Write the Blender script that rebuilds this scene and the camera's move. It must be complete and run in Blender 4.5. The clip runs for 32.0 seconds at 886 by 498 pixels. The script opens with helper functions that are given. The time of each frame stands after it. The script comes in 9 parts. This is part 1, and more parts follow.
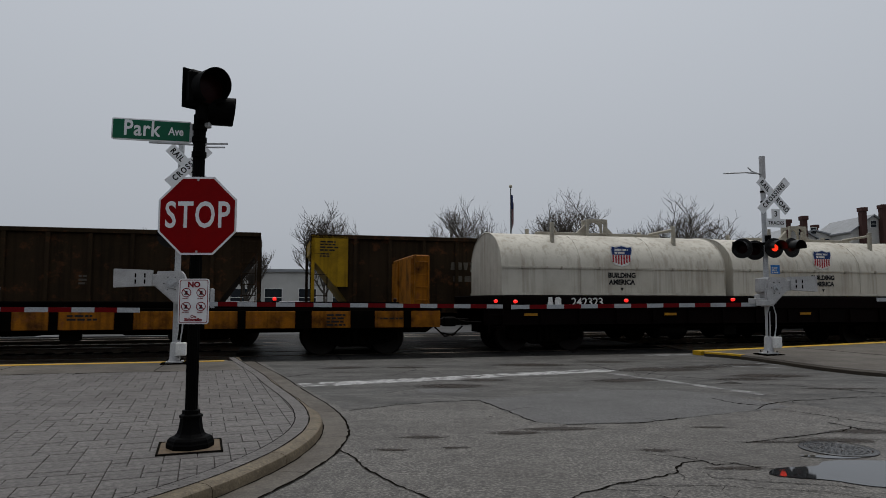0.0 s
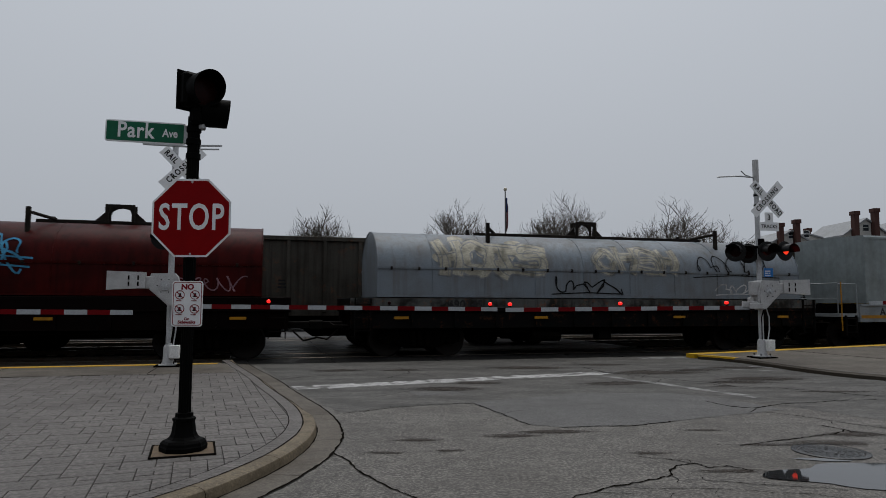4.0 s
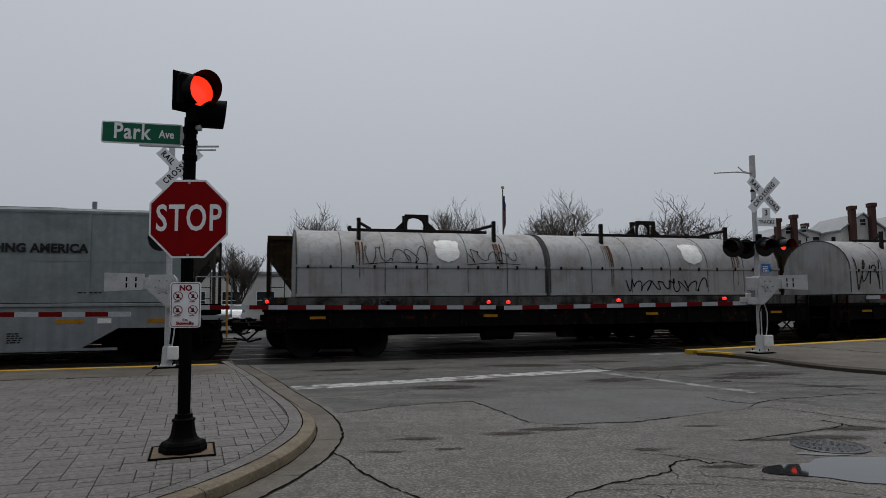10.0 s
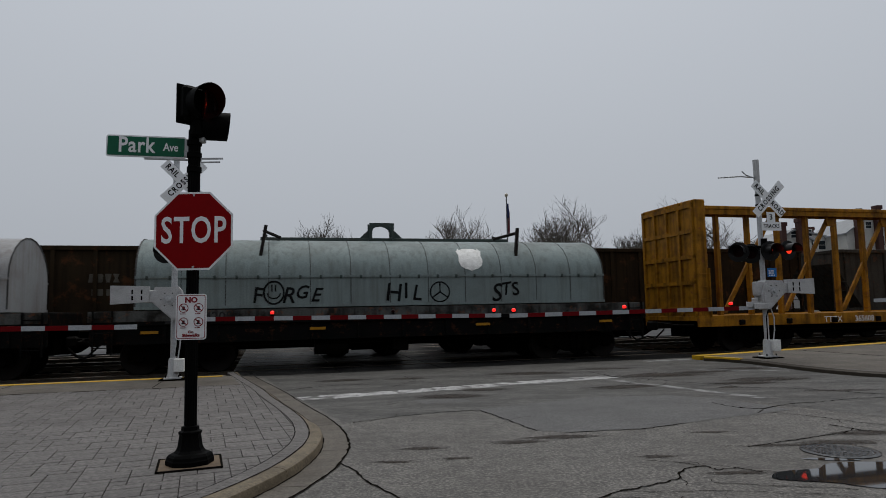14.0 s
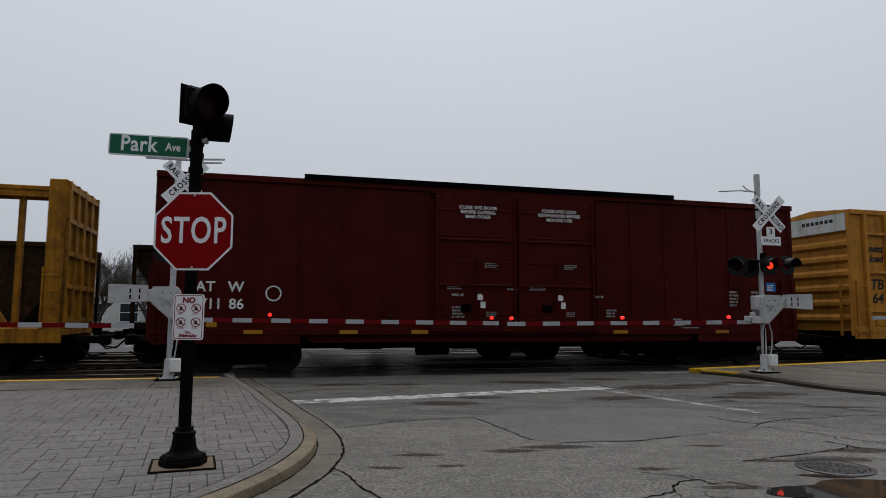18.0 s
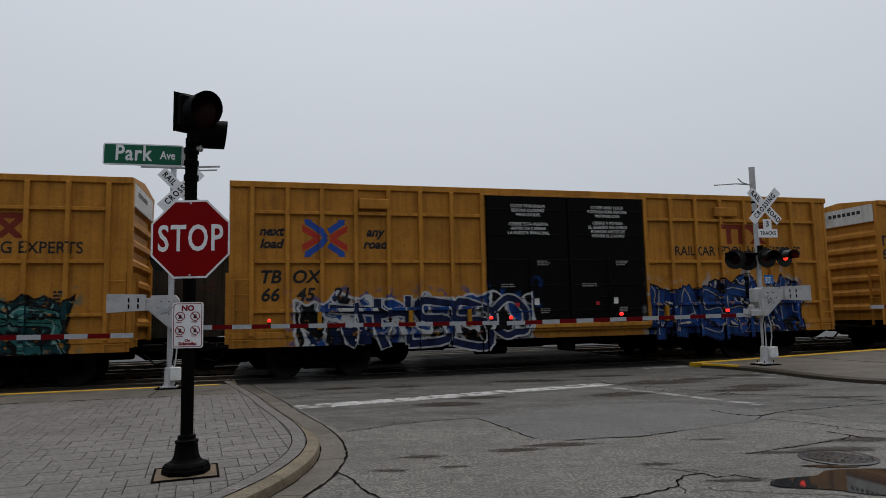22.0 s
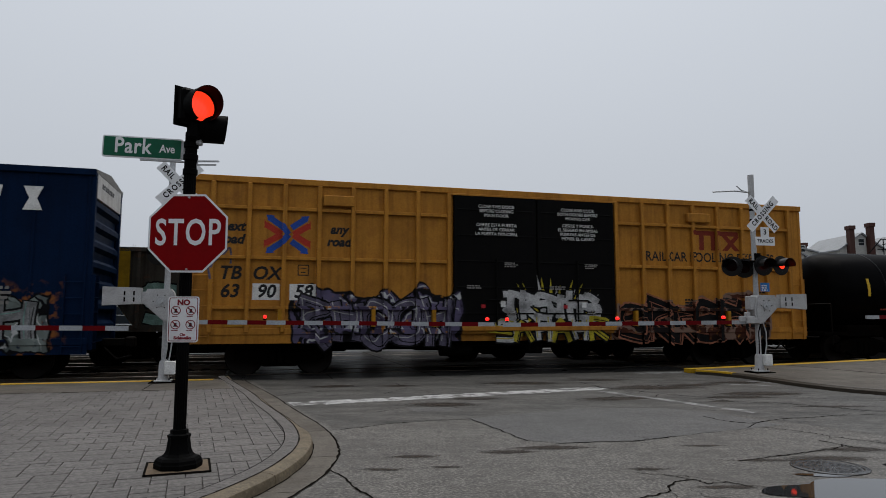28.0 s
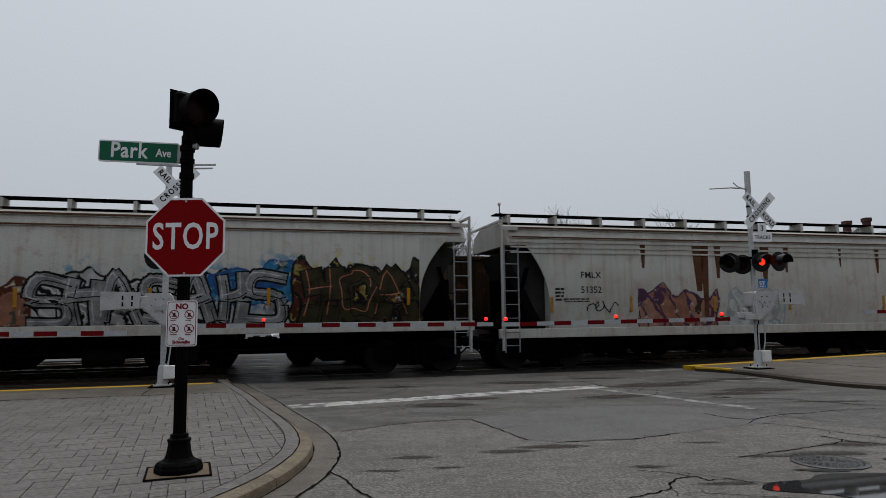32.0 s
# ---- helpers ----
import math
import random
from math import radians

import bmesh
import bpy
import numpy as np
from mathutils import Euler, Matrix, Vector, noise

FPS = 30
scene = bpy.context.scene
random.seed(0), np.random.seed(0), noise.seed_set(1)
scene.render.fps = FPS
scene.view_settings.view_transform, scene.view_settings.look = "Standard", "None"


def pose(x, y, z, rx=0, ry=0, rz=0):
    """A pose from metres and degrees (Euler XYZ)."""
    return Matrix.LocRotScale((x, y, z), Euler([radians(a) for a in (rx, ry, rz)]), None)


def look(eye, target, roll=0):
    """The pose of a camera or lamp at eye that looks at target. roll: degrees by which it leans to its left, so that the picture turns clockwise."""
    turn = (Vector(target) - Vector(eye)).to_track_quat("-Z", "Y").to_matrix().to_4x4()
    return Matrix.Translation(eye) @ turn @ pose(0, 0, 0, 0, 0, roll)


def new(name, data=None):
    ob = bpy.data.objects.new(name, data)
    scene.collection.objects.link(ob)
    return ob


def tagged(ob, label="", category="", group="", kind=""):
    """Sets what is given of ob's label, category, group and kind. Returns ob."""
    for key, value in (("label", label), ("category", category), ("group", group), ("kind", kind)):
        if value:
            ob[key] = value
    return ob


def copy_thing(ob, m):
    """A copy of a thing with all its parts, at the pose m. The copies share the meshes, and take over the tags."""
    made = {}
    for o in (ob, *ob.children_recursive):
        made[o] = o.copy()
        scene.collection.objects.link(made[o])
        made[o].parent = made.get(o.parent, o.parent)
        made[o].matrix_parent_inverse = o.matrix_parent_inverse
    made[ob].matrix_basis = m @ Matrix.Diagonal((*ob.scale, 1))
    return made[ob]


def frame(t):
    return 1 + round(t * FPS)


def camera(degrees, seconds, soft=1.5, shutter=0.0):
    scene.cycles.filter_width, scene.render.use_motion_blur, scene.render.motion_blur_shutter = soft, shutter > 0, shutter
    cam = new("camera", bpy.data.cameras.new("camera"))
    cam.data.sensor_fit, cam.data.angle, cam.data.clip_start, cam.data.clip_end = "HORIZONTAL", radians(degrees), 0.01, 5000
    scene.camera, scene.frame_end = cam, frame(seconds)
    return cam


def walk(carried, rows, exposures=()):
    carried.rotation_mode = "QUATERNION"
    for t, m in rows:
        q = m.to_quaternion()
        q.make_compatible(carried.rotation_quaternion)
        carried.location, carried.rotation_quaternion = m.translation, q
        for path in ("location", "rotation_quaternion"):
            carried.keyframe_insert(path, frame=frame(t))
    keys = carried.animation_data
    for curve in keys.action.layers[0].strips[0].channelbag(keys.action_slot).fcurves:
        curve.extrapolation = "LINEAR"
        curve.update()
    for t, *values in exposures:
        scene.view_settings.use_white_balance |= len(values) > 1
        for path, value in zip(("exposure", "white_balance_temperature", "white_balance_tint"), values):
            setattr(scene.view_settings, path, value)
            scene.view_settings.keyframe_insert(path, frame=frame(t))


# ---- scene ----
LENS = 67.4
EYE = (0.0, 0.0, 1.45)
cam = camera(LENS, 32.0, soft=0.72, shutter=0.08)
# seconds, yaw, pitch, roll of a camera held by hand on one spot
TURNS = [
    (0, 0.11, 4.46, -0.08), (0.5, 0.07, 4.72, -0.68), (1, 0.04, 4.77, -0.19), (1.5, -0.10, 4.54, 0.12), (2, -0.10, 4.58, -0.02),
    (2.5, -0.18, 4.85, -0.36), (3, -0.30, 4.77, -0.37), (3.5, -0.36, 4.68, -0.14), (5.5, -0.44, 4.76, -0.25), (6, -0.60, 4.73, -0.10),
    (6.5, -0.60, 4.57, 0.26), (7, -0.43, 4.65, 0.28), (7.5, -0.61, 4.56, 0.16), (8, -0.69, 4.56, 0.09), (8.5, -0.59, 4.58, 0.48),
    (9, -0.50, 4.64, 0.41), (9.5, -0.57, 4.57, 0.42), (10, -0.50, 4.57, 0.41), (10.5, -0.48, 4.97, 0.52), (11, -0.53, 4.92, 0.64),
    (11.5, -0.60, 4.78, 0.96), (12, -0.32, 4.81, 1.04), (12.5, -0.27, 5.01, 0.81), (13, -0.25, 5.11, 0.78), (13.5, -0.23, 5.17, 0.87),
    (14, -0.05, 5.32, 1.15), (14.5, -0.13, 5.27, 1.13), (16.5, -0.03, 5.10, 1.95), (17, 0.02, 4.98, 2.05), (17.5, -0.38, 5.19, 0.94),
    (18, -0.24, 5.88, -0.28), (18.5, -0.26, 5.63, -0.19), (19, -0.39, 5.68, -0.42), (19.5, -0.30, 6.00, 0.65), (20, -0.51, 5.92, 0.62),
    (20.5, -0.50, 5.92, 0.88), (21, -0.42, 6.03, 1.24), (21.5, -0.32, 5.96, 1.46), (22, -0.28, 5.97, 1.29), (22.5, -0.23, 5.98, 1.29),
    (23, -0.39, 5.87, 1.38), (23.5, -0.31, 5.90, 1.35), (24, -0.58, 5.85, 0.97), (24.5, -0.66, 5.72, 0.99), (26.5, -0.69, 5.74, 1.47),
    (27, -0.68, 5.57, 1.69), (27.5, -0.62, 5.65, 1.34), (28, -0.63, 5.99, -0.05), (28.5, -0.53, 6.15, -0.50), (29, -0.43, 6.14, 0.38),
    (29.5, -0.49, 6.10, 0.73), (30, -0.38, 6.20, 0.95), (30.5, -0.42, 6.20, 1.10), (31, -0.52, 6.23, 1.02), (31.5, -0.64, 6.17, 0.75),
    (32, -0.73, 6.03, 0.73),
]
walk(cam, [(t, pose(*EYE, 90 + p, r, y)) for t, y, p, r in TURNS],
     exposures=[(0.0, -0.02), (14.5, 0.0), (17.0, 0.08), (17.6, 0.27), (31.4, 0.27), (32.0, 0.2)])

# ---- sky and light: an overcast winter day ----
world = bpy.data.worlds.new("overcast_sky")
scene.world = world
world.use_nodes = True
wn = world.node_tree.nodes
wn.clear()
sky = wn.new("ShaderNodeTexSky")
sky.sky_type, sky.sun_disc = "NISHITA", False
sky.sun_elevation, sky.sun_rotation = radians(62), radians(0)
sky.air_density, sky.dust_density = 1.6, 5.0
grey = wn.new("ShaderNodeHueSaturation")
grey.inputs["Saturation"].default_value = 0.12
cloud = wn.new("ShaderNodeMix")
cloud.data_type = "RGBA"
cloud.inputs[0].default_value = 0.88
cloud.inputs[7].default_value = (4.5, 4.85, 5.4, 1)   # the even cloud deck
back = wn.new("ShaderNodeBackground")
up = wn.new("ShaderNodeTexCoord")
height = wn.new("ShaderNodeSeparateXYZ")
deck = wn.new("ShaderNodeMapRange")
deck.inputs["From Min"].default_value, deck.inputs["From Max"].default_value = 0.0, 0.6
deck.inputs["To Min"].default_value, deck.inputs["To Max"].default_value = 0.084, 0.113
wout = wn.new("ShaderNodeOutputWorld")
wl = world.node_tree.links
wl.new(sky.outputs[0], grey.inputs["Color"])
wl.new(grey.outputs[0], cloud.inputs[6])
wl.new(cloud.outputs[2], back.inputs[0])
wl.new(up.outputs["Generated"], height.inputs[0])
wl.new(height.outputs[2], deck.inputs["Value"])
wl.new(deck.outputs["Result"], back.inputs["Strength"])
wl.new(back.outputs[0], wout.inputs[0])
sun = new("sun", bpy.data.lights.new("sun", "SUN"))
sun.data.energy, sun.data.angle, sun.data.color = 1.85, radians(56), (1.0, 0.97, 0.93)
sun.matrix_world = look((3, 17, 60), (0, 0, 0))

# ---- small building kit ----
TURN = 14.71                       # the tracks' heading, degrees
AX = Vector((math.cos(radians(TURN)), math.sin(radians(TURN)), 0))
ACROSS = Vector((-math.sin(radians(TURN)), math.cos(radians(TURN)), 0))
WC = 19.1                          # centre of the near track, metres out from the eye
WR = 23.35                         # centre of the second track
WT = 27.6                          # centre of the third


def rail_point(u, w, z=0.0):
    return AX * u + ACROSS * w + Vector((0, 0, z))


def rail_pose(u, w, z=0.0, turn=0.0):
    p = rail_point(u, w, z)
    return pose(p.x, p.y, p.z, 0, 0, TURN + turn)


class Shape:
    """Verts, faces and a material slot for each face."""

    def __init__(self):
        self.v, self.f, self.m = [], [], []

    def add(self, verts, faces, slot=0):
        k = len(self.v)
        self.v += [tuple(p) for p in verts]
        self.f += [tuple(i + k for i in q) for q in faces]
        self.m += [slot] * len(faces)
        return self

    def box(self, x0, x1, y0, y1, z0, z1, c=0.0, slot=0):
        if c <= 0:
            vs = [(x, y, z) for z in (z0, z1) for y in (y0, y1) for x in (x0, x1)]
            return self.add(vs, [(0, 2, 3, 1), (4, 5, 7, 6), (0, 1, 5, 4), (1, 3, 7, 5), (3, 2, 6, 7), (2, 0, 4, 6)], slot)
        bm = bmesh.new()
        bmesh.ops.create_cube(bm, size=1)
        for w in bm.verts:
            w.co = Vector(((x0 + x1) / 2 + w.co.x * (x1 - x0), (y0 + y1) / 2 + w.co.y * (y1 - y0), (z0 + z1) / 2 + w.co.z * (z1 - z0)))
        bmesh.ops.bevel(bm, geom=bm.edges[:], offset=c, segments=1, profile=0.5, affect="EDGES")
        bm.verts.index_update()
        self.add([w.co for w in bm.verts], [[w.index for w in q.verts] for q in bm.faces], slot)
        bm.free()
        return self

    def prism(self, poly, axis, a, b, slot=0):
        """Extrudes a polygon given in the two other axes along an axis ('x', 'y' or 'z') from a to b."""
        def put(p, d):
            return {"x": (d, p[0], p[1]), "y": (p[0], d, p[1]), "z": (p[0], p[1], d)}[axis]
        n = len(poly)
        vs = [put(p, a) for p in poly] + [put(p, b) for p in poly]
        fs = [tuple(range(n)), tuple(range(2 * n - 1, n - 1, -1))] + [(i, (i + 1) % n, n + (i + 1) % n, n + i) for i in range(n)]
        return self.add(vs, fs, slot)

    def tube(self, pts, r, n=8, slot=0, caps=True, radii=None):
        pts = [Vector(p) for p in pts]
        rings = len(pts)
        vs, fs = [], []
        side = None
        for i, p in enumerate(pts):
            d = (pts[min(i + 1, rings - 1)] - pts[max(i - 1, 0)]).normalized()
            if side is None:
                side = d.orthogonal().normalized()
            else:
                side = (side - d * side.dot(d))
                side = side.normalized() if side.length > 1e-6 else d.orthogonal().normalized()
            up = d.cross(side)
            rr = radii[i] if radii else r
            for j in range(n):
                a = 2 * math.pi * j / n
                vs.append(p + (side * math.cos(a) + up * math.sin(a)) * rr)
        for i in range(rings - 1):
            for j in range(n):
                fs.append((i * n + j, i * n + (j + 1) % n, (i + 1) * n + (j + 1) % n, (i + 1) * n + j))
        if caps:
            fs += [tuple(range(n - 1, -1, -1)), tuple(range((rings - 1) * n, rings * n))]
        return self.add(vs, fs, slot)

    def cyl(self, p, q, r, n=12, slot=0, r2=None):
        return self.tube([p, q], r, n, slot, True, [r, r if r2 is None else r2])

    def lathe(self, profile, centre, axis="z", n=20, slot=0, a0=0.0, a1=2 * math.pi):
        """Turns (radius, height) pairs round an axis through centre."""
        vs, fs = [], []
        full = abs(a1 - a0 - 2 * math.pi) < 1e-6
        cols = n if full else n + 1
        for r, h in profile:
            for j in range(cols):
                a = a0 + (a1 - a0) * j / n
                c, s = r * math.cos(a), r * math.sin(a)
                o = {"z": (c, s, h), "y": (c, h, s), "x": (h, c, s)}[axis]
                vs.append((centre[0] + o[0], centre[1] + o[1], centre[2] + o[2]))
        for i in range(len(profile) - 1):
            for j in range(n):
                j2 = (j + 1) % cols
                fs.append((i * cols + j, i * cols + j2, (i + 1) * cols + j2, (i + 1) * cols + j))
        return self.add(vs, fs, slot)

    def sweep(self, path, profile, slot=0):
        """Sweeps a profile of (out, up) pairs along a level path of (x, y, z); out is to the right of the way."""
        path = [Vector(p) for p in path]
        vs, fs, k = [], [], len(profile)
        for i, p in enumerate(path):
            d = path[min(i + 1, len(path) - 1)] - path[max(i - 1, 0)]
            out = Vector((d.y, -d.x, 0)).normalized()
            vs += [p + out * o + Vector((0, 0, h)) for o, h in profile]
        for i in range(len(path) - 1):
            for j in range(k):
                fs.append((i * k + j, i * k + (j + 1) % k, (i + 1) * k + (j + 1) % k, (i + 1) * k + j))
        fs += [tuple(range(k - 1, -1, -1)), tuple(range((len(path) - 1) * k, len(path) * k))]
        return self.add(vs, fs, slot)

    def mesh(self, name, mats, smooth=0.0):
        me = bpy.data.meshes.new(name)
        me.from_pydata(self.v, [], self.f)
        for m in mats if isinstance(mats, (list, tuple)) else [mats]:
            me.materials.append(m)
        me.polygons.foreach_set("material_index", self.m)
        bm = bmesh.new()
        bm.from_mesh(me)
        if len(bm.faces) < 60000:
            bmesh.ops.recalc_face_normals(bm, faces=bm.faces[:])
        bm.to_mesh(me)
        bm.free()
        if smooth:
            me.polygons.foreach_set("use_smooth", [True] * len(me.polygons))
            me.set_sharp_from_angle(angle=radians(smooth))
        me.update()
        return me


SINGLE = {"mark_block", "end_deck", "side_sill", "top_plate", "corner_post", "saddle", "guide_post", "end_post", "notice_plate", "number_patch",
          "stake_pocket", "headlight", "bumper", "hatch", "placard", "end_bar", "walkway_bracket", "slot", "hood_clip", "hood_seam", "side_rib", "end_wall", "door_track", "blue_band", "red_band", "door_rib", "bulkhead", "mast_band", "sign_clamp"}


def islands(shape):
    """The separate pieces of a shape."""
    root = list(range(len(shape.v)))

    def find(a):
        while root[a] != a:
            root[a] = root[root[a]]
            a = root[a]
        return a
    for q in shape.f:
        for k in q[1:]:
            root[find(k)] = find(q[0])
    groups = {}
    for q, m in zip(shape.f, shape.m):
        groups.setdefault(find(q[0]), []).append((q, m))
    out = []
    for fs in groups.values():
        ids = sorted({k for q, _ in fs for k in q})
        at = {k: i for i, k in enumerate(ids)}
        s = Shape()
        s.v, s.f, s.m = [shape.v[k] for k in ids], [tuple(at[k] for k in q) for q, _ in fs], [m for _, m in fs]
        out.append(s)
    return out


def part(name, shape, mats, parent=None, label="", smooth=0.0, at=None):
    if name in SINGLE and isinstance(shape, Shape):
        pieces = islands(shape)
        if len(pieces) > 1:
            return [part(name, s, mats, parent, label, smooth, at) for s in pieces if s.v][0]
    me = shape if isinstance(shape, bpy.types.Mesh) else shape.mesh(name, mats, smooth)
    ob = new(name, me)
    ob.parent = parent
    if at is not None:
        ob.matrix_basis = at
    if label:
        tagged(ob, label)
    return ob


def thing(name, label, category, group="", kind="", at=None):
    ob = new(name)
    ob.empty_display_size = 0.2
    if at is not None:
        ob.matrix_basis = at
    return tagged(ob, label, category, group, kind)


LETTERS = {}


def letter_meshes(words, size, mat, name, align, shear, width, bold, spacing):
    """The meshes of a piece of lettering: one for each letter when it is large, else one for all."""
    key = (words, size, mat.name, align, shear, width, bold, spacing)
    if key not in LETTERS:
        cu = bpy.data.curves.new(name, "FONT")
        cu.body, cu.size, cu.align_x, cu.align_y, cu.shear, cu.extrude, cu.offset = words, size, align, "CENTER", shear, 0.0015, bold
        cu.resolution_u, cu.space_character = 3, spacing
        tmp = new(name, cu)
        bpy.context.view_layer.update()
        me = bpy.data.meshes.new_from_object(tmp.evaluated_get(bpy.context.evaluated_depsgraph_get()))
        bpy.data.objects.remove(tmp)
        me.transform(Matrix.Diagonal((width, 1, 1, 1)))
        me.transform(Matrix.Rotation(radians(90), 4, "X"))
        me.name = name
        out = [me]
        if size >= 0.2 and len(words) > 1:
            bm = bmesh.new()
            bm.from_mesh(me)
            bmesh.ops.remove_doubles(bm, verts=bm.verts[:], dist=1e-5)
            whole_ = Shape().add([tuple(v.co) for v in bm.verts], [tuple(v.index for v in f.verts) for f in bm.faces])
            bm.free()
            out = [q.mesh(name, mat) for q in islands(whole_)]
        for me in out:
            me.materials.clear()
            me.materials.append(mat)
        LETTERS[key] = out
    return LETTERS[key]


def letters(words, size, mat, parent, at, name="letter", align="CENTER", shear=0.0, width=1.0, bold=0.0, spacing=1.0):
    """Flat raised lettering in the local xz plane, facing -y, at the pose at."""
    found = letter_meshes(words, size, mat, name, align, shear, width, bold, spacing)
    for me in found:
        ob = part(name, me, None, parent, at=at)
        if len(found) == 1 and len(words) > 1:
            tagged(ob, kind="stuff")


def bars(shape, x, z, y, w, h, rows=1, gap=1.8, rng=random, slot=0, ragged=0.3):
    """Rows of plain marks that stand for small writing, facing -y at depth y, from x rightwards and z downwards."""
    for r in range(rows):
        end = x + w * (1 - ragged * rng.random())
        a, top = x, z - r * h * gap
        while a < end:
            b = min(end, a + h * rng.uniform(1.2, 4.2))
            shape.box(a, b, y - 0.004, y, top - h, top, 0, slot)
            a = b + h * rng.uniform(0.35, 0.8)
    return shape

# ---- materials ----
def rgb(c):
    return (*c, 1.0)


def surface(name, colour, rough=0.6, metal=0.0, dirt=(0.03, 0.025, 0.02), dirty=0.35, streak=0.0, rust=0.0,
            scale=2.0, grain=40.0, bump=0.15, vary=0.12, spec=0.2, coat=0.0, stretch=(1, 1, 1), per_piece=0.0, mid=0.0, edge=(0.45, 0.75), dent=0.0, islands_vary=0.0, blotch=0.0, crazed=0.0):
    """A worn, procedural surface: two scales of stain, optional runs downwards, rust spots and a fine relief."""
    mat = bpy.data.materials.new(name)
    mat.use_nodes = True
    n, l = mat.node_tree.nodes, mat.node_tree.links
    b = n["Principled BSDF"]
    b.inputs["Roughness"].default_value, b.inputs["Metallic"].default_value = rough, metal
    b.inputs["Specular IOR Level"].default_value = spec
    b.inputs["Coat Weight"].default_value = coat
    co = n.new("ShaderNodeTexCoord")
    mp = n.new("ShaderNodeMapping")
    mp.inputs["Scale"].default_value = stretch
    l.new(co.outputs["Object"], mp.inputs["Vector"])

    def noise_of(sc, detail=5.0, vec=None, roughness=0.6):
        t = n.new("ShaderNodeTexNoise")
        t.inputs["Scale"].default_value, t.inputs["Detail"].default_value, t.inputs["Roughness"].default_value = sc, detail, roughness
        l.new(vec or mp.outputs["Vector"], t.inputs["Vector"])
        return t.outputs["Fac"]

    def ramp(fac, a, c):
        r = n.new("ShaderNodeMapRange")
        r.inputs["From Min"].default_value, r.inputs["From Max"].default_value = a, c
        l.new(fac, r.inputs["Value"])
        return r.outputs["Result"]

    def mix(fac, a, c, kind="MIX"):
        m = n.new("ShaderNodeMix")
        m.data_type, m.blend_type = "RGBA", kind
        for sock, val in ((m.inputs[0], fac), (m.inputs[6], a), (m.inputs[7], c)):
            if isinstance(val, bpy.types.NodeSocket):
                l.new(val, sock)
            else:
                sock.default_value = val
        return m.outputs[2]

    def times(a, k):
        m = n.new("ShaderNodeMath")
        m.operation = "MULTIPLY"
        l.new(a, m.inputs[0])
        m.inputs[1].default_value = k
        return m.outputs[0]

    fine, broad = noise_of(grain, 3.0), noise_of(scale, 6.0)
    col = mix(ramp(fine, 0.4, 0.6), rgb([c * (1 - vary) for c in colour]), rgb([min(1, c * (1 + vary)) for c in colour]))
    if islands_vary:
        geo = n.new("ShaderNodeNewGeometry")
        col = mix(times(geo.outputs["Random Per Island"], islands_vary), col, rgb([c * 0.45 for c in colour]))
    if per_piece:
        info = n.new("ShaderNodeObjectInfo")
        col = mix(times(info.outputs["Random"], per_piece), col, rgb([c * 0.45 for c in colour]))
    if mid:
        col = mix(times(ramp(noise_of(7.0, 8.0, None, 0.7), 0.47, 0.62), mid), col, rgb([c * 0.42 for c in colour]))
        col = mix(times(ramp(noise_of(34.0, 3.0, None, 0.7), 0.53, 0.64), mid), col, rgb([min(1.0, c * 1.9) for c in colour]))
        col = mix(times(ramp(noise_of(45.0, 4.0, None, 0.8), 0.53, 0.61), mid), col, rgb([c * 0.25 for c in colour]))
    if blotch:
        col = mix(times(ramp(noise_of(1.7, 9.0, None, 0.72), 0.5, 0.6), blotch), col, rgb([c * 0.42 for c in colour]))
        col = mix(times(ramp(noise_of(3.3, 8.0, None, 0.75), 0.52, 0.62), blotch), col, rgb([min(1.0, c * 1.55) for c in colour]))
        col = mix(times(ramp(noise_of(11.0, 6.0, None, 0.8), 0.54, 0.62), blotch), col, rgb([c * 0.3 for c in colour]))
    col = mix(times(ramp(broad, *edge), dirty), col, rgb(dirt))
    if crazed:
        wob = n.new("ShaderNodeTexNoise")
        wob.inputs["Scale"].default_value, wob.inputs["Detail"].default_value = 1.8, 6.0
        l.new(mp.outputs["Vector"], wob.inputs["Vector"])
        add = n.new("ShaderNodeVectorMath")
        add.operation = "MULTIPLY_ADD"
        add.inputs[1].default_value = (0.7, 0.7, 0.7)
        l.new(wob.outputs["Color"], add.inputs[0])
        l.new(mp.outputs["Vector"], add.inputs[2])
        for vs, wide, seen in ((0.55, 0.006, 0.42), (1.7, 0.012, 0.52)):
            vo = n.new("ShaderNodeTexVoronoi")
            vo.feature = "DISTANCE_TO_EDGE"
            vo.inputs["Scale"].default_value = vs
            l.new(add.outputs[0], vo.inputs["Vector"])
            line = n.new("ShaderNodeMapRange")
            line.inputs["From Min"].default_value, line.inputs["From Max"].default_value = wide * 2, wide * 0.7
            l.new(vo.outputs["Distance"], line.inputs["Value"])
            mk = n.new("ShaderNodeMath")
            mk.operation = "MULTIPLY"
            l.new(line.outputs["Result"], mk.inputs[0])
            l.new(ramp(noise_of(0.6 * vs + 0.3, 4.0), seen, seen + 0.08), mk.inputs[1])
            col = mix(times(mk.outputs[0], crazed), col, rgb([c * 0.18 for c in colour]))
    if streak:
        m2 = n.new("ShaderNodeMapping")
        m2.inputs["Scale"].default_value = (5.0, 5.0, 0.22)
        l.new(co.outputs["Object"], m2.inputs["Vector"])
        col = mix(times(ramp(noise_of(1.3, 5.0, m2.outputs["Vector"]), 0.48, 0.66), streak), col, rgb(dirt))
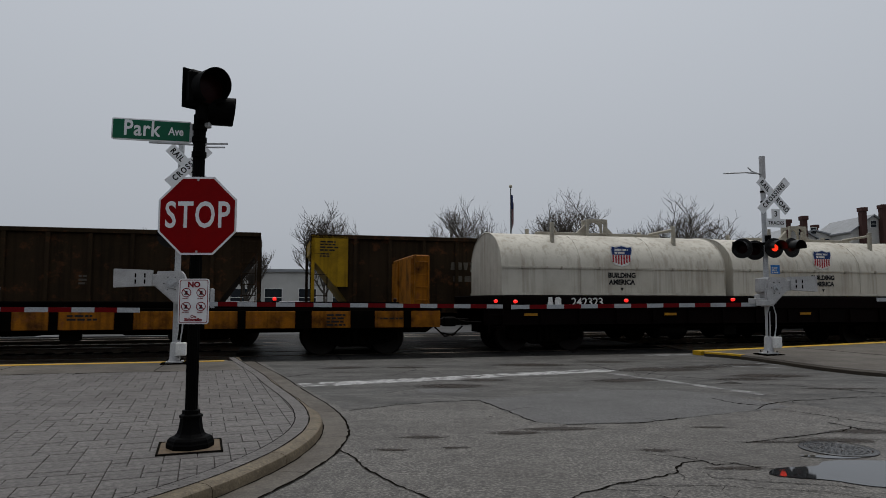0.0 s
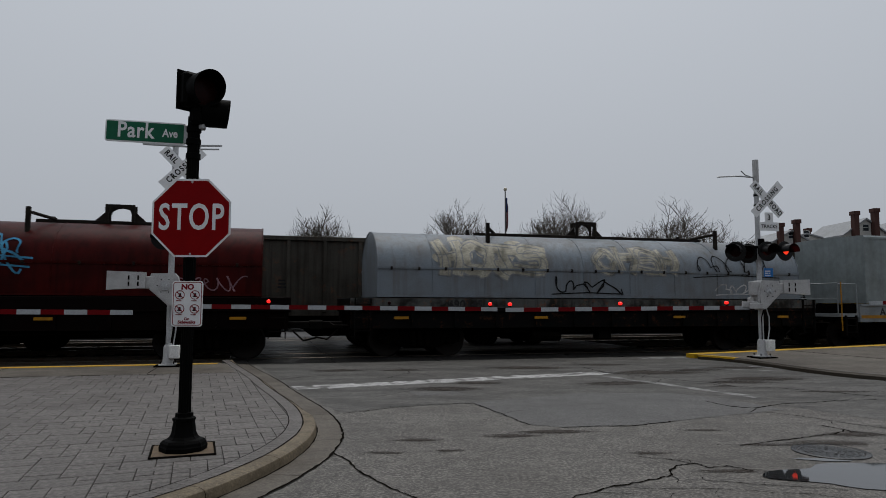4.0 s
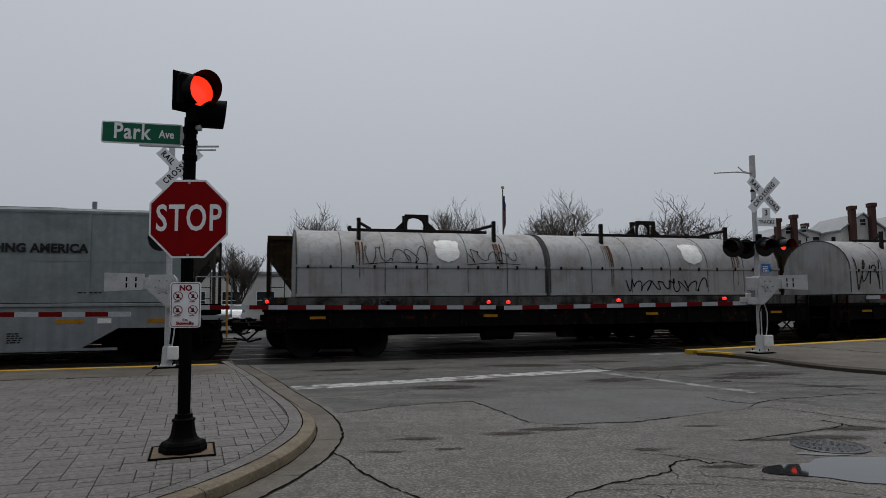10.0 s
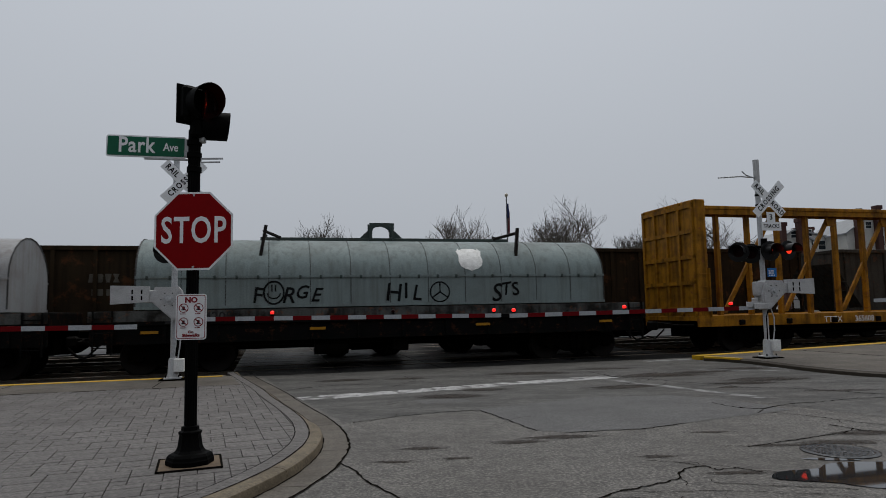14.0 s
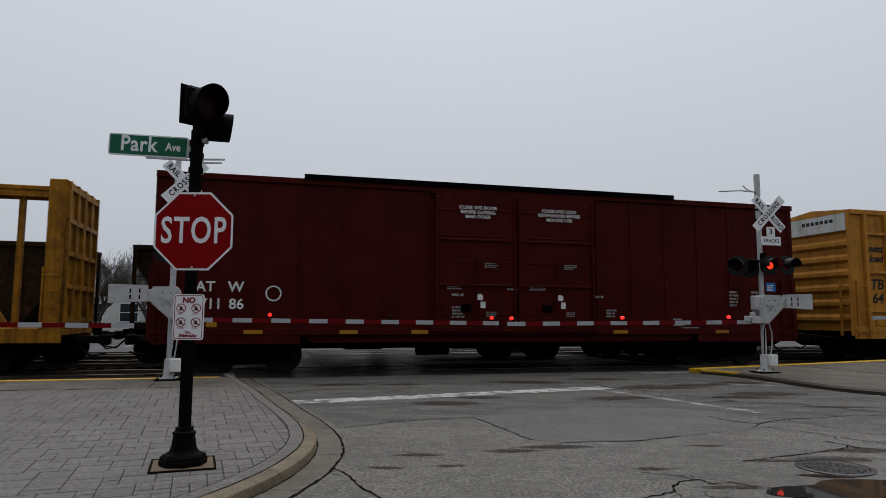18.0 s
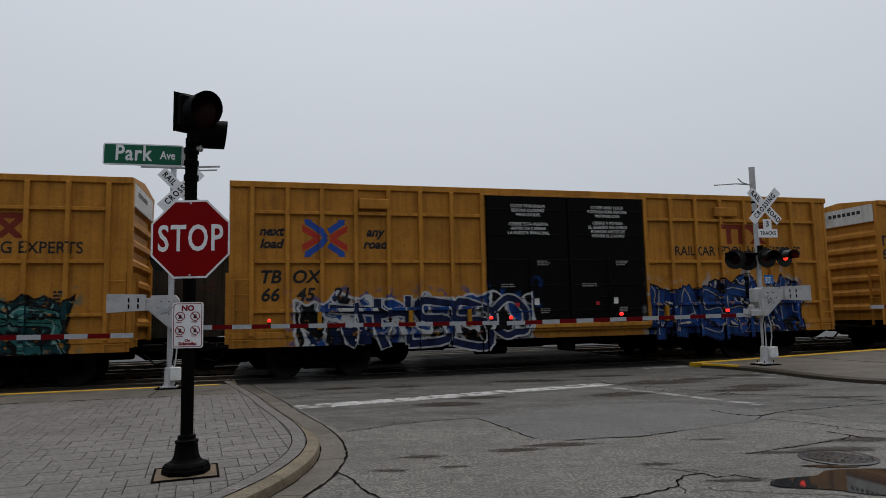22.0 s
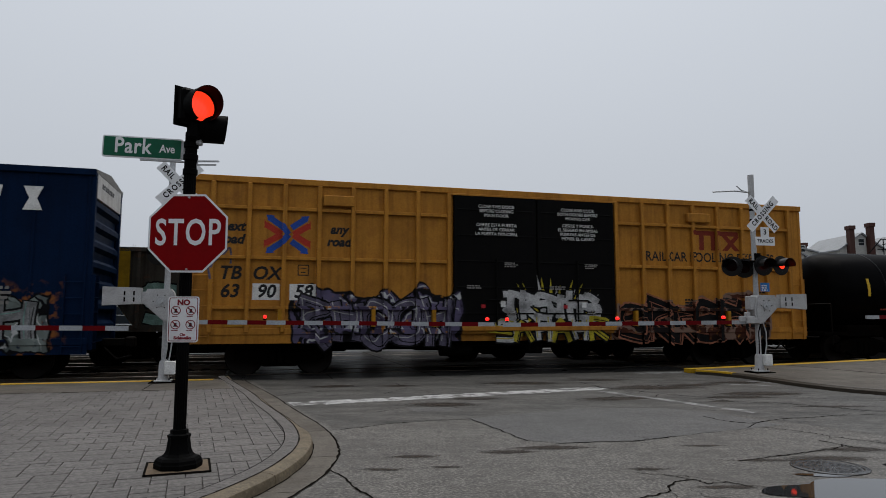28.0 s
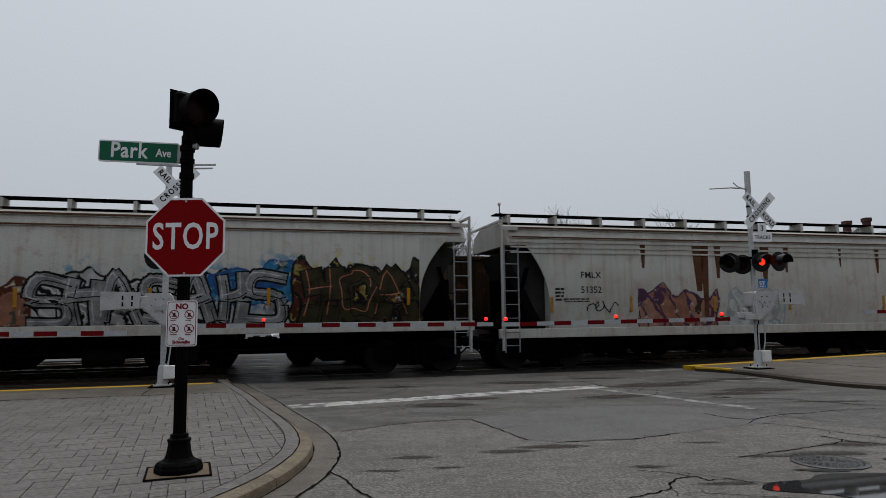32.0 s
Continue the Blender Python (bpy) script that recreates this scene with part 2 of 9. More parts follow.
    if rust:
        col = mix(times(ramp(noise_of(scale * 2.3, 8.0, None, 0.75), 0.55, 0.64), rust), col, rgb((0.16, 0.055, 0.02)))
    l.new(col, b.inputs["Base Color"])
    rr = n.new("ShaderNodeMapRange")
    rr.inputs["To Min"].default_value, rr.inputs["To Max"].default_value = max(0.05, rough - 0.12), min(1, rough + 0.15)
    l.new(broad, rr.inputs["Value"])
    l.new(rr.outputs["Result"], b.inputs["Roughness"])
    if bump:
        bp = n.new("ShaderNodeBump")
        bp.inputs["Strength"].default_value, bp.inputs["Distance"].default_value = bump, 0.01
        l.new(fine, bp.inputs["Height"])
        if dent:
            b2 = n.new("ShaderNodeBump")
            b2.inputs["Strength"].default_value, b2.inputs["Distance"].default_value = dent, 0.12
            l.new(noise_of(0.9, 2.0), b2.inputs["Height"])
            l.new(b2.outputs["Normal"], bp.inputs["Normal"])
        l.new(bp.outputs["Normal"], b.inputs["Normal"])
    return mat


def glowing(name, colour, strength, lens=True):
    mat = bpy.data.materials.new(name)
    mat.use_nodes = True
    n, l = mat.node_tree.nodes, mat.node_tree.links
    b = n["Principled BSDF"]
    b.inputs["Base Color"].default_value = rgb([c * 0.4 for c in colour])
    b.inputs["Roughness"].default_value = 0.3
    b.inputs["Emission Color"].default_value = rgb(colour)
    b.inputs["Emission Strength"].default_value = strength
    if lens:
        wv = n.new("ShaderNodeTexWave")
        wv.inputs["Scale"].default_value, wv.bands_direction = 30.0, "Z"
        co = n.new("ShaderNodeTexCoord")
        l.new(co.outputs["Object"], wv.inputs["Vector"])
        mr = n.new("ShaderNodeMapRange")
        mr.inputs["To Min"].default_value, mr.inputs["To Max"].default_value = strength * 0.7, strength * 1.2
        l.new(wv.outputs["Fac"], mr.inputs["Value"])
        l.new(mr.outputs["Result"], b.inputs["Emission Strength"])
    return mat


BLACK_IRON = surface("black_painted_iron", (0.0025, 0.0025, 0.0025), 0.55, 0.0, (0.005, 0.005, 0.005), 0.25, grain=60, bump=0.1, spec=0.02)
SIGN_RED = surface("red_sign_sheeting", (0.2, 0.0025, 0.004), 0.45, 0, (0.06, 0.004, 0.005), 0.2, scale=5, bump=0.02, vary=0.04, spec=0.05)
SIGN_WHITE = surface("white_sign_sheeting", (0.74, 0.75, 0.76), 0.45, 0, (0.3, 0.29, 0.27), 0.2, scale=5, bump=0.02, vary=0.03)
SIGN_GREEN = surface("green_sign_sheeting", (0.004, 0.1, 0.05), 0.45, 0, (0.01, 0.05, 0.03), 0.2, scale=5, bump=0.02, vary=0.04)
LETTER_BLACK = surface("black_lettering", (0.01, 0.01, 0.011), 0.5, 0, (0.03, 0.03, 0.03), 0.2, bump=0)
LETTER_WHITE = surface("white_lettering", (0.66, 0.66, 0.64), 0.55, 0, (0.12, 0.1, 0.08), 0.3, scale=6, bump=0)
ALUMINIUM = surface("weathered_aluminium", (0.42, 0.43, 0.44), 0.5, 0.25, (0.16, 0.16, 0.16), 0.35, grain=30, bump=0.08)
SILVER_PAINT = surface("silver_painted_steel", (0.42, 0.42, 0.42), 0.45, 0.15, (0.14, 0.13, 0.12), 0.4, scale=4, grain=50, bump=0.1)
WHITE_PAINT = surface("white_painted_steel", (0.68, 0.68, 0.66), 0.5, 0, (0.2, 0.18, 0.15), 0.4, scale=5, bump=0.08)
ARM_RED = surface("red_reflective_stripe", (0.12, 0.003, 0.005), 0.45, 0, (0.05, 0.01, 0.01), 0.3, bump=0, spec=0.05)
ARM_WHITE = surface("white_reflective_stripe", (0.34, 0.36, 0.38), 0.45, 0, (0.2, 0.2, 0.2), 0.35, bump=0)
LAMP_ON = glowing("lit_red_lens", (1.0, 0.04, 0.012), 1.05)
LAMP_SMALL = glowing("lit_small_red_lens", (1.0, 0.02, 0.015), 1.3, False)
LAMP_OFF = surface("unlit_dark_red_lens", (0.012, 0.002, 0.002), 0.3, 0, (0.004, 0.0, 0.0), 0.2, bump=0, spec=0.05)
ASPHALT = surface("old_wet_asphalt", (0.101, 0.095, 0.087), 0.62, 0, (0.05, 0.046, 0.042), 0.6, scale=0.5, grain=34, bump=0.9, vary=0.5, spec=0.2, mid=0.85, blotch=0.35, crazed=0.3)
OLD_ASPHALT = surface("dark_weathered_asphalt", (0.07, 0.067, 0.062), 0.6, 0, (0.024, 0.024, 0.022), 0.9, scale=1.1, grain=22, bump=0.8, vary=0.5, spec=0.2, mid=0.8, blotch=0.6, crazed=0.7, stretch=(0.55, 1.5, 1))
PATCH = surface("newer_asphalt_patch", (0.075, 0.0735, 0.072), 0.6, 0, (0.05, 0.049, 0.048), 0.5, scale=0.9, grain=34, bump=0.5, vary=0.35, spec=0.2, mid=0.35, blotch=0.15)
CRACK = surface("open_crack", (0.009, 0.008, 0.007), 0.9, 0, (0.02, 0.018, 0.016), 0.3, bump=0, spec=0.0)
CONCRETE = surface("stained_concrete", (0.088, 0.077, 0.064), 0.65, 0, (0.034, 0.027, 0.02), 0.7, scale=0.9, grain=45, bump=0.35, vary=0.25, mid=0.4, blotch=0.4)
KERB_STONE = surface("tan_concrete_kerb", (0.118, 0.094, 0.062), 0.6, 0, (0.05, 0.038, 0.024), 0.7, scale=2.0, grain=45, bump=0.4, vary=0.25, mid=0.45, blotch=0.3)
PAVER = surface("grey_concrete_paver", (0.108, 0.1, 0.095), 0.6, 0, (0.055, 0.05, 0.046), 0.55, scale=0.9, grain=26, bump=0.5, vary=0.3, per_piece=0.4, mid=0.25)
JOINT = surface("dark_sand_joint", (0.04, 0.034, 0.028), 0.9, 0, (0.02, 0.018, 0.014), 0.4)
ROAD_PAINT = surface("worn_white_road_paint", (0.33, 0.33, 0.325), 0.6, 0, (0.075, 0.073, 0.07), 1.0, scale=3.2, grain=45, bump=0.3, vary=0.3, mid=0.8, edge=(0.5, 0.58), blotch=0.3)
GHOST_PAINT = surface("nearly_gone_road_paint", (0.19, 0.19, 0.186), 0.6, 0, (0.07, 0.069, 0.067), 1.0, scale=2.6, grain=45, bump=0.3, vary=0.2, mid=0.5, edge=(0.45, 0.56))
YELLOW_EDGE = surface("yellow_kerb_paint", (0.42, 0.25, 0.008), 0.55, 0, (0.16, 0.1, 0.012), 0.5, scale=2.2, grain=50, bump=0.15)
WATER = surface("still_rain_water", (0.018, 0.019, 0.02), 0.03, 0, (0.018, 0.019, 0.02), 0.0, bump=0, vary=0, spec=0.5)
WATER.node_tree.nodes["Principled BSDF"].inputs["Roughness"].links and WATER.node_tree.links.remove(WATER.node_tree.nodes["Principled BSDF"].inputs["Roughness"].links[0])
CAST_IRON = surface("wet_cast_iron", (0.01, 0.0095, 0.009), 0.22, 0.0, (0.03, 0.027, 0.024), 0.5, scale=6, grain=70, bump=0.2, spec=0.45)
# ballast and panels: train's shade and dark reflection put into their wet colour
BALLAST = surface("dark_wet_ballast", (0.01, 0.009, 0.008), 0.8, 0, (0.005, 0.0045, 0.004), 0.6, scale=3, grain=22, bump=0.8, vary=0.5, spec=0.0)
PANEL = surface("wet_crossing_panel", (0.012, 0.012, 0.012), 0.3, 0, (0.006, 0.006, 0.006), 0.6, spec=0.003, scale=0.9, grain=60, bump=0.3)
RAIL = surface("worn_rail_steel", (0.1, 0.085, 0.07), 0.4, 0.6, (0.1, 0.05, 0.03), 0.6, scale=4)
LOT = surface("wet_far_pavement", (0.06, 0.06, 0.06), 0.5, 0, (0.03, 0.03, 0.03), 0.6, scale=0.3, grain=50, bump=0.2, spec=0.08)
GROUND = surface("bare_winter_ground", (0.1, 0.095, 0.075), 0.85, 0, (0.05, 0.045, 0.03), 0.6, scale=0.15, grain=12, bump=0.4)
BARK = surface("wet_grey_bark", (0.07, 0.06, 0.05), 0.8, 0, (0.03, 0.026, 0.02), 0.5, scale=5, grain=30, bump=0.4)
EVERGREEN = surface("dark_evergreen", (0.03, 0.035, 0.022), 0.8, 0, (0.015, 0.015, 0.01), 0.5, scale=3)
# gear black: real grime, with the deep shade under the cars added in
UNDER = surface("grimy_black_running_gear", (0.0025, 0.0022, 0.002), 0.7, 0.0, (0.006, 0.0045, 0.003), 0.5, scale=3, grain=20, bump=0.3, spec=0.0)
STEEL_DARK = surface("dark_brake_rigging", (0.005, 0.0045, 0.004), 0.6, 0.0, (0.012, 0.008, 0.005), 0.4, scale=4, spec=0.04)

# ---- the ground, the road, the pavements and the tracks ----
def flat_sheet(name, poly, z0, z1, mat, label="", parent=None, tilt=None):
    """A slab with a polygon outline; tilt(x, y) adds to its top height."""
    tilt = tilt or (lambda x, y: 0.0)
    n = len(poly)
    vs = [(x, y, z0) for x, y in poly] + [(x, y, z1 + tilt(x, y)) for x, y in poly]
    s = Shape().add(vs, [tuple(range(n, 2 * n))] + [(i, (i + 1) % n, n + (i + 1) % n, n + i) for i in range(n)])
    ob = part(name, s, mat, parent)
    return tagged(ob, label, kind="structure") if label else ob


def uw(pts):
    return [tuple(rail_point(u, w).xy) for u, w in pts]


def curve_through(pts, steps=6):
    """A smooth line through a few plan points."""
    out = []
    for i in range(len(pts) - 1):
        p0, p1, p2, p3 = (Vector(pts[max(0, min(len(pts) - 1, k))]) for k in (i - 1, i, i + 1, i + 2))
        for s in range(steps):
            t = s / steps
            out.append(tuple(0.5 * ((2 * p1) + (p2 - p0) * t + (2 * p0 - 5 * p1 + 4 * p2 - p3) * t * t + (3 * p1 - p0 - 3 * p2 + p3) * t ** 3)))
    out.append(tuple(pts[-1]))
    return out


ground = Shape()
ground.add([(-2500, -600, -0.35), (2500, -600, -0.35), (2500, 3000, -0.35), (-2500, 3000, -0.35)], [(0, 1, 2, 3)])
tagged(part("ground", ground, GROUND), "bare winter ground reaching out to the horizon", "ground", kind="structure")

road = flat_sheet("road", [(-40, -30), (40, -30), *uw([(60, 16.5), (-60, 16.5)])], -0.3, 0.0, ASPHALT, "old cracked wet asphalt road with patches")
far_lot = flat_sheet("far_pavement", uw([(-90, 30.0), (120, 30.0), (140, 95), (-110, 95)]), -0.3, -0.02, LOT, "wet grey pavement beyond the tracks")

# unseen added walls: close the place behind the eye, cut low sky light
SHADE_WALL = surface("plain_brown_street_front", (0.12, 0.09, 0.075), 0.85, 0, (0.06, 0.05, 0.04), 0.5, scale=0.4, grain=14, bump=0.3, spec=0.05)
for n_, x0, x1, y0, y1, h in (("wall_south", -70, 70, -19.0, -18.0, 7.0), ("wall_west", -41, -40, -18.0, 8.0, 6.0), ("wall_east", 44, 45, -18.0, 6.0, 6.0)):
    tagged(part(n_, Shape().box(x0, x1, y0, y1, -0.3, h), SHADE_WALL), "plain brown wall out of view, added to block low sky light", "wall", kind="structure")

# left kerb: a straight run from the tracks that bends round the corner
KERB = curve_through([(-4.75, 15.9), (-4.58, 15.49), (-3.24, 12.55), (-2.64, 11.1), (-2.29, 10.3), (-1.84, 9.25), (-1.58, 8.55), (-1.40, 7.92), (-1.31, 7.45),
                      (-1.27, 6.9), (-1.30, 6.33), (-1.37, 5.9), (-1.47, 5.5), (-1.66, 4.95), (-2.05, 4.25), (-2.9, 3.45), (-4.5, 2.75), (-7.5, 2.1), (-14.0, 1.4)], 6)
TOP = 0.106


def inset(path, d):
    """The path moved to the right of its way by d (to the left where d is negative)."""
    out = []
    for i, p in enumerate(path):
        a, b = Vector(path[max(i - 1, 0)]), Vector(path[min(i + 1, len(path) - 1)])
        t = (b - a).normalized()
        out.append((p[0] - t.y * d, p[1] + t.x * d))
    return out


# going towards the eye, the pavement is on the right of the way, so out is towards it
def upright(y):
    """How far the kerb stands up: 1 round the corner, 0 where it drops to the crossing."""
    t = min(1.0, max(0.0, (9.3 - y) / 1.3))
    return t * t * (3 - 2 * t)


def kerb_loft(name, path, profile, mat, every, parent):
    """Lofts a profile that changes with the height of the kerb along the path, in separate stones with narrow joints."""
    for k in range(0, len(path) - 1, every):
        seg = [Vector(p) for p in path[k:k + every + 1]]
        if len(seg) < 2:
            continue
        seg[-1] = seg[-1] - (seg[-1] - seg[-2]).normalized() * 0.008
        vs, fs = [], []
        for i, p in enumerate(seg):
            d = (seg[min(i + 1, len(seg) - 1)] - seg[max(i - 1, 0)]).normalized()
            prof = profile(upright(p.y))
            m = len(prof)
            vs += [(p.x + d.y * o, p.y - d.x * o, h) for o, h in prof]
        for i in range(len(seg) - 1):
            fs += [(i * m + j, i * m + (j + 1) % m, (i + 1) * m + (j + 1) % m, (i + 1) * m + j) for j in range(m)]
        fs += [tuple(range(m - 1, -1, -1)), tuple(range((len(seg) - 1) * m, len(seg) * m))]
        part(name, Shape().add(vs, fs), mat, parent, smooth=40)


kerb = thing("kerb", "tan concrete kerb bending round the street corner", "kerb", kind="structure")
kerb_loft("kerb_stone", KERB, lambda k: [(0.035, -0.25), (0.035, 0.012 + 0.05 * k), (0.047 + 0.01 * (1 - k), 0.02 + 0.068 * k), (0.067 + 0.02 * (1 - k), 0.04 + 0.057 * k), (0.095 + 0.04 * (1 - k), TOP - 0.03 * (1 - k)), (0.18, TOP + 0.003), (0.18, -0.25)], KERB_STONE, 13, kerb)
gutter = thing("gutter", "smooth concrete gutter along the kerb", "gutter", kind="structure")
kerb_loft("gutter_slab", KERB, lambda k: [(-0.25, -0.2), (-0.25, 0.007), (-0.0, 0.004), (0.031, 0.008), (0.031, -0.2)], CONCRETE, 17, gutter)

# left pavement: bed, concrete apron by the tracks, pavers
inner = inset(KERB, -0.181)
bed_poly = [p for p in inner] + [(-14.0, 12.0), *uw([(-14.0, 15.4)]), *uw([(-0.9, 15.4)])]
pavement = flat_sheet("pavement", bed_poly, -0.3, TOP - 0.022, JOINT, "grey concrete pavers laid in a mixed pattern, wet at the street corner")
apron = flat_sheet("concrete_apron", uw([(-16.0, 13.75), (-4.1, 13.75), (-0.50, 13.65), (-0.75, 15.50), (-0.95, 15.95), (-16.0, 15.95)]), -0.2, TOP + 0.002, CONCRETE, "stained concrete apron beside the tracks")
flat_sheet("yellow_edge", uw([(-22, 15.55), (-0.95, 15.55), (-0.95, 15.80), (-22, 15.80)]), -0.1, TOP + 0.008, YELLOW_EDGE, "yellow painted warning edge by the track")
for u in (-2.1, -5.0, -8.0):
    part("apron_joint", Shape().box(-0.008, 0.008, -0.88, 0.88, 0, 0.004), CRACK, apron, at=rail_pose(u, 14.65, TOP + 0.001))

# right pavement: rises gently along the track
def rise(x, y):
    u = Vector((x, y, 0)).dot(AX)
    return max(0.0, (u - 11.5) * 0.0235)


RK = curve_through([(6.95, 17.75), (7.30, 17.30), (7.66, 16.4), (7.85, 15.2), (8.05, 14.1), (8.42, 13.2), (9.2, 12.3), (12.0, 10.6), (20.0, 7.0), (34.0, 2.0)], 5)
right_poly = [*RK, *uw([(40, 9.0), (40, 15.95), (11.4, 15.95)])]
pavement_r = flat_sheet("pavement_right", right_poly, -0.3, TOP, CONCRETE, "wet concrete pavement with a yellow painted track edge", tilt=rise)
ye = Shape()
for k in range(24):
    u0, u1 = 11.2 + k * 1.2, 12.4 + k * 1.2
    a, b, c, d = (rail_point(u, w) for u, w in ((u0, 15.62), (u1, 15.62), (u1, 15.98), (u0, 15.98)))
    vs = [(p.x, p.y, TOP + 0.006 + rise(p.x, p.y)) for p in (a, b, c, d)] + [(p.x, p.y, -0.1) for p in (a, b, c, d)]
    ye.add(vs, [(0, 1, 2, 3), (0, 4, 5, 1), (2, 3, 7, 6), (3, 0, 4, 7), (1, 2, 6, 5)])
tagged(part("yellow_edge", ye, YELLOW_EDGE), "yellow painted warning edge by the track", "kerb edge", kind="structure")
kr = [Vector((x, y, rise(x, y))) for x, y in RK]
kerb_r = thing("kerb", "dark wet concrete kerb round the far street corner", "kerb", kind="structure")
part("kerb_stone", Shape().sweep(kr, [(0.0, -0.3), (0.0, TOP + 0.006), (0.10, TOP + 0.004), (0.14, 0.07), (0.15, -0.3)]), surface("dark_wet_kerb", (0.036, 0.029, 0.021), 0.5, 0, (0.025, 0.02, 0.015), 0.5), kerb_r)
part("yellow_nose", Shape().sweep(kr[:9], [(-0.02, 0.05), (-0.02, TOP + 0.012), (0.14, TOP + 0.01), (0.145, 0.075)]), YELLOW_EDGE, kerb_r)
for u, w0, w1 in ((14.2, 12.0, 15.6), (17.0, 12.0, 15.6), (20.5, 12.0, 15.6)):
    a, b = rail_point(u, w0), rail_point(u, w1)
    part("slab_joint", Shape().tube([(a.x, a.y, TOP + 0.001 + rise(a.x, a.y)), (b.x, b.y, TOP + 0.001 + rise(b.x, b.y))], 0.008, 4), CRACK, pavement_r)

# road markings, patches, cracks and water
def ribbon(pts, width, z, rng, rag=0.0):
    """A flat strip along a plan line, with an uneven width."""
    s, vs, fs = Shape(), [], []
    for i, p in enumerate(pts):
        a, b = Vector(pts[max(i - 1, 0)]), Vector(pts[min(i + 1, len(pts) - 1)])
        t = (b - a).normalized() if (b - a).length > 0 else Vector((1, 0))
        nrm = Vector((-t.y, t.x))
        w0, w1 = (width * 0.5 * (1 + rag * (rng.random() * 2 - 1)) for _ in range(2))
        q = Vector(p)
        vs += [(*(q + nrm * w0), z), (*(q - nrm * w1), z)]
    fs = [(2 * i, 2 * i + 1, 2 * i + 3, 2 * i + 2) for i in range(len(pts) - 1)]
    return s.add(vs, fs)


def wander(a, b, n, amp, rng):
    a, b = Vector(a), Vector(b)
    nrm = Vector((-(b - a).y, (b - a).x)).normalized()
    out, off = [], 0.0
    for i in range(n + 1):
        t = i / n
        off = off * 0.8 + rng.uniform(-amp, amp)
        out.append(tuple(a.lerp(b, t) + nrm * off * (4 * t * (1 - t)) ** 0.5))
    return out


rng = random.Random(5)
part("stop_line", ribbon(wander((-2.45, 11.5), (3.5, 14.15), 60, 0.008, rng), 0.5, 0.004, rng, 0.2), ROAD_PAINT, road, "worn white stop line")
for a, b, w in (((3.3, 13.6), (5.0, 10.5), 0.22), ((3.6, 14.2), (6.4, 15.2), 0.3), ((5.4, 18.0), (6.7, 18.1), 0.5), ((5.7, 15.3), (7.5, 14.6), 0.16), ((7.3, 15.7), (8.0, 14.9), 0.22), ((8.3, 12.9), (10.5, 11.9), 0.2)):
    part("old_marking", ribbon(wander(a, b, 16, 0.01, rng), w, 0.004, rng, 0.35), GHOST_PAINT, road, "ghost of a worn white road marking")
part("weathered_lane", Shape().add([(x, y, 0.002) for x, y in ((-2.75, 12.1), (-1.3, 8.95), (-0.6, 9.45), (0.5, 9.85), (2.4, 10.9), (4.6, 10.2), (5.9, 8.0), (9.6, 9.2), (9.2, 12.2), (8.35, 13.2), (8.0, 14.1), (7.8, 15.2), (7.6, 16.4), (6.6, 18.7), (-4.3, 15.9))], [tuple(range(15))]), OLD_ASPHALT, road, "darker weathered asphalt towards the tracks")
for poly in (((0.5, 9.85), (1.1, 8.1), (1.5, 7.95), (2.5, 8.15), (3.35, 8.6), (4.8, 9.3), (4.4, 10.4), (3.7, 11.0), (2.4, 11.0), (1.0, 10.2)), ((-0.5, 11.1), (0.3, 11.15), (0.45, 10.75), (-0.3, 10.6))):
    edge = []
    for i, p in enumerate(poly):
        a, b = Vector(p), Vector(poly[(i + 1) % len(poly)])
        edge += [tuple(a.lerp(b, k / 6) + Vector((rng.uniform(-0.025, 0.025), rng.uniform(-0.025, 0.025)))) for k in range(6)]
    part("patch", Shape().add([(x, y, 0.0035) for x, y in edge], [tuple(range(len(edge)))]), PATCH, road, "smoother grey asphalt patch")
TAR = surface("rusty_wet_stain", (0.02, 0.014, 0.01), 0.55, 0, (0.035, 0.03, 0.026), 0.5, scale=7.0, grain=40, bump=0.5, spec=0.12)


def fade_out(mat):
    """Lets a stain thin out from its middle to a broken edge."""
    n, l = mat.node_tree.nodes, mat.node_tree.links
    co = n.new("ShaderNodeTexCoord")
    ctr = n.new("ShaderNodeVectorMath")
    ctr.operation, ctr.inputs[1].default_value = "SUBTRACT", (0.5, 0.5, 0.5)
    flatten = n.new("ShaderNodeVectorMath")
    flatten.operation, flatten.inputs[1].default_value = "MULTIPLY", (2, 2, 0)
    size = n.new("ShaderNodeVectorMath")
    size.operation = "LENGTH"
    l.new(co.outputs["Generated"], ctr.inputs[0])
    l.new(ctr.outputs[0], flatten.inputs[0])
    l.new(flatten.outputs[0], size.inputs[0])
    t = n.new("ShaderNodeTexNoise")
    t.inputs["Scale"].default_value, t.inputs["Detail"].default_value, t.inputs["Roughness"].default_value = 17.0, 8.0, 0.8
    m = n.new("ShaderNodeMapping")
    m.inputs["Scale"].default_value = (0.5, 1.8, 1)
    l.new(co.outputs["Object"], m.inputs["Vector"])
    l.new(m.outputs[0], t.inputs["Vector"])
    k = n.new("ShaderNodeMath")
    k.operation, k.inputs[1].default_value, k.inputs[2].default_value = "MULTIPLY_ADD", -0.42, 0.0
    l.new(size.outputs["Value"], k.inputs[0])
    l.new(t.outputs["Fac"], k.inputs[2])
    r = n.new("ShaderNodeMapRange")
    r.inputs["From Min"].default_value, r.inputs["From Max"].default_value, r.inputs["To Max"].default_value = 0.24, 0.4, 0.9
    l.new(k.outputs[0], r.inputs["Value"])
    l.new(r.outputs["Result"], n["Principled BSDF"].inputs["Alpha"])


fade_out(TAR)


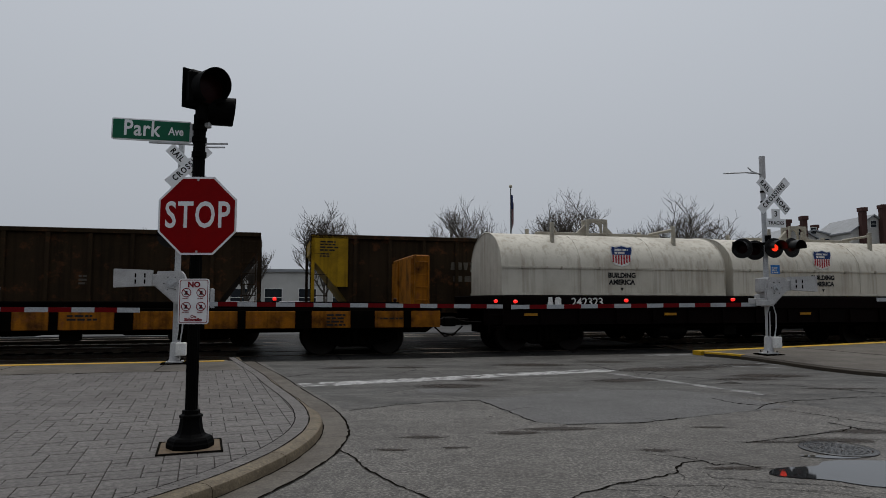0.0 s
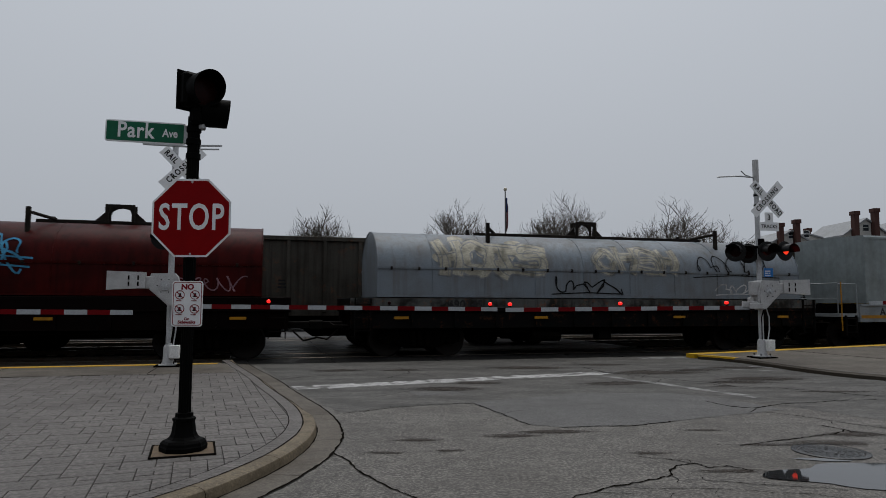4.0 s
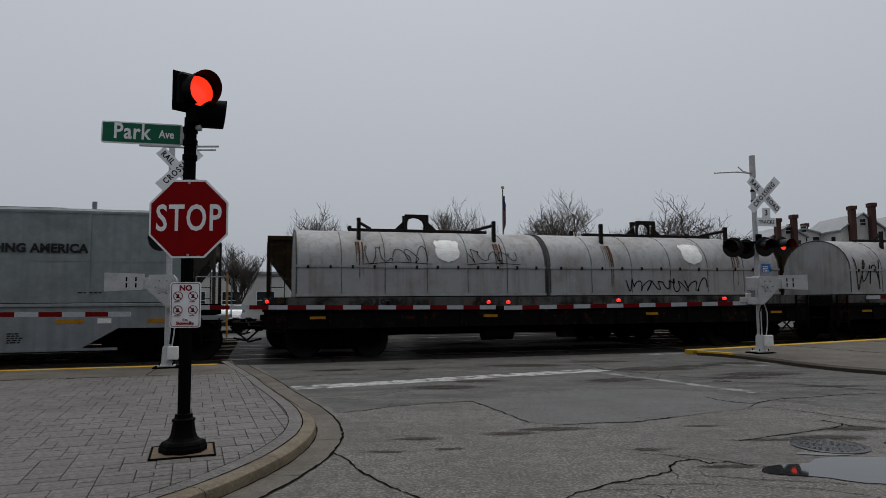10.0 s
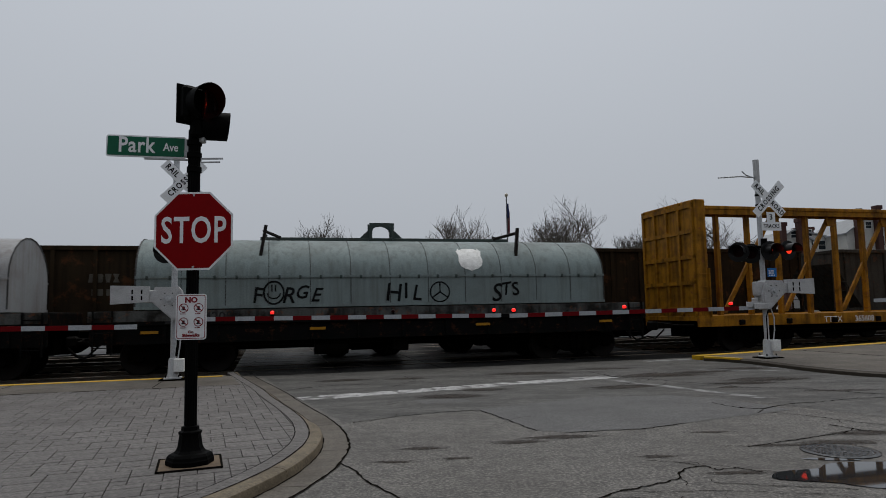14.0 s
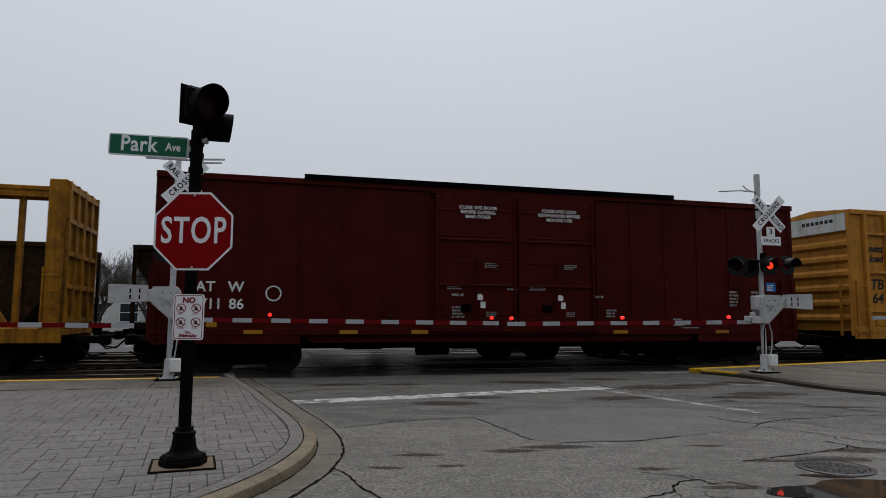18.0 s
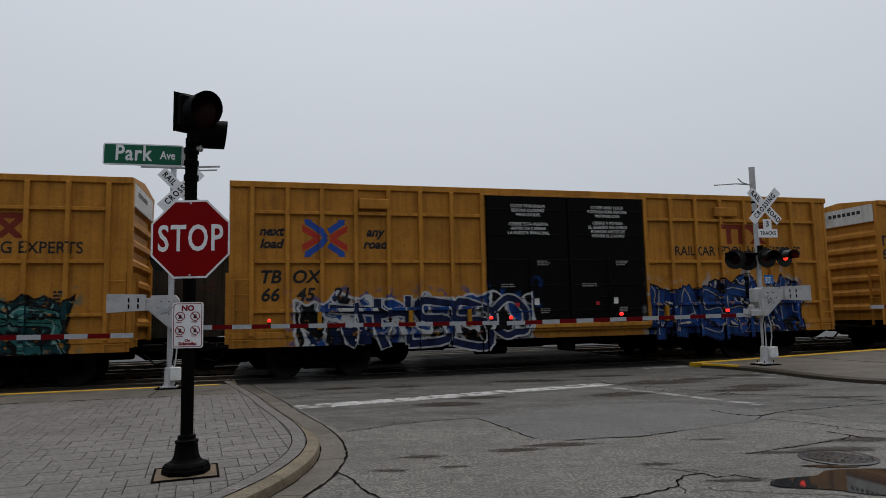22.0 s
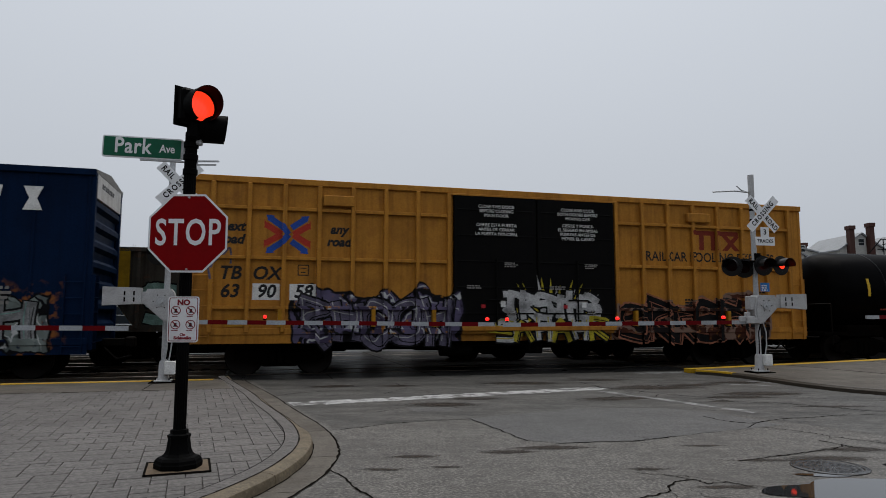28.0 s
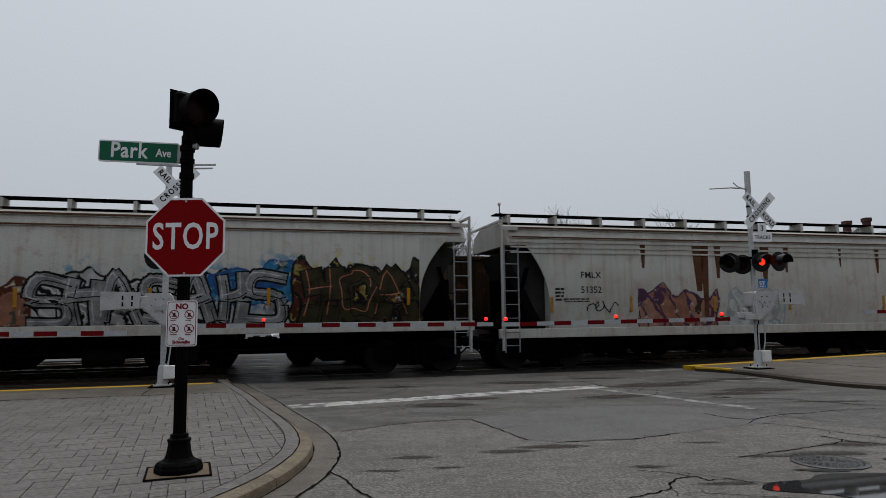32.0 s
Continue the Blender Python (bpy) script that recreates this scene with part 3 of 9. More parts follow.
def blot(cx, cy, rx, ry, z, rng, n=28, turn=0.0, lumps=0.25):
    ph = [rng.uniform(0, 6.28) for _ in range(4)]
    vs = []
    for i in range(n):
        a = 2 * math.pi * i / n
        r = 1 + lumps * (0.5 * math.sin(2 * a + ph[0]) + 0.35 * math.sin(3 * a + ph[1]) + 0.3 * math.sin(5 * a + ph[2]) + 0.2 * math.sin(8 * a + ph[3]))
        x, y = rx * r * math.cos(a), ry * r * math.sin(a)
        vs.append((cx + x * math.cos(turn) - y * math.sin(turn), cy + x * math.sin(turn) + y * math.cos(turn), z))
    return Shape().add(vs, [tuple(range(n))])


for cx, cy, rx, ry, tu in ((1.35, 7.68, 0.55, 0.085, 0.25), (0.8, 7.45, 0.4, 0.07, 0.25), (3.02, 7.79, 0.3, 0.05, 0.1), (2.05, 6.6, 0.2, 0.07, 0.0), (0.1, 11.5, 0.8, 0.22, 0.35), (0.75, 12.3, 0.6, 0.12, 0.3), (5.0, 11.9, 0.25, 0.07, 0.3), (4.1, 7.1, 0.5, 0.12, 0.2), (3.5, 7.0, 0.4, 0.07, 0.1), (4.7, 7.55, 0.4, 0.14, 0.1), (-0.2, 7.2, 0.3, 0.06, 0.2), (-0.5, 6.6, 0.25, 0.05, 0.1), (0.1, 6.7, 0.2, 0.05, 0.0), (5.6, 14.8, 0.9, 0.18, 0.3), (3.9, 16.0, 0.8, 0.15, 0.2), (-0.8, 14.6, 0.6, 0.12, 0.3), (2.6, 5.9, 0.35, 0.06, 0.1), (4.6, 14.3, 1.3, 0.3, 0.4), (6.4, 13.1, 1.0, 0.25, 0.3), (2.0, 15.2, 1.2, 0.22, 0.3), (5.7, 12.5, 0.8, 0.16, 0.3), (3.3, 12.3, 0.9, 0.16, 0.4), (6.8, 15.4, 0.7, 0.25, 0.2), (-2.2, 14.5, 0.7, 0.15, 0.4), (6.6, 11.2, 0.8, 0.1, 0.1)):
    st = blot(cx, cy, rx * 1.5, ry * 1.7, 0.0046, rng, 28, tu, 0.2)
    part("tar_stain", st, TAR, road, "dark wet stain in the asphalt")
for off, wid, z in ((0.258, 0.024, 0.0085), (-0.028, 0.014, 0.0095)):
    part("edge_joint", ribbon([(x + rng.uniform(-0.006, 0.006), y + rng.uniform(-0.006, 0.006)) for x, y in inset(KERB, off)], wid, z, rng, 0.8), CRACK, road, "dark open joint along the gutter")
for off, wid in ((-0.184, 0.014), (-0.343, 0.009)):
    part("paving_joint", ribbon([(x + rng.uniform(-0.004, 0.004), y + rng.uniform(-0.004, 0.004)) for x, y in inset(KERB, off)], wid, TOP + 0.0055, rng, 0.7), CRACK, kerb, "dark joint beside the kerb")
# open cracks, each a run of bends with its width
cracks = [(((-1.02, 6.6), (-0.68, 5.9), (-0.4, 5.4), (-0.1, 5.0), (0.2, 4.5)), 0.03), (((0.7, 4.8), (1.3, 5.35), (1.75, 5.62), (2.0, 5.8), (2.15, 6.1), (2.35, 6.18)), 0.03), (((2.35, 6.18), (2.4, 6.02), (2.6, 6.1), (2.75, 5.92)), 0.024),
          (((1.9, 6.45), (2.15, 6.35), (2.35, 6.18)), 0.016), (((-1.25, 8.9), (-0.65, 9.4), (-0.05, 9.72), (0.5, 9.85)), 0.022), (((0.5, 9.85), (0.8, 9.0), (1.1, 8.1)), 0.032), (((1.5, 7.95), (2.1, 8.03), (2.5, 8.14), (3.0, 8.4)), 0.035),
          (((-3.0, 12.74), (-2.7, 13.2), (-2.1, 13.6), (-1.5, 13.65)), 0.04), (((-1.0, 13.0), (-0.6, 14.2), (-0.9, 15.2)), 0.02), (((3.3, 15.4), (3.55, 14.2), (4.0, 13.7), (4.5, 12.95), (5.15, 12.4)), 0.035),
          (((5.15, 12.4), (5.25, 11.85), (6.0, 11.6), (6.5, 11.1), (7.0, 10.6), (8.2, 10.2)), 0.038), (((5.0, 12.1), (5.25, 11.85)), 0.07)]
cracks += [(((4.0, 10.1), (4.15, 9.6), (4.4, 9.42), (4.8, 9.68), (5.3, 9.9), (6.0, 10.15), (6.8, 10.35)), 0.03), (((4.15, 9.55), (4.4, 9.42), (4.7, 9.6)), 0.06), (((4.4, 9.1), (4.8, 8.65), (5.0, 8.25), (5.3, 7.9)), 0.028),
           (((3.1, 6.95), (3.5, 7.15), (4.0, 7.38), (4.45, 7.57), (4.7, 7.8)), 0.03), (((4.6, 8.1), (4.75, 7.7), (5.0, 7.5)), 0.04), (((4.0, 13.2), (4.4, 13.9)), 0.02), (((4.3, 13.0), (4.0, 12.4)), 0.02), (((2.2, 5.6), (2.7, 5.45), (3.2, 5.3)), 0.016),
           (((1.4, 5.4), (2.2, 5.35), (2.9, 5.2), (3.3, 4.9)), 0.012), (((1.6, 5.1), (1.75, 4.9)), 0.016), (((-0.2, 11.9), (0.1, 11.2), (0.4, 11.0)), 0.016), (((-1.0, 10.4), (-0.4, 11.3)), 0.012), (((6.1, 13.2), (7.2, 12.2), (8.3, 11.9)), 0.016), (((2.8, 12.2), (3.4, 12.7), (3.9, 13.3)), 0.016)]
for run_, w in cracks:
    pts = []
    for a, b in zip(run_, run_[1:]):
        n = max(6, int((Vector(b) - Vector(a)).length * 16))
        pts += wander(a, b, n, 0.022, rng)[:-1 if b != run_[-1] else None]
    w *= 0.6
    part("crack", ribbon(pts, w, 0.005, rng, 0.8), CRACK, road)
    for _ in range(2):
        p = Vector(rng.choice(pts))
        q = p + Vector((rng.uniform(-0.45, 0.45), rng.uniform(-0.45, 0.45)))
        part("crack", ribbon(wander(p, q, 8, 0.02, rng), w * 0.35, 0.005, rng, 0.8), CRACK, road)
puddle = part("puddle", blot(4.0, 5.72, 1.25, 0.42, 0.007, rng, 40, -0.05, 0.22), WATER)
tagged(puddle, "shallow puddle of rain water on the asphalt", "puddle", kind="structure")
tagged(part("puddle", blot(3.62, 6.33, 0.3, 0.05, 0.0065, rng, 30, -0.15, 0.3), WATER), "thin film of water below the manhole cover", "puddle", kind="structure")
tagged(part("puddle", blot(4.75, 6.75, 0.35, 0.14, 0.0065, rng, 30, 0.2, 0.3), WATER), "small puddle beside the manhole cover", "puddle", kind="structure")

# manhole cover with a ring, raised studs and bars
manhole = thing("manhole_cover", "round wet cast-iron manhole cover set in the road", "manhole cover", at=pose(3.87, 6.67, 0))
part("ring", Shape().lathe([(0.35, -0.05), (0.35, 0.010), (0.34, 0.014), (0.302, 0.014), (0.294, 0.006), (0.294, -0.05)], (0, 0, 0), n=40), CAST_IRON, manhole, smooth=30)
part("lid", Shape().lathe([(0.0, 0.008), (0.288, 0.008), (0.288, -0.05)], (0, 0, 0), n=40), CAST_IRON, manhole, smooth=30)
studs = Shape()
for r, k in ((0.25, 26), (0.195, 20), (0.14, 14), (0.085, 8)):
    for i in range(k):
        a = 2 * math.pi * i / k
        studs.box(r * math.cos(a) - 0.013, r * math.cos(a) + 0.013, r * math.sin(a) - 0.013, r * math.sin(a) + 0.013, 0.006, 0.0105)
tagged(part("studs", studs, CAST_IRON, manhole), kind="stuff")

# tracks
for idx, w in enumerate((WC, WR, WT)):
    bed = flat_sheet("track_bed", uw([(-420, w - 2.1), (-0.9, w - 2.1), (-0.9, w + 2.1), (-420, w + 2.1)]), -0.34, -0.16, BALLAST, "wet ballast under the track, train's shade put into its colour")
    flat_sheet("track_bed", uw([(12.4, w - 2.1), (420, w - 2.1), (420, w + 2.1), (12.4, w + 2.1)]), -0.34, -0.16, BALLAST, "wet ballast under the track, train's shade put into its colour")
    track = thing("track", "two worn steel rails on dark sleepers", "railway track", kind="structure", at=rail_pose(0, w))
    for side in (-0.755, 0.755):
        prof = [(-0.075, -0.17), (-0.075, -0.155), (-0.012, -0.13), (-0.012, -0.045), (-0.036, -0.035), (-0.036, -0.006), (-0.026, 0), (0.026, 0), (0.036, -0.006), (0.036, -0.035), (0.012, -0.045), (0.012, -0.13), (0.075, -0.155), (0.075, -0.17)]
        part("rail", Shape().prism([(side + y, z) for y, z in prof], "x", -420, 420), RAIL, track)
    ties = Shape()
    for k in range(-60, 80):
        u = k * 0.53
        if -1.2 < u < 12.4:
            continue
        ties.box(u - 0.115, u + 0.115, -1.3, 1.3, -0.3, -0.135)
    tagged(part("sleepers", ties, UNDER, track), kind="stuff")
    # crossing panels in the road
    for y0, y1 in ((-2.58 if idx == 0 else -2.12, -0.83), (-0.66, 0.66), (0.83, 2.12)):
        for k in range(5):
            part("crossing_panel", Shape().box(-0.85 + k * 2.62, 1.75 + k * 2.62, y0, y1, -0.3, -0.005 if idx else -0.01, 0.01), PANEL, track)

# ---- the black post with its stop sign, street name and signal heads ----
def octagon(r, n=8, ph=math.pi / 8):
    return [(r * math.cos(ph + 2 * math.pi * i / n), r * math.sin(ph + 2 * math.pi * i / n)) for i in range(n)]


def rounded(w, h, r, n=4):
    out = []
    for cx, cz, a0 in ((w / 2 - r, h / 2 - r, 0), (-w / 2 + r, h / 2 - r, 90), (-w / 2 + r, -h / 2 + r, 180), (w / 2 - r, -h / 2 + r, 270)):
        for i in range(n + 1):
            a = radians(a0 + 90 * i / n)
            out.append((cx + r * math.cos(a), cz + r * math.sin(a)))
    return out


FLASHERS = []          # lamps that turn: (lamp, kind of beat)


def drum_lamp(parent, at, r, beat, name="lamp"):
    """A lamp disc that turns on its upright axle: one face lit, the other dark."""
    prof = [(0.0, 0.012), (r * 0.55, 0.010), (r * 0.9, 0.004), (r, 0.0)]
    s = Shape().lathe([(a, -h) for a, h in prof], (0, -0.003, 0), "y", 24, 0)
    s.lathe([(a, h) for a, h in prof], (0, 0.003, 0), "y", 24, 1)
    s.lathe([(r, -0.003), (r, 0.003)], (0, 0, 0), "y", 24, 1)
    ob = part(name, s, [LAMP_ON, LAMP_OFF], parent, "round lens, lit red on one face", 40, at=at)
    FLASHERS.append((ob, beat))
    return ob


def signal_head(parent, at, beat=None, plate=True, tunnel=False):
    """A round red signal: housing, back plate, deep cutaway visor, lens; it faces -y."""
    head = part("signal_head", Shape().box(-0.165, 0.165, -0.02, 0.10, -0.165, 0.165, 0.03), BLACK_IRON, parent, "black signal housing", at=at)
    if plate:
        part("back_plate", Shape().box(-0.19, 0.19, 0.085, 0.097, -0.19, 0.19, 0.004), BLACK_IRON, head)
    part("lens_ring", Shape().lathe([(0.155, -0.02), (0.155, -0.05), (0.142, -0.05), (0.142, -0.02)], (0, 0, 0), "y", 28), BLACK_IRON, head, smooth=30)
    vis = Shape()
    n = 36
    vs, fs = [], []
    for r in (0.158, 0.152):
        for j in range(n + 1):
            a = radians((-90 + 360 * j / n) if tunnel else (-68 + 316 * j / n))
            reach = 0.21 * (0.5 + 0.5 * max(0.0, math.sin(a * 0.5 + radians(45)) ** 2))
            if tunnel:
                reach = 0.27 + 0.02 * math.sin(a)
            for y in (-0.02, -0.02 - reach):
                vs.append((r * math.cos(a), y, r * math.sin(a)))
    k = 2 * (n + 1)
    for base in (0, k):
        for j in range(n):
            fs.append((base + 2 * j, base + 2 * j + 1, base + 2 * j + 3, base + 2 * j + 2))
    for j in range(n):
        fs.append((2 * j + 1, k + 2 * j + 1, k + 2 * j + 3, 2 * j + 3))
    part("visor", vis.add(vs, fs), BLACK_IRON, head, smooth=40)
    if beat:
        drum_lamp(head, pose(0, -0.042, 0), 0.142, beat, "signal_lens")
    else:
        part("signal_lens", Shape().lathe([(0.0, -0.05), (0.1, -0.045), (0.142, -0.035)], (0, 0, 0), "y", 24), LAMP_OFF, head, smooth=40)
    return head


PX, PY = -2.325, 6.20
post = thing("sign_post", "black fluted metal post carrying signs and signals on the pavement corner", "sign post", at=pose(PX, PY, TOP))
flutes = []
for i in range(32):
    a = 2 * math.pi * i / 32
    r = 0.056 if i % 2 else 0.051
    flutes.append((r * math.cos(a), r * math.sin(a)))
part("post", Shape().prism(flutes, "z", 0.30, 3.10), BLACK_IRON, post, "black fluted post", 30)
part("base", Shape().lathe([(0.0, 0.0), (0.215, 0.0), (0.218, 0.05), (0.21, 0.062), (0.205, 0.085), (0.185, 0.105), (0.15, 0.115), (0.128, 0.135), (0.112, 0.17), (0.098, 0.26), (0.098, 0.272), (0.106, 0.277), (0.106, 0.298), (0.082, 0.31), (0.08, 0.342), (0.055, 0.35)], (0, 0, 0), n=8), BLACK_IRON, post, "stepped black cast base", 20, at=pose(0, 0, 0, 0, 0, 22) @ Matrix.Diagonal((0.96, 0.96, 1.0, 1)))
for zz in (2.86, 2.72, 2.98):
    part("collar", Shape().lathe([(0.052, zz - 0.03), (0.067, zz - 0.025), (0.067, zz + 0.025), (0.052, zz + 0.03)], (0, 0, 0), n=20), BLACK_IRON, post, smooth=30)
part("foot_plate", Shape().box(-0.262, 0.262, -0.262, 0.262, -0.02, 0.012, 0.004), surface("stained_foot_plate", (0.1, 0.07, 0.043), 0.7, 0, (0.04, 0.03, 0.02), 0.6), post, "stained square concrete pad", at=pose(0, 0, 0, 0, 0, 20))
for sx, sy, lx, ly in ((0, -0.27, 0.279, 0.009), (0, 0.27, 0.279, 0.009), (-0.27, 0, 0.009, 0.279), (0.27, 0, 0.009, 0.279)):
    part("pad_edge", Shape().box(sx - lx, sx + lx, sy - ly, sy + ly, -0.01, 0.016), CRACK, post, at=pose(0, 0, 0, 0, 0, 20))

stop = part("stop_sign", Shape().prism(octagon(0.394), "y", -0.0015, 0.0015), SIGN_WHITE, post, "red octagonal stop sign with a white border", at=pose(0.035, -0.085, 2.128))
part("red_field", Shape().prism(octagon(0.374), "y", -0.004, -0.001), SIGN_RED, stop, "red reflective field")
letters("STOP", 0.345, SIGN_WHITE, stop, pose(0.0, -0.006, -0.004), width=0.69, bold=0.005, spacing=1.1)
part("sign_clamp", Shape().box(-0.04, 0.04, 0.002, 0.03, -0.3, -0.26, 0.004).box(-0.04, 0.04, 0.002, 0.03, 0.24, 0.28, 0.004), ALUMINIUM, stop)
for zz in (0.335, -0.335):
    part("bolt", Shape().cyl((0, -0.008, zz), (0, 0, zz), 0.011, 10), ALUMINIUM, stop)

notice = part("notice_sign", Shape().prism(rounded(0.272, 0.425, 0.025), "y", -0.0015, 0.0015), SIGN_WHITE, post, "white notice sign with a red border and four red prohibition rings", at=pose(0.02, -0.075, 1.336) @ Matrix.Diagonal((1.04, 1, 0.98, 1)))
MAROON = surface("maroon_sign_ink", (0.2, 0.012, 0.02), 0.45, 0, (0.1, 0.02, 0.02), 0.2, bump=0)
rim = Shape()
o, i2 = rounded(0.252, 0.405, 0.02), rounded(0.24, 0.393, 0.016)
rim.add([(x, -0.004, z) for x, z in o] + [(x, -0.004, z) for x, z in i2], [(k, (k + 1) % len(o), len(o) + (k + 1) % len(o), len(o) + k) for k in range(len(o))])
part("border", rim, MAROON, notice)
letters("NO", 0.07, MAROON, notice, pose(0, -0.004, 0.155), bold=0.003)
letters("On", 0.036, MAROON, notice, pose(0, -0.004, -0.142), bold=0.001)
letters("Sidewalks", 0.04, MAROON, notice, pose(0, -0.004, -0.172), bold=0.0015)
for cx in (-0.066, 0.066):
    for cz in (0.082, -0.048):
        ring = Shape().lathe([(0.043, -0.004), (0.043, -0.0045), (0.036, -0.0045), (0.036, -0.004)], (cx, 0, cz), "y", 24)
        ring.prism([(cx - 0.03, cz + 0.024), (cx - 0.024, cz + 0.03), (cx + 0.03, cz - 0.024), (cx + 0.024, cz - 0.03)], "y", -0.0048, -0.004)
        part("prohibition_ring", ring, MAROON, notice)
        part("pictogram", Shape().box(cx - 0.012, cx + 0.010, -0.0035, -0.002, cz - 0.018, cz + 0.016).box(cx - 0.02, cx + 0.02, -0.0034, -0.002, cz - 0.02, cz - 0.012), LETTER_BLACK, notice)
        bs = Shape()
        bars(bs, cx - 0.032, cz - 0.05, -0.002, 0.064, 0.007)
        part("caption_bar", bs, MAROON, notice)

street = part("street_name_sign", Shape().prism(rounded(0.715, 0.205, 0.02), "y", -0.012, 0.004), SIGN_WHITE, post, "green street name sign with a white border", at=pose(-0.44, -0.03, 2.945, 0, 1.2, 9))
part("green_field", Shape().prism(rounded(0.69, 0.18, 0.012), "y", -0.015, -0.011), SIGN_GREEN, street)
letters("Park", 0.205, SIGN_WHITE, street, pose(-0.09, -0.016, 0.006), width=0.82, bold=0.004, spacing=1.08)
letters("Ave", 0.108, SIGN_WHITE, street, pose(0.22, -0.016, -0.004), width=0.8, bold=0.002)
part("sign_bracket", Shape().box(0.34, 0.4, -0.02, 0.02, -0.09, 0.09, 0.008).box(-0.02, 0.5, -0.012, 0.008, -0.122, -0.106, 0.003), ALUMINIUM, street, "grey metal bracket")
part("sign_bracket", Shape().box(0.03, 0.24, -0.03, -0.022, -0.03, -0.012, 0.002).box(0.03, 0.21, -0.02, -0.012, -0.06, -0.045, 0.002), ALUMINIUM, post, at=pose(0.04, 0.0, 2.84))
signal_head(post, pose(0.075, -0.07, 3.33, 0, 0, 48), "post")
signal_head(post, pose(0.05, 0.03, 3.155, 0, 0, 106) @ Matrix.Scale(0.86, 4), None, False, True)
part("head_bracket", Shape().cyl((0, 0, 3.05), (0, 0, 3.28), 0.045, 14).box(0.02, 0.1, -0.05, 0.05, 3.02, 3.08, 0.01), BLACK_IRON, post)
part("push_button", Shape().box(0.05, 0.1, -0.04, 0.04, 2.98, 3.05, 0.01), ALUMINIUM, post)


# ---- level crossing masts, flashers and gates ----
def crossbuck(parent, at, sub=True):
    x = part("crossbuck", Shape().box(-0.01, 0.01, 0.02, 0.06, -0.1, 0.1), ALUMINIUM, parent, "white X-shaped crossbuck", at=at)
    for k, (ang, words) in enumerate(((45, (("RAIL", -0.34), ("ROAD", 0.34))), (-45, (("CROSSING", 0.0),)))):
        y = -0.012 * k
        b = part("blade", Shape().box(-0.57, 0.57, y - 0.002, y + 0.002, -0.115, 0.115), SIGN_WHITE, x, "white reflective blade", at=pose(0, 0, 0, 0, ang, 0))
        for word, off in words:
            letters(word, 0.175, LETTER_BLACK, x, pose(0, y - 0.005, 0, 0, ang, 0) @ pose(off, 0, 0), width=0.82, bold=0.005, spacing=1.3 if len(word) > 4 else 1.15)
    return x


FLASHER_BLACK = surface("glossy_black_signal_paint", (0.006, 0.006, 0.006), 0.35, 0, (0.012, 0.012, 0.012), 0.4, grain=30, bump=0.05, spec=0.16)


def flasher(parent, at, beat):
    """A round flashing light: black disc background, hood, lamp, housing behind; it faces -y."""
    ob = part("flasher", Shape().lathe([(0.0, 0.004), (0.25, 0.004), (0.25, -0.004), (0.16, -0.008), (0.16, -0.004), (0.0, -0.004)], (0, 0, 0), "y", 28), FLASHER_BLACK, parent, "round black flasher disc", 30, at=at)
    part("housing", Shape().lathe([(0.13, 0.0), (0.14, 0.06), (0.12, 0.16), (0.05, 0.2), (0.0, 0.2)], (0, 0, 0), "y", 18), FLASHER_BLACK, ob, smooth=35)
    part("hood", Shape().lathe([(0.175, -0.005), (0.175, -0.30)], (0, 0, 0), "y", 18, 0, radians(-10), radians(190)), FLASHER_BLACK, ob, smooth=40)
    if beat:
        drum_lamp(ob, pose(0, -0.03, 0), 0.09, beat)
    else:
        part("lamp", Shape().lathe([(0.0, -0.03), (0.09, -0.025), (0.13, -0.008)], (0, 0, 0), "y", 18), LAMP_OFF, ob, smooth=40)
    return ob


def gate_arm(mast, x0, x1, z0, z1, y, lamps, ends=True):
    """A striped boom from x0 to x1 with small lamps on its top edge."""
    arm = part("gate_arm", Shape().tube([(x0, y, z0), (x1, y, z1)], 0.02, 6), ALUMINIUM, mast, "red and white striped gate arm")
    n = int(abs(x1 - x0) / 0.405)
    for i in range(n):
        t0, t1 = i / n, (i + 1) / n
        a, b = x0 + (x1 - x0) * t0, x0 + (x1 - x0) * t1
        za, zb = z0 + (z1 - z0) * t0, z0 + (z1 - z0) * t1
        lo, hi = min(a, b), max(a, b)
        h = 0.047
        part("stripe", Shape().add([(a, y - 0.024, za - h), (b, y - 0.024, zb - h), (b, y - 0.024, zb + h), (a, y - 0.024, za + h), (a, y + 0.024, za - h), (b, y + 0.024, zb - h), (b, y + 0.024, zb + h), (a, y + 0.024, za + h)],
                                   [(0, 1, 2, 3), (4, 7, 6, 5), (3, 2, 6, 7), (0, 4, 5, 1), (0, 3, 7, 4), (1, 5, 6, 2)]), ARM_RED if i % 2 else ARM_WHITE, arm)
    for t, lit in lamps:
        xx, zz = x0 + (x1 - x0) * t, z0 + (z1 - z0) * t
        lp = part("arm_lamp", Shape().cyl((xx, y, zz + 0.055), (xx, y, zz + 0.075), 0.04, 10).box(xx - 0.012, xx + 0.012, y - 0.05, y + 0.05, zz + 0.07, zz + 0.09), BLACK_IRON, arm)
        part("lens", Shape().lathe([(0.0, -0.055), (0.028, -0.05), (0.042, -0.03), (0.042, 0.03), (0.028, 0.05), (0.0, 0.055)], (xx, y, zz + 0.125), "y", 14), LAMP_SMALL if lit else LAMP_OFF, lp, smooth=40)
    return arm


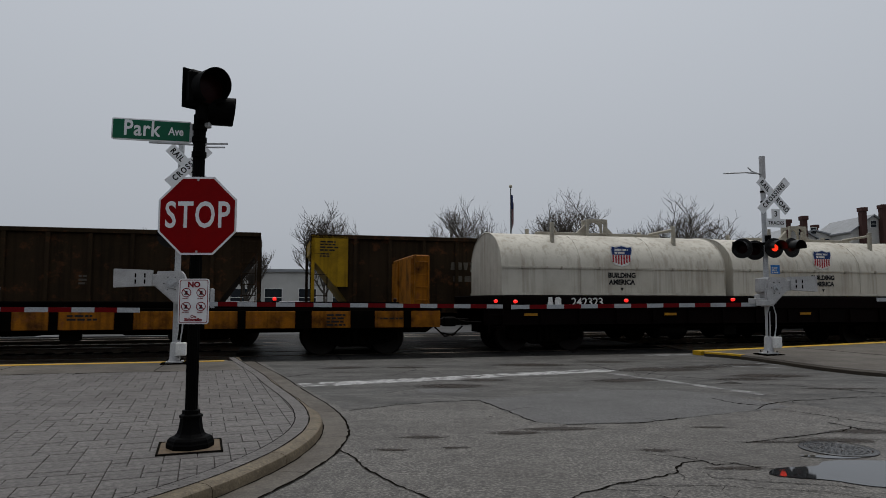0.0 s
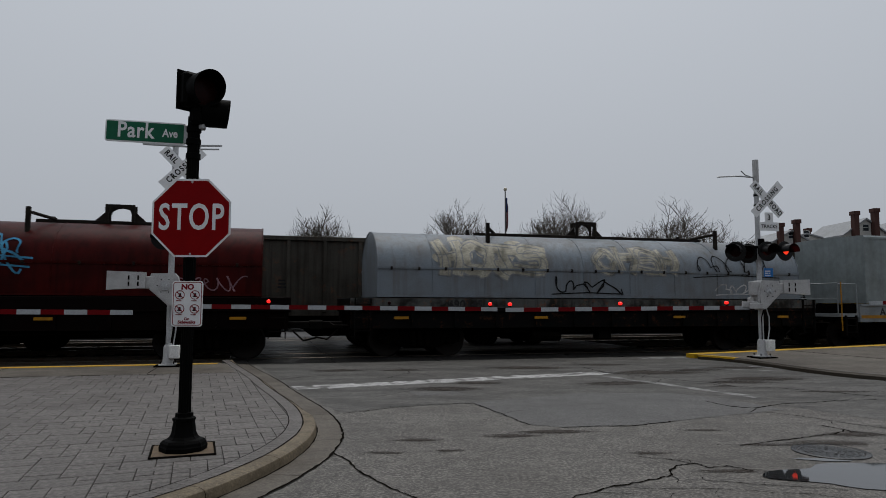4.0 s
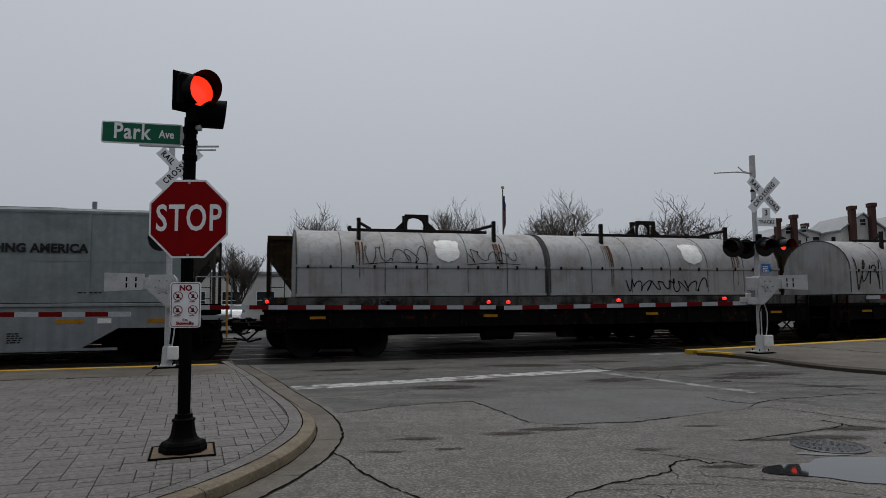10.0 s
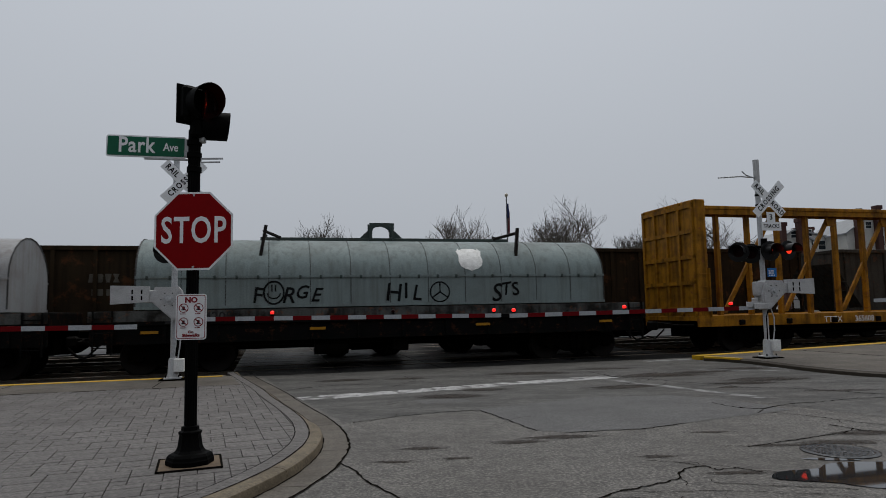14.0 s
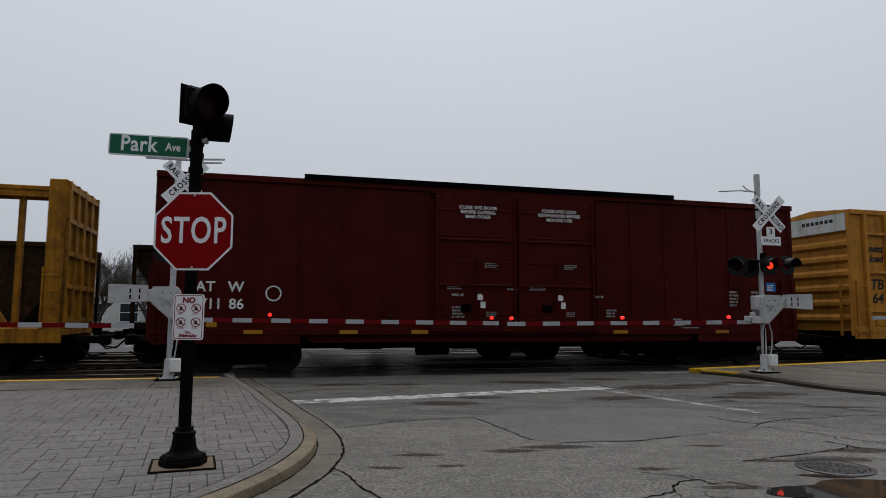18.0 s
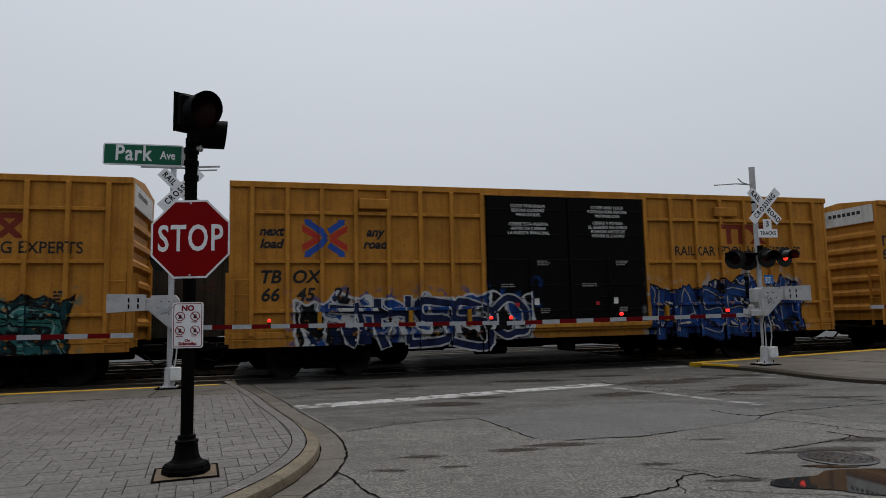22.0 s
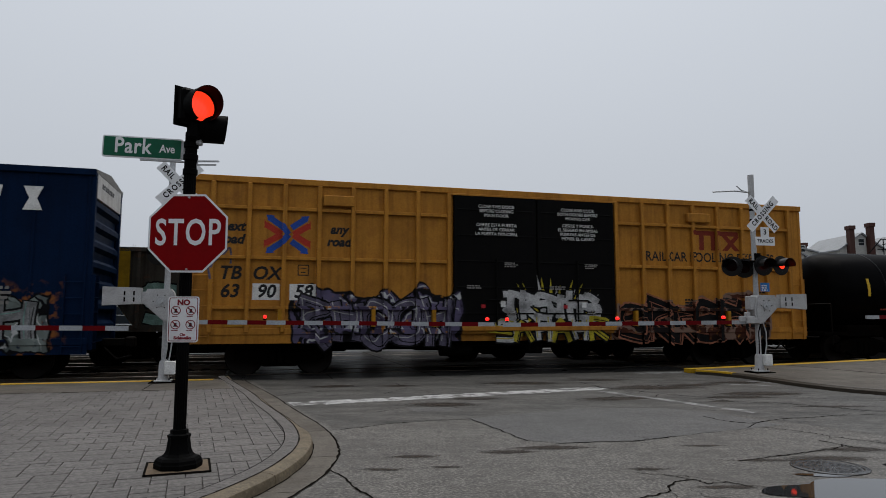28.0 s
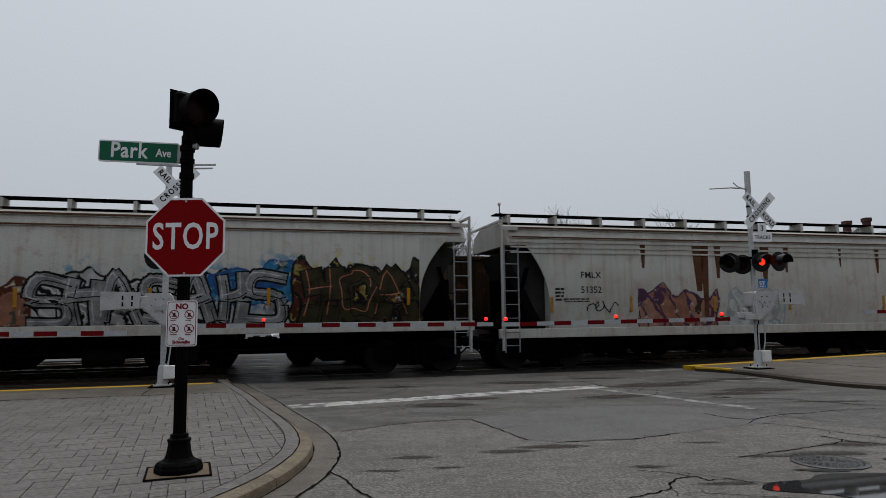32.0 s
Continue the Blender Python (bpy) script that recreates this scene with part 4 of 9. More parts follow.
def gate_mechanism(mast, z, hand, reach=0.0):
    """hand: +1 when the arm reaches towards +x and the counterweight towards -x; reach shifts the counterweight towards the mast."""
    def span(a, b):
        return min(a * hand, b * hand), max(a * hand, b * hand)
    prof = [(-0.36 * hand, z + 0.36), (0.10 * hand, z + 0.37), (0.16 * hand, z + 0.30), (0.24 * hand, z + 0.02), (0.22 * hand, z - 0.26), (0.12 * hand, z - 0.36), (0.0, z - 0.33), (-0.45 * hand, z + 0.08)]
    m = part("gate_mechanism", Shape().prism(prof, "y", -0.24, 0.06), SILVER_PAINT, mast, "grey cast gate mechanism housing")
    rim_ = [(x * 0.86 - 0.01 * hand, z + (q - z) * 0.86) for x, q in prof]
    part("mechanism_cover", Shape().prism(rim_, "y", -0.262, -0.238), SILVER_PAINT, m)
    part("shaft_cap", Shape().cyl((-0.08 * hand, -0.29, z + 0.1), (-0.08 * hand, -0.25, z + 0.1), 0.1, 18).cyl((-0.08 * hand, -0.33, z + 0.1), (-0.08 * hand, -0.28, z + 0.1), 0.045, 10), ALUMINIUM, m, smooth=30)
    for k in range(6):
        a = math.pi * k / 3
        part("cover_bolt", Shape().cyl((-0.08 * hand + 0.15 * math.cos(a), -0.275, z + 0.1 + 0.15 * math.sin(a)), (-0.08 * hand + 0.15 * math.cos(a), -0.255, z + 0.1 + 0.15 * math.sin(a)), 0.013, 6), STEEL_DARK, m)
    part("counterweight_arm", Shape().box(*span(-0.3, -0.62), -0.25, -0.2, z + 0.04, z + 0.30, 0.012), SILVER_PAINT, mast)
    a, b = span(-0.52 + reach * 0.5, -1.32 + reach)
    w = part("counterweight", Shape().prism([(a, z + 0.01), (b, z + 0.05), (b, z + 0.38), (a, z + 0.40)] if hand > 0 else [(a, z + 0.05), (b, z + 0.01), (b, z + 0.40), (a, z + 0.38)], "y", -0.3, -0.14), SILVER_PAINT, mast, "grey slab counterweight")
    for k in (0.66, 0.84):
        c = -k * hand + reach * hand * 0.5
        for q in (0.09, 0.22):
            part("slot", Shape().box(c - 0.015, c + 0.015, -0.306, -0.298, z + q, z + q + 0.09), UNDER, w)
    part("arm_fork", Shape().box(*span(0.1, 0.66), -0.22, -0.17, z - 0.30, z - 0.16, 0.01).box(*span(0.1, 0.5), -0.27, -0.24, z - 0.34, z - 0.2, 0.01), SILVER_PAINT, mast)
    part("cable", Shape().tube([(0.05 * hand, -0.2, z - 0.3), (0.16 * hand, -0.24, z - 0.55), (0.1 * hand, -0.16, z - 0.8), (0.06 * hand, -0.1, z - 1.1)], 0.014, 6), UNDER, mast, smooth=40)


def mast_base(mast, top):
    part("mast_pole", Shape().cyl((0, 0, 0.25), (0, 0, top), 0.062, 18), ALUMINIUM, mast, "grey aluminium mast", 30)
    part("base_casting", Shape().box(-0.17, 0.17, -0.17, 0.17, 0.02, 0.06, 0.01).lathe([(0.13, 0.06), (0.11, 0.12), (0.10, 0.40), (0.085, 0.45), (0.065, 0.46)], (0, 0, 0), n=18), SILVER_PAINT, mast, "grey base casting", 30)
    part("junction_box", Shape().box(0.03, 0.24, -0.2, -0.03, 0.17, 0.45, 0.015), WHITE_PAINT, mast, "pale junction box")
    part("footing", Shape().box(-0.26, 0.26, -0.26, 0.26, -0.1, 0.025, 0.01), UNDER, mast, "dark footing plate")
    for sx in (-0.13, 0.13):
        for sy in (-0.13, 0.13):
            part("anchor_bolt", Shape().cyl((sx, sy, 0.05), (sx, sy, 0.11), 0.014, 6), STEEL_DARK, mast)
    part("conduit", Shape().tube([(0.1, -0.1, 0.42), (0.14, -0.12, 0.7), (0.16, -0.1, 1.0), (0.1, -0.08, 1.25)], 0.016, 6), ALUMINIUM, mast, smooth=40)


mast_l = thing("crossing_mast", "aluminium level crossing mast with crossbuck, flashers and lowered gate", "crossing signal", at=rail_pose(-1.93, 15.3, TOP))
mast_base(mast_l, 5.05)
crossbuck(mast_l, pose(0.17, -0.1, 4.25))
gate_mechanism(mast_l, 1.6, 1, 0.12)
gate_arm(mast_l, 0.45, 7.35, 1.27, 1.21, -0.17, [(0.23, True), (0.62, False), (0.975, True)])
for dx, yaw in ((-0.17, -8), (0.66, -8)):
    flasher(mast_l, pose(dx, -0.14, 2.72, 0, 0, yaw), None)
part("lamp_bar", Shape().cyl((-0.17, 0.02, 2.72), (0.66, 0.02, 2.72), 0.03, 8), BLACK_IRON, mast_l)
part("top_arm", Shape().tube([(-0.55, -0.05, 5.0), (0.0, 0, 5.02), (0.5, -0.03, 5.02)], 0.02, 6), ALUMINIUM, mast_l)

mast_r = thing("crossing_mast", "aluminium level crossing mast with crossbuck, tracks plate, flashers and lowered gate", "crossing signal", at=rail_pose(12.1, 14.15, TOP + 0.014, -3))
mast_base(mast_r, 5.0)
part("mast_cap", Shape().cyl((0, 0, 4.45), (0, 0, 5.02), 0.074, 18), SILVER_PAINT, mast_r, "grey sleeve at the mast head", 30)
part("mast_band", Shape().cyl((0, 0, 3.83), (0, 0, 3.87), 0.075, 16).cyl((0, 0, 4.08), (0, 0, 4.13), 0.075, 16), BLACK_IRON, mast_r)
part("stub_arm", Shape().tube([(0.03, 0, 4.56), (-0.5, -0.02, 4.58), (-1.12, -0.02, 4.53)], 0.018, 6).tube([(-0.05, 0, 4.55), (-0.3, 0, 4.62), (-0.42, 0, 4.72)], 0.016, 6), ALUMINIUM, mast_r, "thin bent bracket arm")
crossbuck(mast_r, pose(0.22, -0.1, 4.0))
plate = part("tracks_plate", Shape().box(-0.02, 0.54, -0.105, -0.1, 3.19, 3.41, 0.0).box(0.14, 0.38, -0.106, -0.101, 3.41, 3.66), SIGN_WHITE, mast_r, "white plate with the number of tracks")
letters("3", 0.2, LETTER_BLACK, plate, pose(0.26, -0.11, 3.53), bold=0.003)
letters("TRACKS", 0.125, LETTER_BLACK, plate, pose(0.26, -0.11, 3.30), bold=0.001)
gate_mechanism(mast_r, 1.56, -1, 0.1)
gate_arm(mast_r, -0.45, -6.75, 1.25, 1.19, -0.17, [(0.1, True), (0.55, True), (0.985, True)])
part("lamp_bar", Shape().cyl((-0.95, -0.05, 2.78), (0.85, -0.05, 2.78), 0.03, 8), BLACK_IRON, mast_r)
part("lamp_bracket", Shape().cyl((0, -0.12, 2.62), (0, -0.12, 2.98), 0.075, 12), BLACK_IRON, mast_r)
flasher(mast_r, pose(-0.74, -0.12, 2.64, 0, 0, -48), None)
flasher(mast_r, pose(-0.22, 0.1, 2.62, 0, 0, -35), None)
flasher(mast_r, pose(0.1, -0.2, 2.66, 0, 0, -6), "left")
flasher(mast_r, pose(0.65, -0.15, 2.68, 0, 0, 6), "right")
BLUE_TAG = surface("blue_notice_sheet", (0.02, 0.14, 0.4), 0.4, 0, (0.02, 0.05, 0.15), 0.2, bump=0)
tag = part("notice_tag", Shape().box(0.07, 0.33, -0.09, -0.085, 2.02, 2.24), BLUE_TAG, mast_r, "small blue notice plate")
part("notice_bar", bars(Shape(), 0.1, 2.18, -0.091, 0.2, 0.03, 3), LETTER_WHITE, tag)
part("relay_box", Shape().box(-0.34, -0.08, -0.2, 0.0, 1.55, 1.9, 0.02).box(-0.42, -0.3, -0.16, -0.05, 1.3, 1.5, 0.02), SILVER_PAINT, mast_r)

for at, x0, x1, lab in ((rail_pose(-9.6, 14.55, TOP), 0.2, 7.1, "side"), (rail_pose(21.5, 14.0, TOP + 0.24), -0.2, -6.3, "side")):
    m = thing("side_gate", "short red and white striped pavement gate on a grey mast", "crossing gate", "pavement gates", at=at)
    mast_base(m, 2.2)
    gate_arm(m, x0, x1, 1.2, 1.15, -0.17, [])

# ---- freight cars: local x along the track from the car's left end, y away from the road, z up from the rail ----
CARS, FAR_CARS = [], []


def car_paint(name, colour, rough=0.6, metal=0.0, dirt=(0.03, 0.025, 0.02), *rest, **more):
    more.setdefault("spec", 0.08)
    return surface(name, [c * 0.78 for c in colour], rough, metal, [c * 0.72 for c in dirt], *rest, **more)


YELLOW_BOX = car_paint("faded_yellow_boxcar_paint", (0.51, 0.225, 0.034), 0.5, 0, (0.18, 0.075, 0.02), 0.45, streak=0.4, rust=0.25, scale=0.9, grain=25, bump=0.1, vary=0.08)
BLACK_DOOR = car_paint("black_boxcar_door", (0.003, 0.003, 0.003), 0.6, 0, (0.009, 0.008, 0.007), 0.4, streak=0.2, scale=1.2, bump=0.1, spec=0.05)
OXIDE_RED = car_paint("oxide_red_boxcar_paint", (0.06, 0.0048, 0.003), 0.5, 0, (0.022, 0.0025, 0.002), 0.55, streak=0.4, scale=0.8, grain=20, bump=0.12, dent=0.7, spec=0.05)
NAVY = car_paint("navy_blue_boxcar_paint", (0.003, 0.014, 0.046), 0.55, 0, (0.003, 0.007, 0.016), 0.5, streak=0.3, scale=0.8, bump=0.12, spec=0.03, dent=0.3)
CREAM = car_paint("cream_hood_paint", (0.62, 0.59, 0.51), 0.5, 0, (0.3, 0.25, 0.19), 0.5, streak=0.5, scale=0.9, bump=0.08, vary=0.05)
MAROON_HOOD = car_paint("maroon_hood_paint", (0.048, 0.003, 0.0026), 0.38, 0, (0.012, 0.0015, 0.0015), 0.8, streak=0.6, scale=1.3, bump=0.1, spec=0.05, dent=0.25)
GREY_HOOD = car_paint("grey_blue_hood_paint", (0.2, 0.23, 0.26), 0.42, 0.1, (0.14, 0.12, 0.1), 0.55, streak=0.45, scale=1.0, bump=0.1)
WHITE_HOOD = car_paint("chalky_white_hood_paint", (0.36, 0.368, 0.372), 0.45, 0, (0.17, 0.12, 0.1), 0.5, streak=0.35, rust=0.15, scale=1.1, bump=0.1)
SEAM_GRIME = car_paint("grimy_hood_seam", (0.07, 0.07, 0.068), 0.6, 0, (0.03, 0.026, 0.022), 0.6, scale=3.0)
MINT_HOOD = car_paint("pale_green_grey_hood_paint", (0.22, 0.268, 0.264), 0.5, 0, (0.13, 0.135, 0.125), 0.55, streak=0.5, scale=1.0, bump=0.08)
GALVANISED = car_paint("galvanised_grey_steel", (0.25, 0.285, 0.29), 0.45, 0.2, (0.13, 0.145, 0.145), 0.6, streak=0.25, scale=1.4, grain=6, bump=0.04, vary=0.06, dent=0.4, spec=0.2)
GREY_SILL = car_paint("light_grey_sill_paint", (0.26, 0.285, 0.3), 0.5, 0, (0.13, 0.13, 0.13), 0.5, streak=0.3, scale=1.2)
FLAT_YELLOW = car_paint("chipped_yellow_flatcar_paint", (0.34, 0.125, 0.008), 0.6, 0, (0.02, 0.009, 0.004), 1.0, streak=0.6, rust=0.8, scale=2.2, bump=0.15)
BEAM_YELLOW = car_paint("worn_yellow_centrebeam_paint", (0.37, 0.165, 0.012), 0.5, 0, (0.035, 0.016, 0.006), 0.85, streak=0.6, rust=0.8, scale=2.0, bump=0.12)
TANK_BLACK = car_paint("gloss_black_tank_paint", (0.002, 0.002, 0.0022), 0.3, 0, (0.004, 0.0035, 0.0035), 0.35, streak=0.25, scale=0.8, bump=0.04, spec=0.016)
HOPPER_GREY = car_paint("pale_grey_hopper_paint", (0.5, 0.495, 0.465), 0.55, 0, (0.3, 0.24, 0.17), 0.4, streak=0.35, rust=0.25, scale=0.9, bump=0.08)
COAL_BROWN = car_paint("rusty_brown_gondola", (0.034, 0.022, 0.012), 0.8, 0, (0.012, 0.009, 0.006), 0.65, streak=0.6, rust=0.3, scale=0.9, bump=0.25, spec=0.05)
COAL_GREY = car_paint("grimy_grey_gondola", (0.07, 0.064, 0.054), 0.75, 0, (0.022, 0.018, 0.014), 0.6, streak=0.6, rust=0.3, scale=0.9, bump=0.2, spec=0.05)
COAL_YELLOW = car_paint("yellow_end_panel", (0.42, 0.25, 0.012), 0.6, 0, (0.08, 0.05, 0.01), 0.6, streak=0.4, scale=1.4)
END_WHITE = car_paint("white_end_paint", (0.62, 0.62, 0.6), 0.5, 0, (0.25, 0.22, 0.18), 0.4, streak=0.4)
REFLECT = surface("amber_reflector_sheet", (0.34, 0.16, 0.008), 0.4, 0, (0.1, 0.045, 0.01), 0.6, bump=0, scale=4)
DIM_WHITE = surface("dulled_white_stencil", (0.22, 0.21, 0.2), 0.6, 0, (0.05, 0.04, 0.035), 0.7, scale=5, bump=0)
SHIELD_BLUE = car_paint("blue_emblem", (0.03, 0.06, 0.2), 0.45, bump=0, dirty=0.15)
SHIELD_RED = car_paint("red_emblem", (0.45, 0.03, 0.04), 0.45, bump=0, dirty=0.15)
LOGO_RED = car_paint("faded_red_emblem", (0.22, 0.035, 0.02), 0.5, bump=0, dirty=0.25)
LOGO_BLUE = car_paint("bright_blue_emblem", (0.03, 0.09, 0.4), 0.5, bump=0, dirty=0.2)
LOGO_SCARLET = car_paint("scarlet_emblem", (0.5, 0.05, 0.03), 0.5, bump=0, dirty=0.2)


def spray(name, c):
    return car_paint("spray_" + name, [k * 0.85 for k in c], 0.55, 0, [k * 0.22 for k in c], 0.85, scale=2.6, bump=0, vary=0.2, edge=(0.42, 0.68))


SP = {k: spray(k, c) for k, c in {"black": (0.012, 0.012, 0.013), "white": (0.62, 0.62, 0.62), "teal": (0.05, 0.24, 0.22), "blue": (0.02, 0.075, 0.27), "sky": (0.08, 0.33, 0.55),
                                  "lilac": (0.19, 0.17, 0.25), "brown": (0.07, 0.035, 0.02), "olive": (0.13, 0.15, 0.04), "yellow": (0.6, 0.5, 0.04), "salmon": (0.5, 0.2, 0.12),
                                  "mint": (0.3, 0.5, 0.45), "grey": (0.32, 0.33, 0.34), "cream": (0.55, 0.52, 0.42), "orange": (0.5, 0.2, 0.03), "pink": (0.35, 0.2, 0.24), "navy": (0.02, 0.03, 0.09), "murk": (0.05, 0.042, 0.02)}.items()}


def wheel_meshes():
    w = Shape()
    prof = [(0.10, -0.06), (0.36, -0.045), (0.40, -0.065), (0.46, -0.065), (0.475, 0.0), (0.50, 0.03), (0.50, 0.07), (0.10, 0.06)]
    for side in (-1, 1):
        w.lathe([(r, -h * side) for r, h in prof], (0, side * 0.75, 0.458), "y", 24)
    w.cyl((0, -0.95, 0.458), (0, 0.95, 0.458), 0.085, 10)
    return w.mesh("wheelset", STEEL_WHEEL, 35)


STEEL_WHEEL = car_paint("worn_wheel_steel", (0.012, 0.01, 0.009), 0.6, 0.1, (0.025, 0.017, 0.012), 0.5, scale=5, spec=0.1)


def truck_mesh():
    s = Shape()
    for y in (-1.02, 1.02):
        prof = [(-1.15, 0.38), (-1.15, 0.62), (-0.85, 0.68), (-0.45, 0.82), (0.45, 0.82), (0.85, 0.68), (1.15, 0.62), (1.15, 0.38), (0.75, 0.40), (0.42, 0.22), (-0.42, 0.22), (-0.75, 0.40)]
        s.prism(prof, "y", y - 0.09, y + 0.09)
        for k in (-0.2, 0.0, 0.2):
            s.cyl((k, y - (0.13 if y < 0 else -0.13), 0.30), (k, y - (0.13 if y < 0 else -0.13), 0.70), 0.085, 10)
        for k in (-0.9, 0.9):
            s.cyl((k, y - 0.14, 0.458), (k, y + 0.14, 0.458), 0.14, 12)
    s.box(-0.22, 0.22, -1.0, 1.0, 0.45, 0.8, 0.03)
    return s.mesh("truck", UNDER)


def coupler_mesh():
    s = Shape().box(-0.62, 0.0, -0.09, 0.09, 0.74, 0.94, 0.02).box(-0.80, -0.55, -0.16, 0.16, 0.70, 0.98, 0.04)
    s.tube([(-0.1, 0.25, 0.7), (-0.4, 0.3, 0.42), (-0.75, 0.25, 0.5)], 0.028, 6)
    s.tube([(0.02, -1.2, 0.86), (-0.32, -0.9, 0.86), (-0.35, -0.2, 0.9)], 0.018, 6)
    return s.mesh("coupler", STEEL_DARK)


WHEELSET, TRUCK, COUPLER = wheel_meshes(), truck_mesh(), coupler_mesh()


def car_base(name, label, L, u, category="freight car", trucks=2.3, group="train on the near track", deck=0.9, gear=True):
    car = thing(name, label, category, group)
    for x in (trucks, L - trucks):
        t = part("truck", TRUCK, None, car, "grimy four-wheel truck, shade beneath the car in its black", at=pose(x, 0, 0))
        for k in (-0.9, 0.9):
            part("wheelset", WHEELSET, None, t, at=pose(k, 0, 0))
    part("coupler", COUPLER, None, car, "dark knuckle coupler", at=pose(0, 0, 0))
    part("coupler", COUPLER, None, car, "dark knuckle coupler", at=pose(L, 0, 0, 0, 0, 180))
    if gear:
        s = Shape().box(0.2, L - 0.2, -0.32, 0.32, deck - 0.42, deck - 0.02)
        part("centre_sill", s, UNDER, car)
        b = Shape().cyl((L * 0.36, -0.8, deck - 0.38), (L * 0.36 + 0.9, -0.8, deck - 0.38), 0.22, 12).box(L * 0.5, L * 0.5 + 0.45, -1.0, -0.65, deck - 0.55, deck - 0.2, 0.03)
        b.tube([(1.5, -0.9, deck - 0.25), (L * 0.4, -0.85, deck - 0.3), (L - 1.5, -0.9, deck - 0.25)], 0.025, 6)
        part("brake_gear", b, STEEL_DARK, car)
    CARS.append((car, u))
    return car


def ladder(car, x, y, z0, z1, mat, rungs=5, w=0.42, out=0.07):
    d = -out if y < 0 else out
    s = Shape()
    for k in (0, w):
        s.box(x + k - 0.016, x + k + 0.016, min(y, y + d), max(y, y + d), z0, z1)
    for i in range(rungs):
        z = z0 + (z1 - z0) * (i + 0.5) / rungs
        s.tube([(x, y + d, z), (x + w, y + d, z)], 0.013, 5)
    return part("ladder", s, mat, car)


def end_ladder(car, x, out, y0, z0, z1, mat, rungs=5, w=0.42):
    s = Shape()
    for k in (0, w):
        s.box(min(x, x + out), max(x, x + out), y0 + k - 0.016, y0 + k + 0.016, z0, z1)
    for i in range(rungs):
        z = z0 + (z1 - z0) * (i + 0.5) / rungs
        s.tube([(x + out, y0, z), (x + out, y0 + w, z)], 0.013, 5)
    return part("ladder", s, mat, car)


# ---- sprayed pieces ----
def clip_x(poly, a, b):
    for edge, keep in ((a, 1), (b, -1)):
        out = []
        for i in range(len(poly)):
            p, q = poly[i - 1], poly[i]
            inp, inq = (p[0] - edge) * keep >= 0, (q[0] - edge) * keep >= 0
            if inp != inq:
                t = (edge - p[0]) / (q[0] - p[0])
                out.append((edge, p[1] + (q[1] - p[1]) * t))
            if inq:
                out.append(q)
        poly = out
        if not poly:
            return []
    return poly


def sprayed(car, name, polys, depths, mats, label):
    """polys: (layer, slot, convex outline in x, z); depths: (x0, x1, y) of the panels and ribs it lies on."""
    s = Shape()
    for k, (layer, slot, poly) in enumerate(polys):
        lift = 0.003 + layer * 0.0015 + (k % 40) * 0.00002
        x0, x1 = min(p[0] for p in poly), max(p[0] for p in poly)
        for a, b, y in depths:
            if b <= x0 or a >= x1:
                continue
            q = clip_x(poly, a, b)
            if len(q) >= 3:
                s.add([(x, y - lift, z) for x, z in q], [tuple(range(len(q)))], slot)
    me = bpy.data.meshes.new(name)
    me.from_pydata(s.v, [], s.f)
    for m in mats:
        me.materials.append(m)
    me.polygons.foreach_set("material_index", s.m)
    return tagged(part(name, me, None, car, label), kind="stuff")


def stroke_polys(pts, w, layer, slot):
    out = []
    for (x0, z0), (x1, z1) in zip(pts, pts[1:]):
        d = Vector((x1 - x0, z1 - z0))
        if d.length < 1e-5:
            continue
        d.normalize()
        nx, nz = -d.y * w / 2, d.x * w / 2
        ex, ez = d.x * w * 0.3, d.y * w * 0.3
        out.append((layer, slot, [(x0 + nx - ex, z0 + nz - ez), (x0 - nx - ex, z0 - nz - ez), (x1 - nx + ex, z1 - nz + ez), (x1 + nx + ex, z1 + nz + ez)]))
    return out


